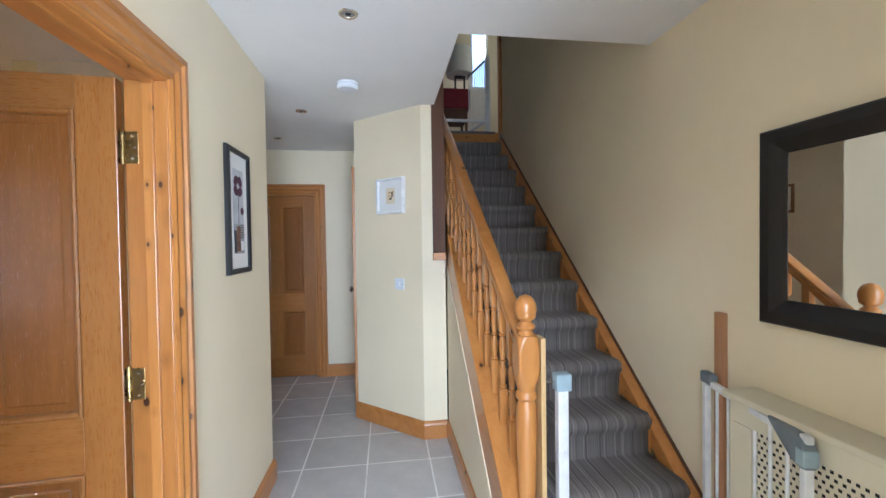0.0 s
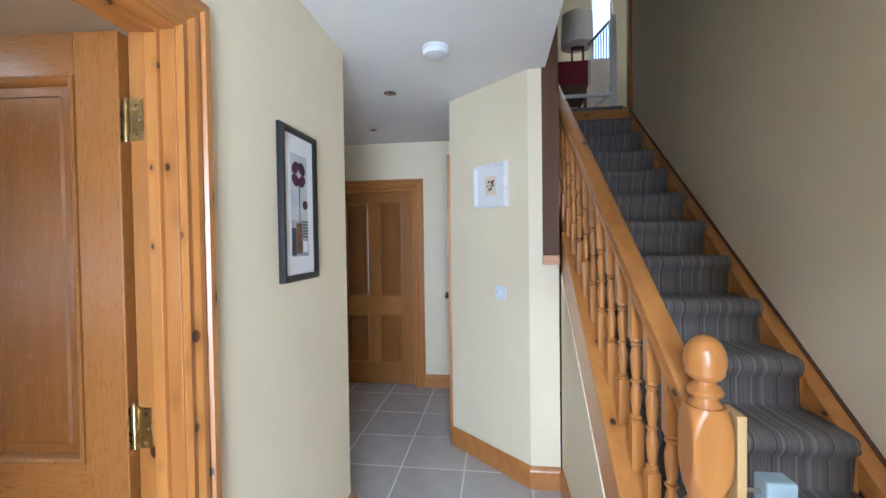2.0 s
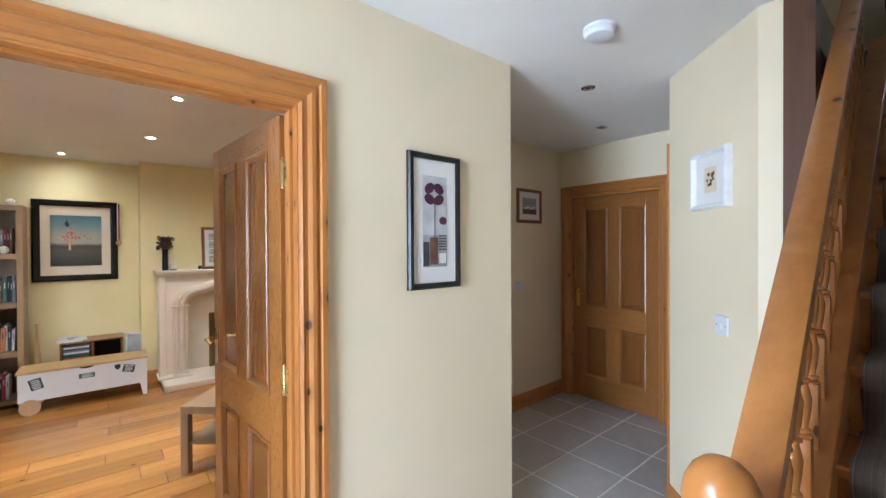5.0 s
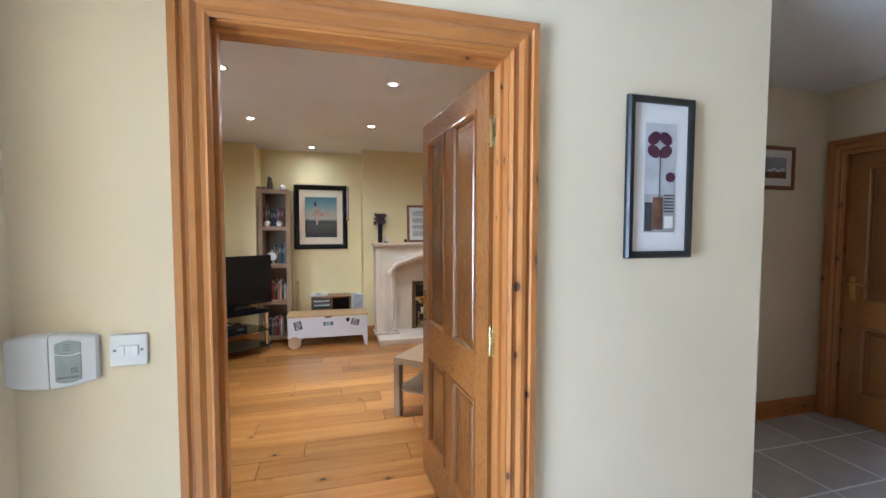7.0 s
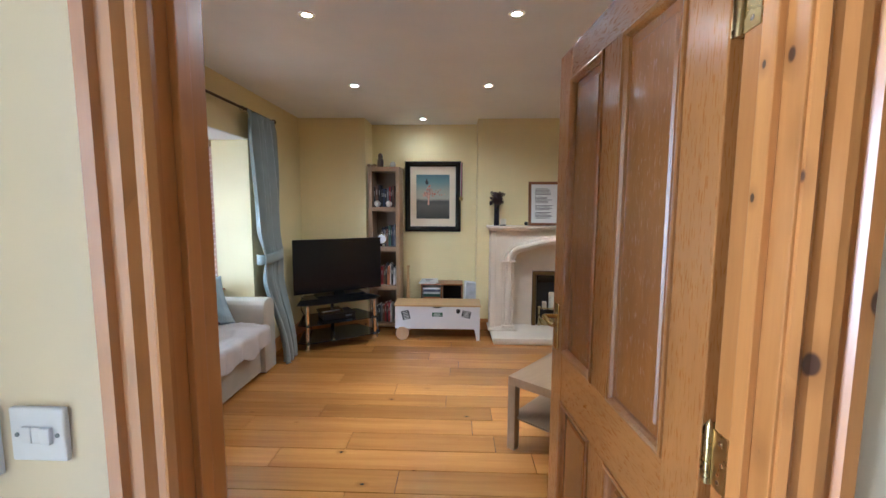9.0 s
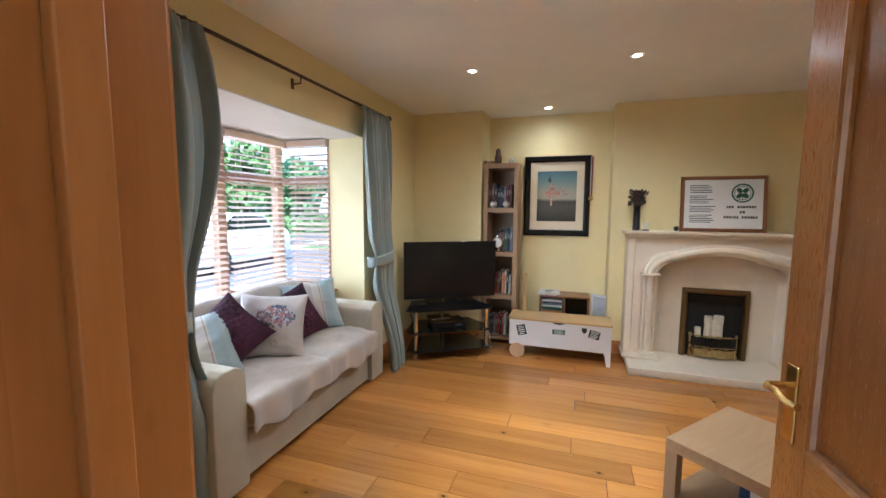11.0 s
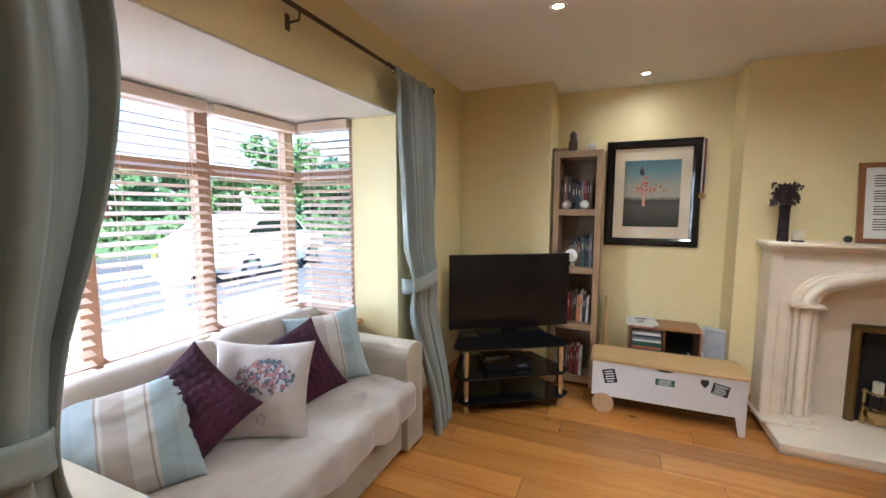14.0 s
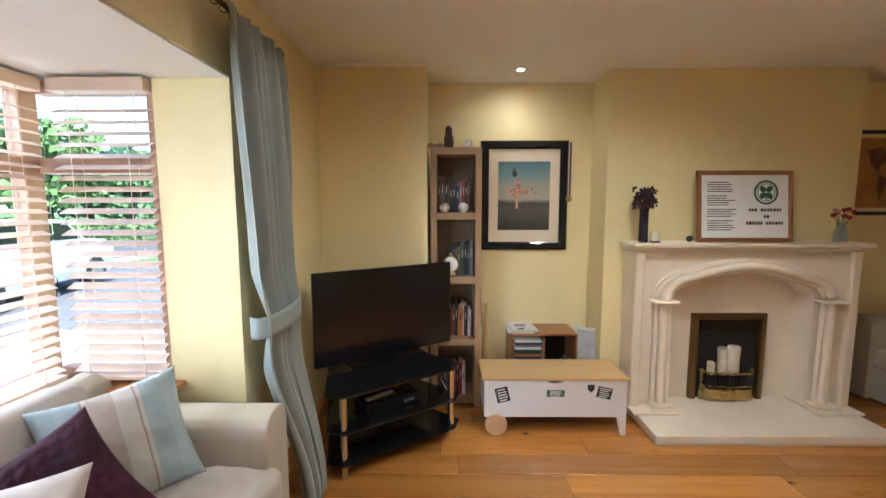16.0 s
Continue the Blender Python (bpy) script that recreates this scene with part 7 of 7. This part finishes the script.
# basketball hoop
hoop = thing("basketball_hoop", "white basketball backboard on a pole", "basketball hoop", pose(-12.5, -14.5, -0.16, 0, 0, 40))
bm = bmesh.new()
lathe(bm, [(0.05, 0), (0.05, 2.7)], 10)
part("pole", bm, BLACK, hoop)
bpart("backboard", (-0.55, 0.55, 0.06, 0.10, 2.3, 3.05), CARW, hoop, 0.01)
bm = bmesh.new()
tube(bm, [(0.22 * math.cos(a), 0.36 + 0.22 * math.sin(a), 2.45) for a in (2 * math.pi * i / 18 for i in range(19))], 0.012, 6)
part("rim", bm, plain("rim_orange", (0.5, 0.12, 0.03), 0.5), hoop)
# brick house across the road
BRICKM, _n, _l, _b = mat("red_brickwork", 0.85)
_v = mapped(_n, _l, (1, 1, 1))
_k = _n.new("ShaderNodeTexBrick")
_k.inputs["Scale"].default_value, _k.inputs["Brick Width"].default_value, _k.inputs["Row Height"].default_value = 1.0, 0.225, 0.075
_k.inputs["Mortar Size"].default_value = 0.008
_k.inputs["Color1"].default_value, _k.inputs["Color2"].default_value, _k.inputs["Mortar"].default_value = (0.32, 0.09, 0.055, 1), (0.24, 0.065, 0.045, 1), (0.40, 0.37, 0.33, 1)
_l.new(_v, _k.inputs["Vector"])
_l.new(_k.outputs["Color"], _b.inputs["Base Color"])
house = thing("brick_house", "low red brick house across the road", "house", pose(-9.2, -27.0, -0.16, 0, 0, 20))
bpart("wall", (-4, 4, -4, 4, 0, 2.6), BRICKM, house)
bm = bmesh.new()
prism(bm, [(-4.3, 2.6), (4.3, 2.6), (0, 3.3)], "y", -4.3, 4.3)
part("roof", bm, plain("roof_slate", (0.10, 0.09, 0.09), 0.8), house)
for x in (-2.6, 0.0, 2.6):
    for z in (0.9,):
        w = bpart("window", (x - 0.6, x + 0.6, 3.98, 4.03, z, z + 1.2), CARW, house)
        bpart("pane", (x - 0.52, x + 0.52, 4.031, 4.036, z + 0.08, z + 1.12), GLOSSBLACK, w)
toy = thing("toy_arch", "small yellow plastic garden toy", "toy", pose(-8.3, -10.6, -0.150, 0, 0, 20))
bm = bmesh.new()
for s in (-0.22, 0.22):
    tube(bm, [(s + 0.2 * math.cos(a), 0, 0.05 + 0.5 * math.sin(a)) for a in (math.pi * i / 12 for i in range(13))], 0.05, 8)
part("arches", bm, plain("yellow_plastic", (0.75, 0.42, 0.03), 0.4), toy, "", True)

# ---- floor pieces ----
TS = 0.412


def tile_mesh(w, d, t, material, name, r=0.003):
    bm = bmesh.new()
    box(bm, 0, w, 0, d, -t, 0, r=r, seg=1)
    me = bpy.data.meshes.new(name)
    bmesh.ops.recalc_face_normals(bm, faces=bm.faces[:])
    bm.to_mesh(me)
    bm.free()
    me.materials.append(material)
    return me


hall_floor = thing("floor_hall", "grey square porcelain tiles with pale grout", "floor", kind="structure")
tile_me = tile_mesh(TS - 0.009, TS - 0.009, 0.010, TILE, "tile")
cut_me = tile_mesh(-TS + 0.598 - 0.004, TS - 0.009, 0.010, TILE, "tile_cut")
for i in range(-4, 4):
    for j in range(-2, 12):
        x, y = 0.0 + i * TS, 2.835 - 7 * TS + j * TS
        if x + TS < -1.60 or x > ST or y > 4.72 or (x + TS < -0.60 and y + TS < 2.72):
            continue
        cut = x < -0.60 and y + TS < 2.80
        ob = new("tile", cut_me if cut else tile_me)
        ob.location = (-0.598 if cut else x + 0.004, y + 0.004, 0.0)
        ob.parent = hall_floor

room_floor = thing("floor_room", "golden oak plank floor with a satin finish", "floor", kind="structure")
plank_me = {}
rnd = random.Random(5)
PW = 0.182
row = 0
x = RX + 0.07
while x > -5.03:
    y = -1.5 - rnd.random() * 1.2
    while y < 4.3:
        ln = rnd.choice((0.9, 1.2, 1.5, 1.9))
        a, b = max(y, -1.49), min(y + ln, 2.63 if x > -1.76 else 4.3)
        key = round(b - a, 3)
        if key > 0.05 and key not in plank_me:
            plank_me[key] = tile_mesh(PW - 0.0035, key - 0.003, 0.012, FLOOR_OAK, "plank", 0.0012)
        if not (x > -1.7 and a > 2.7) and b - a > 0.05:
            ob = new("plank", plank_me[key])
            ob.location = (x - PW, a, -0.0005 * rnd.random())
            ob.parent = room_floor
        y += ln
    x -= PW
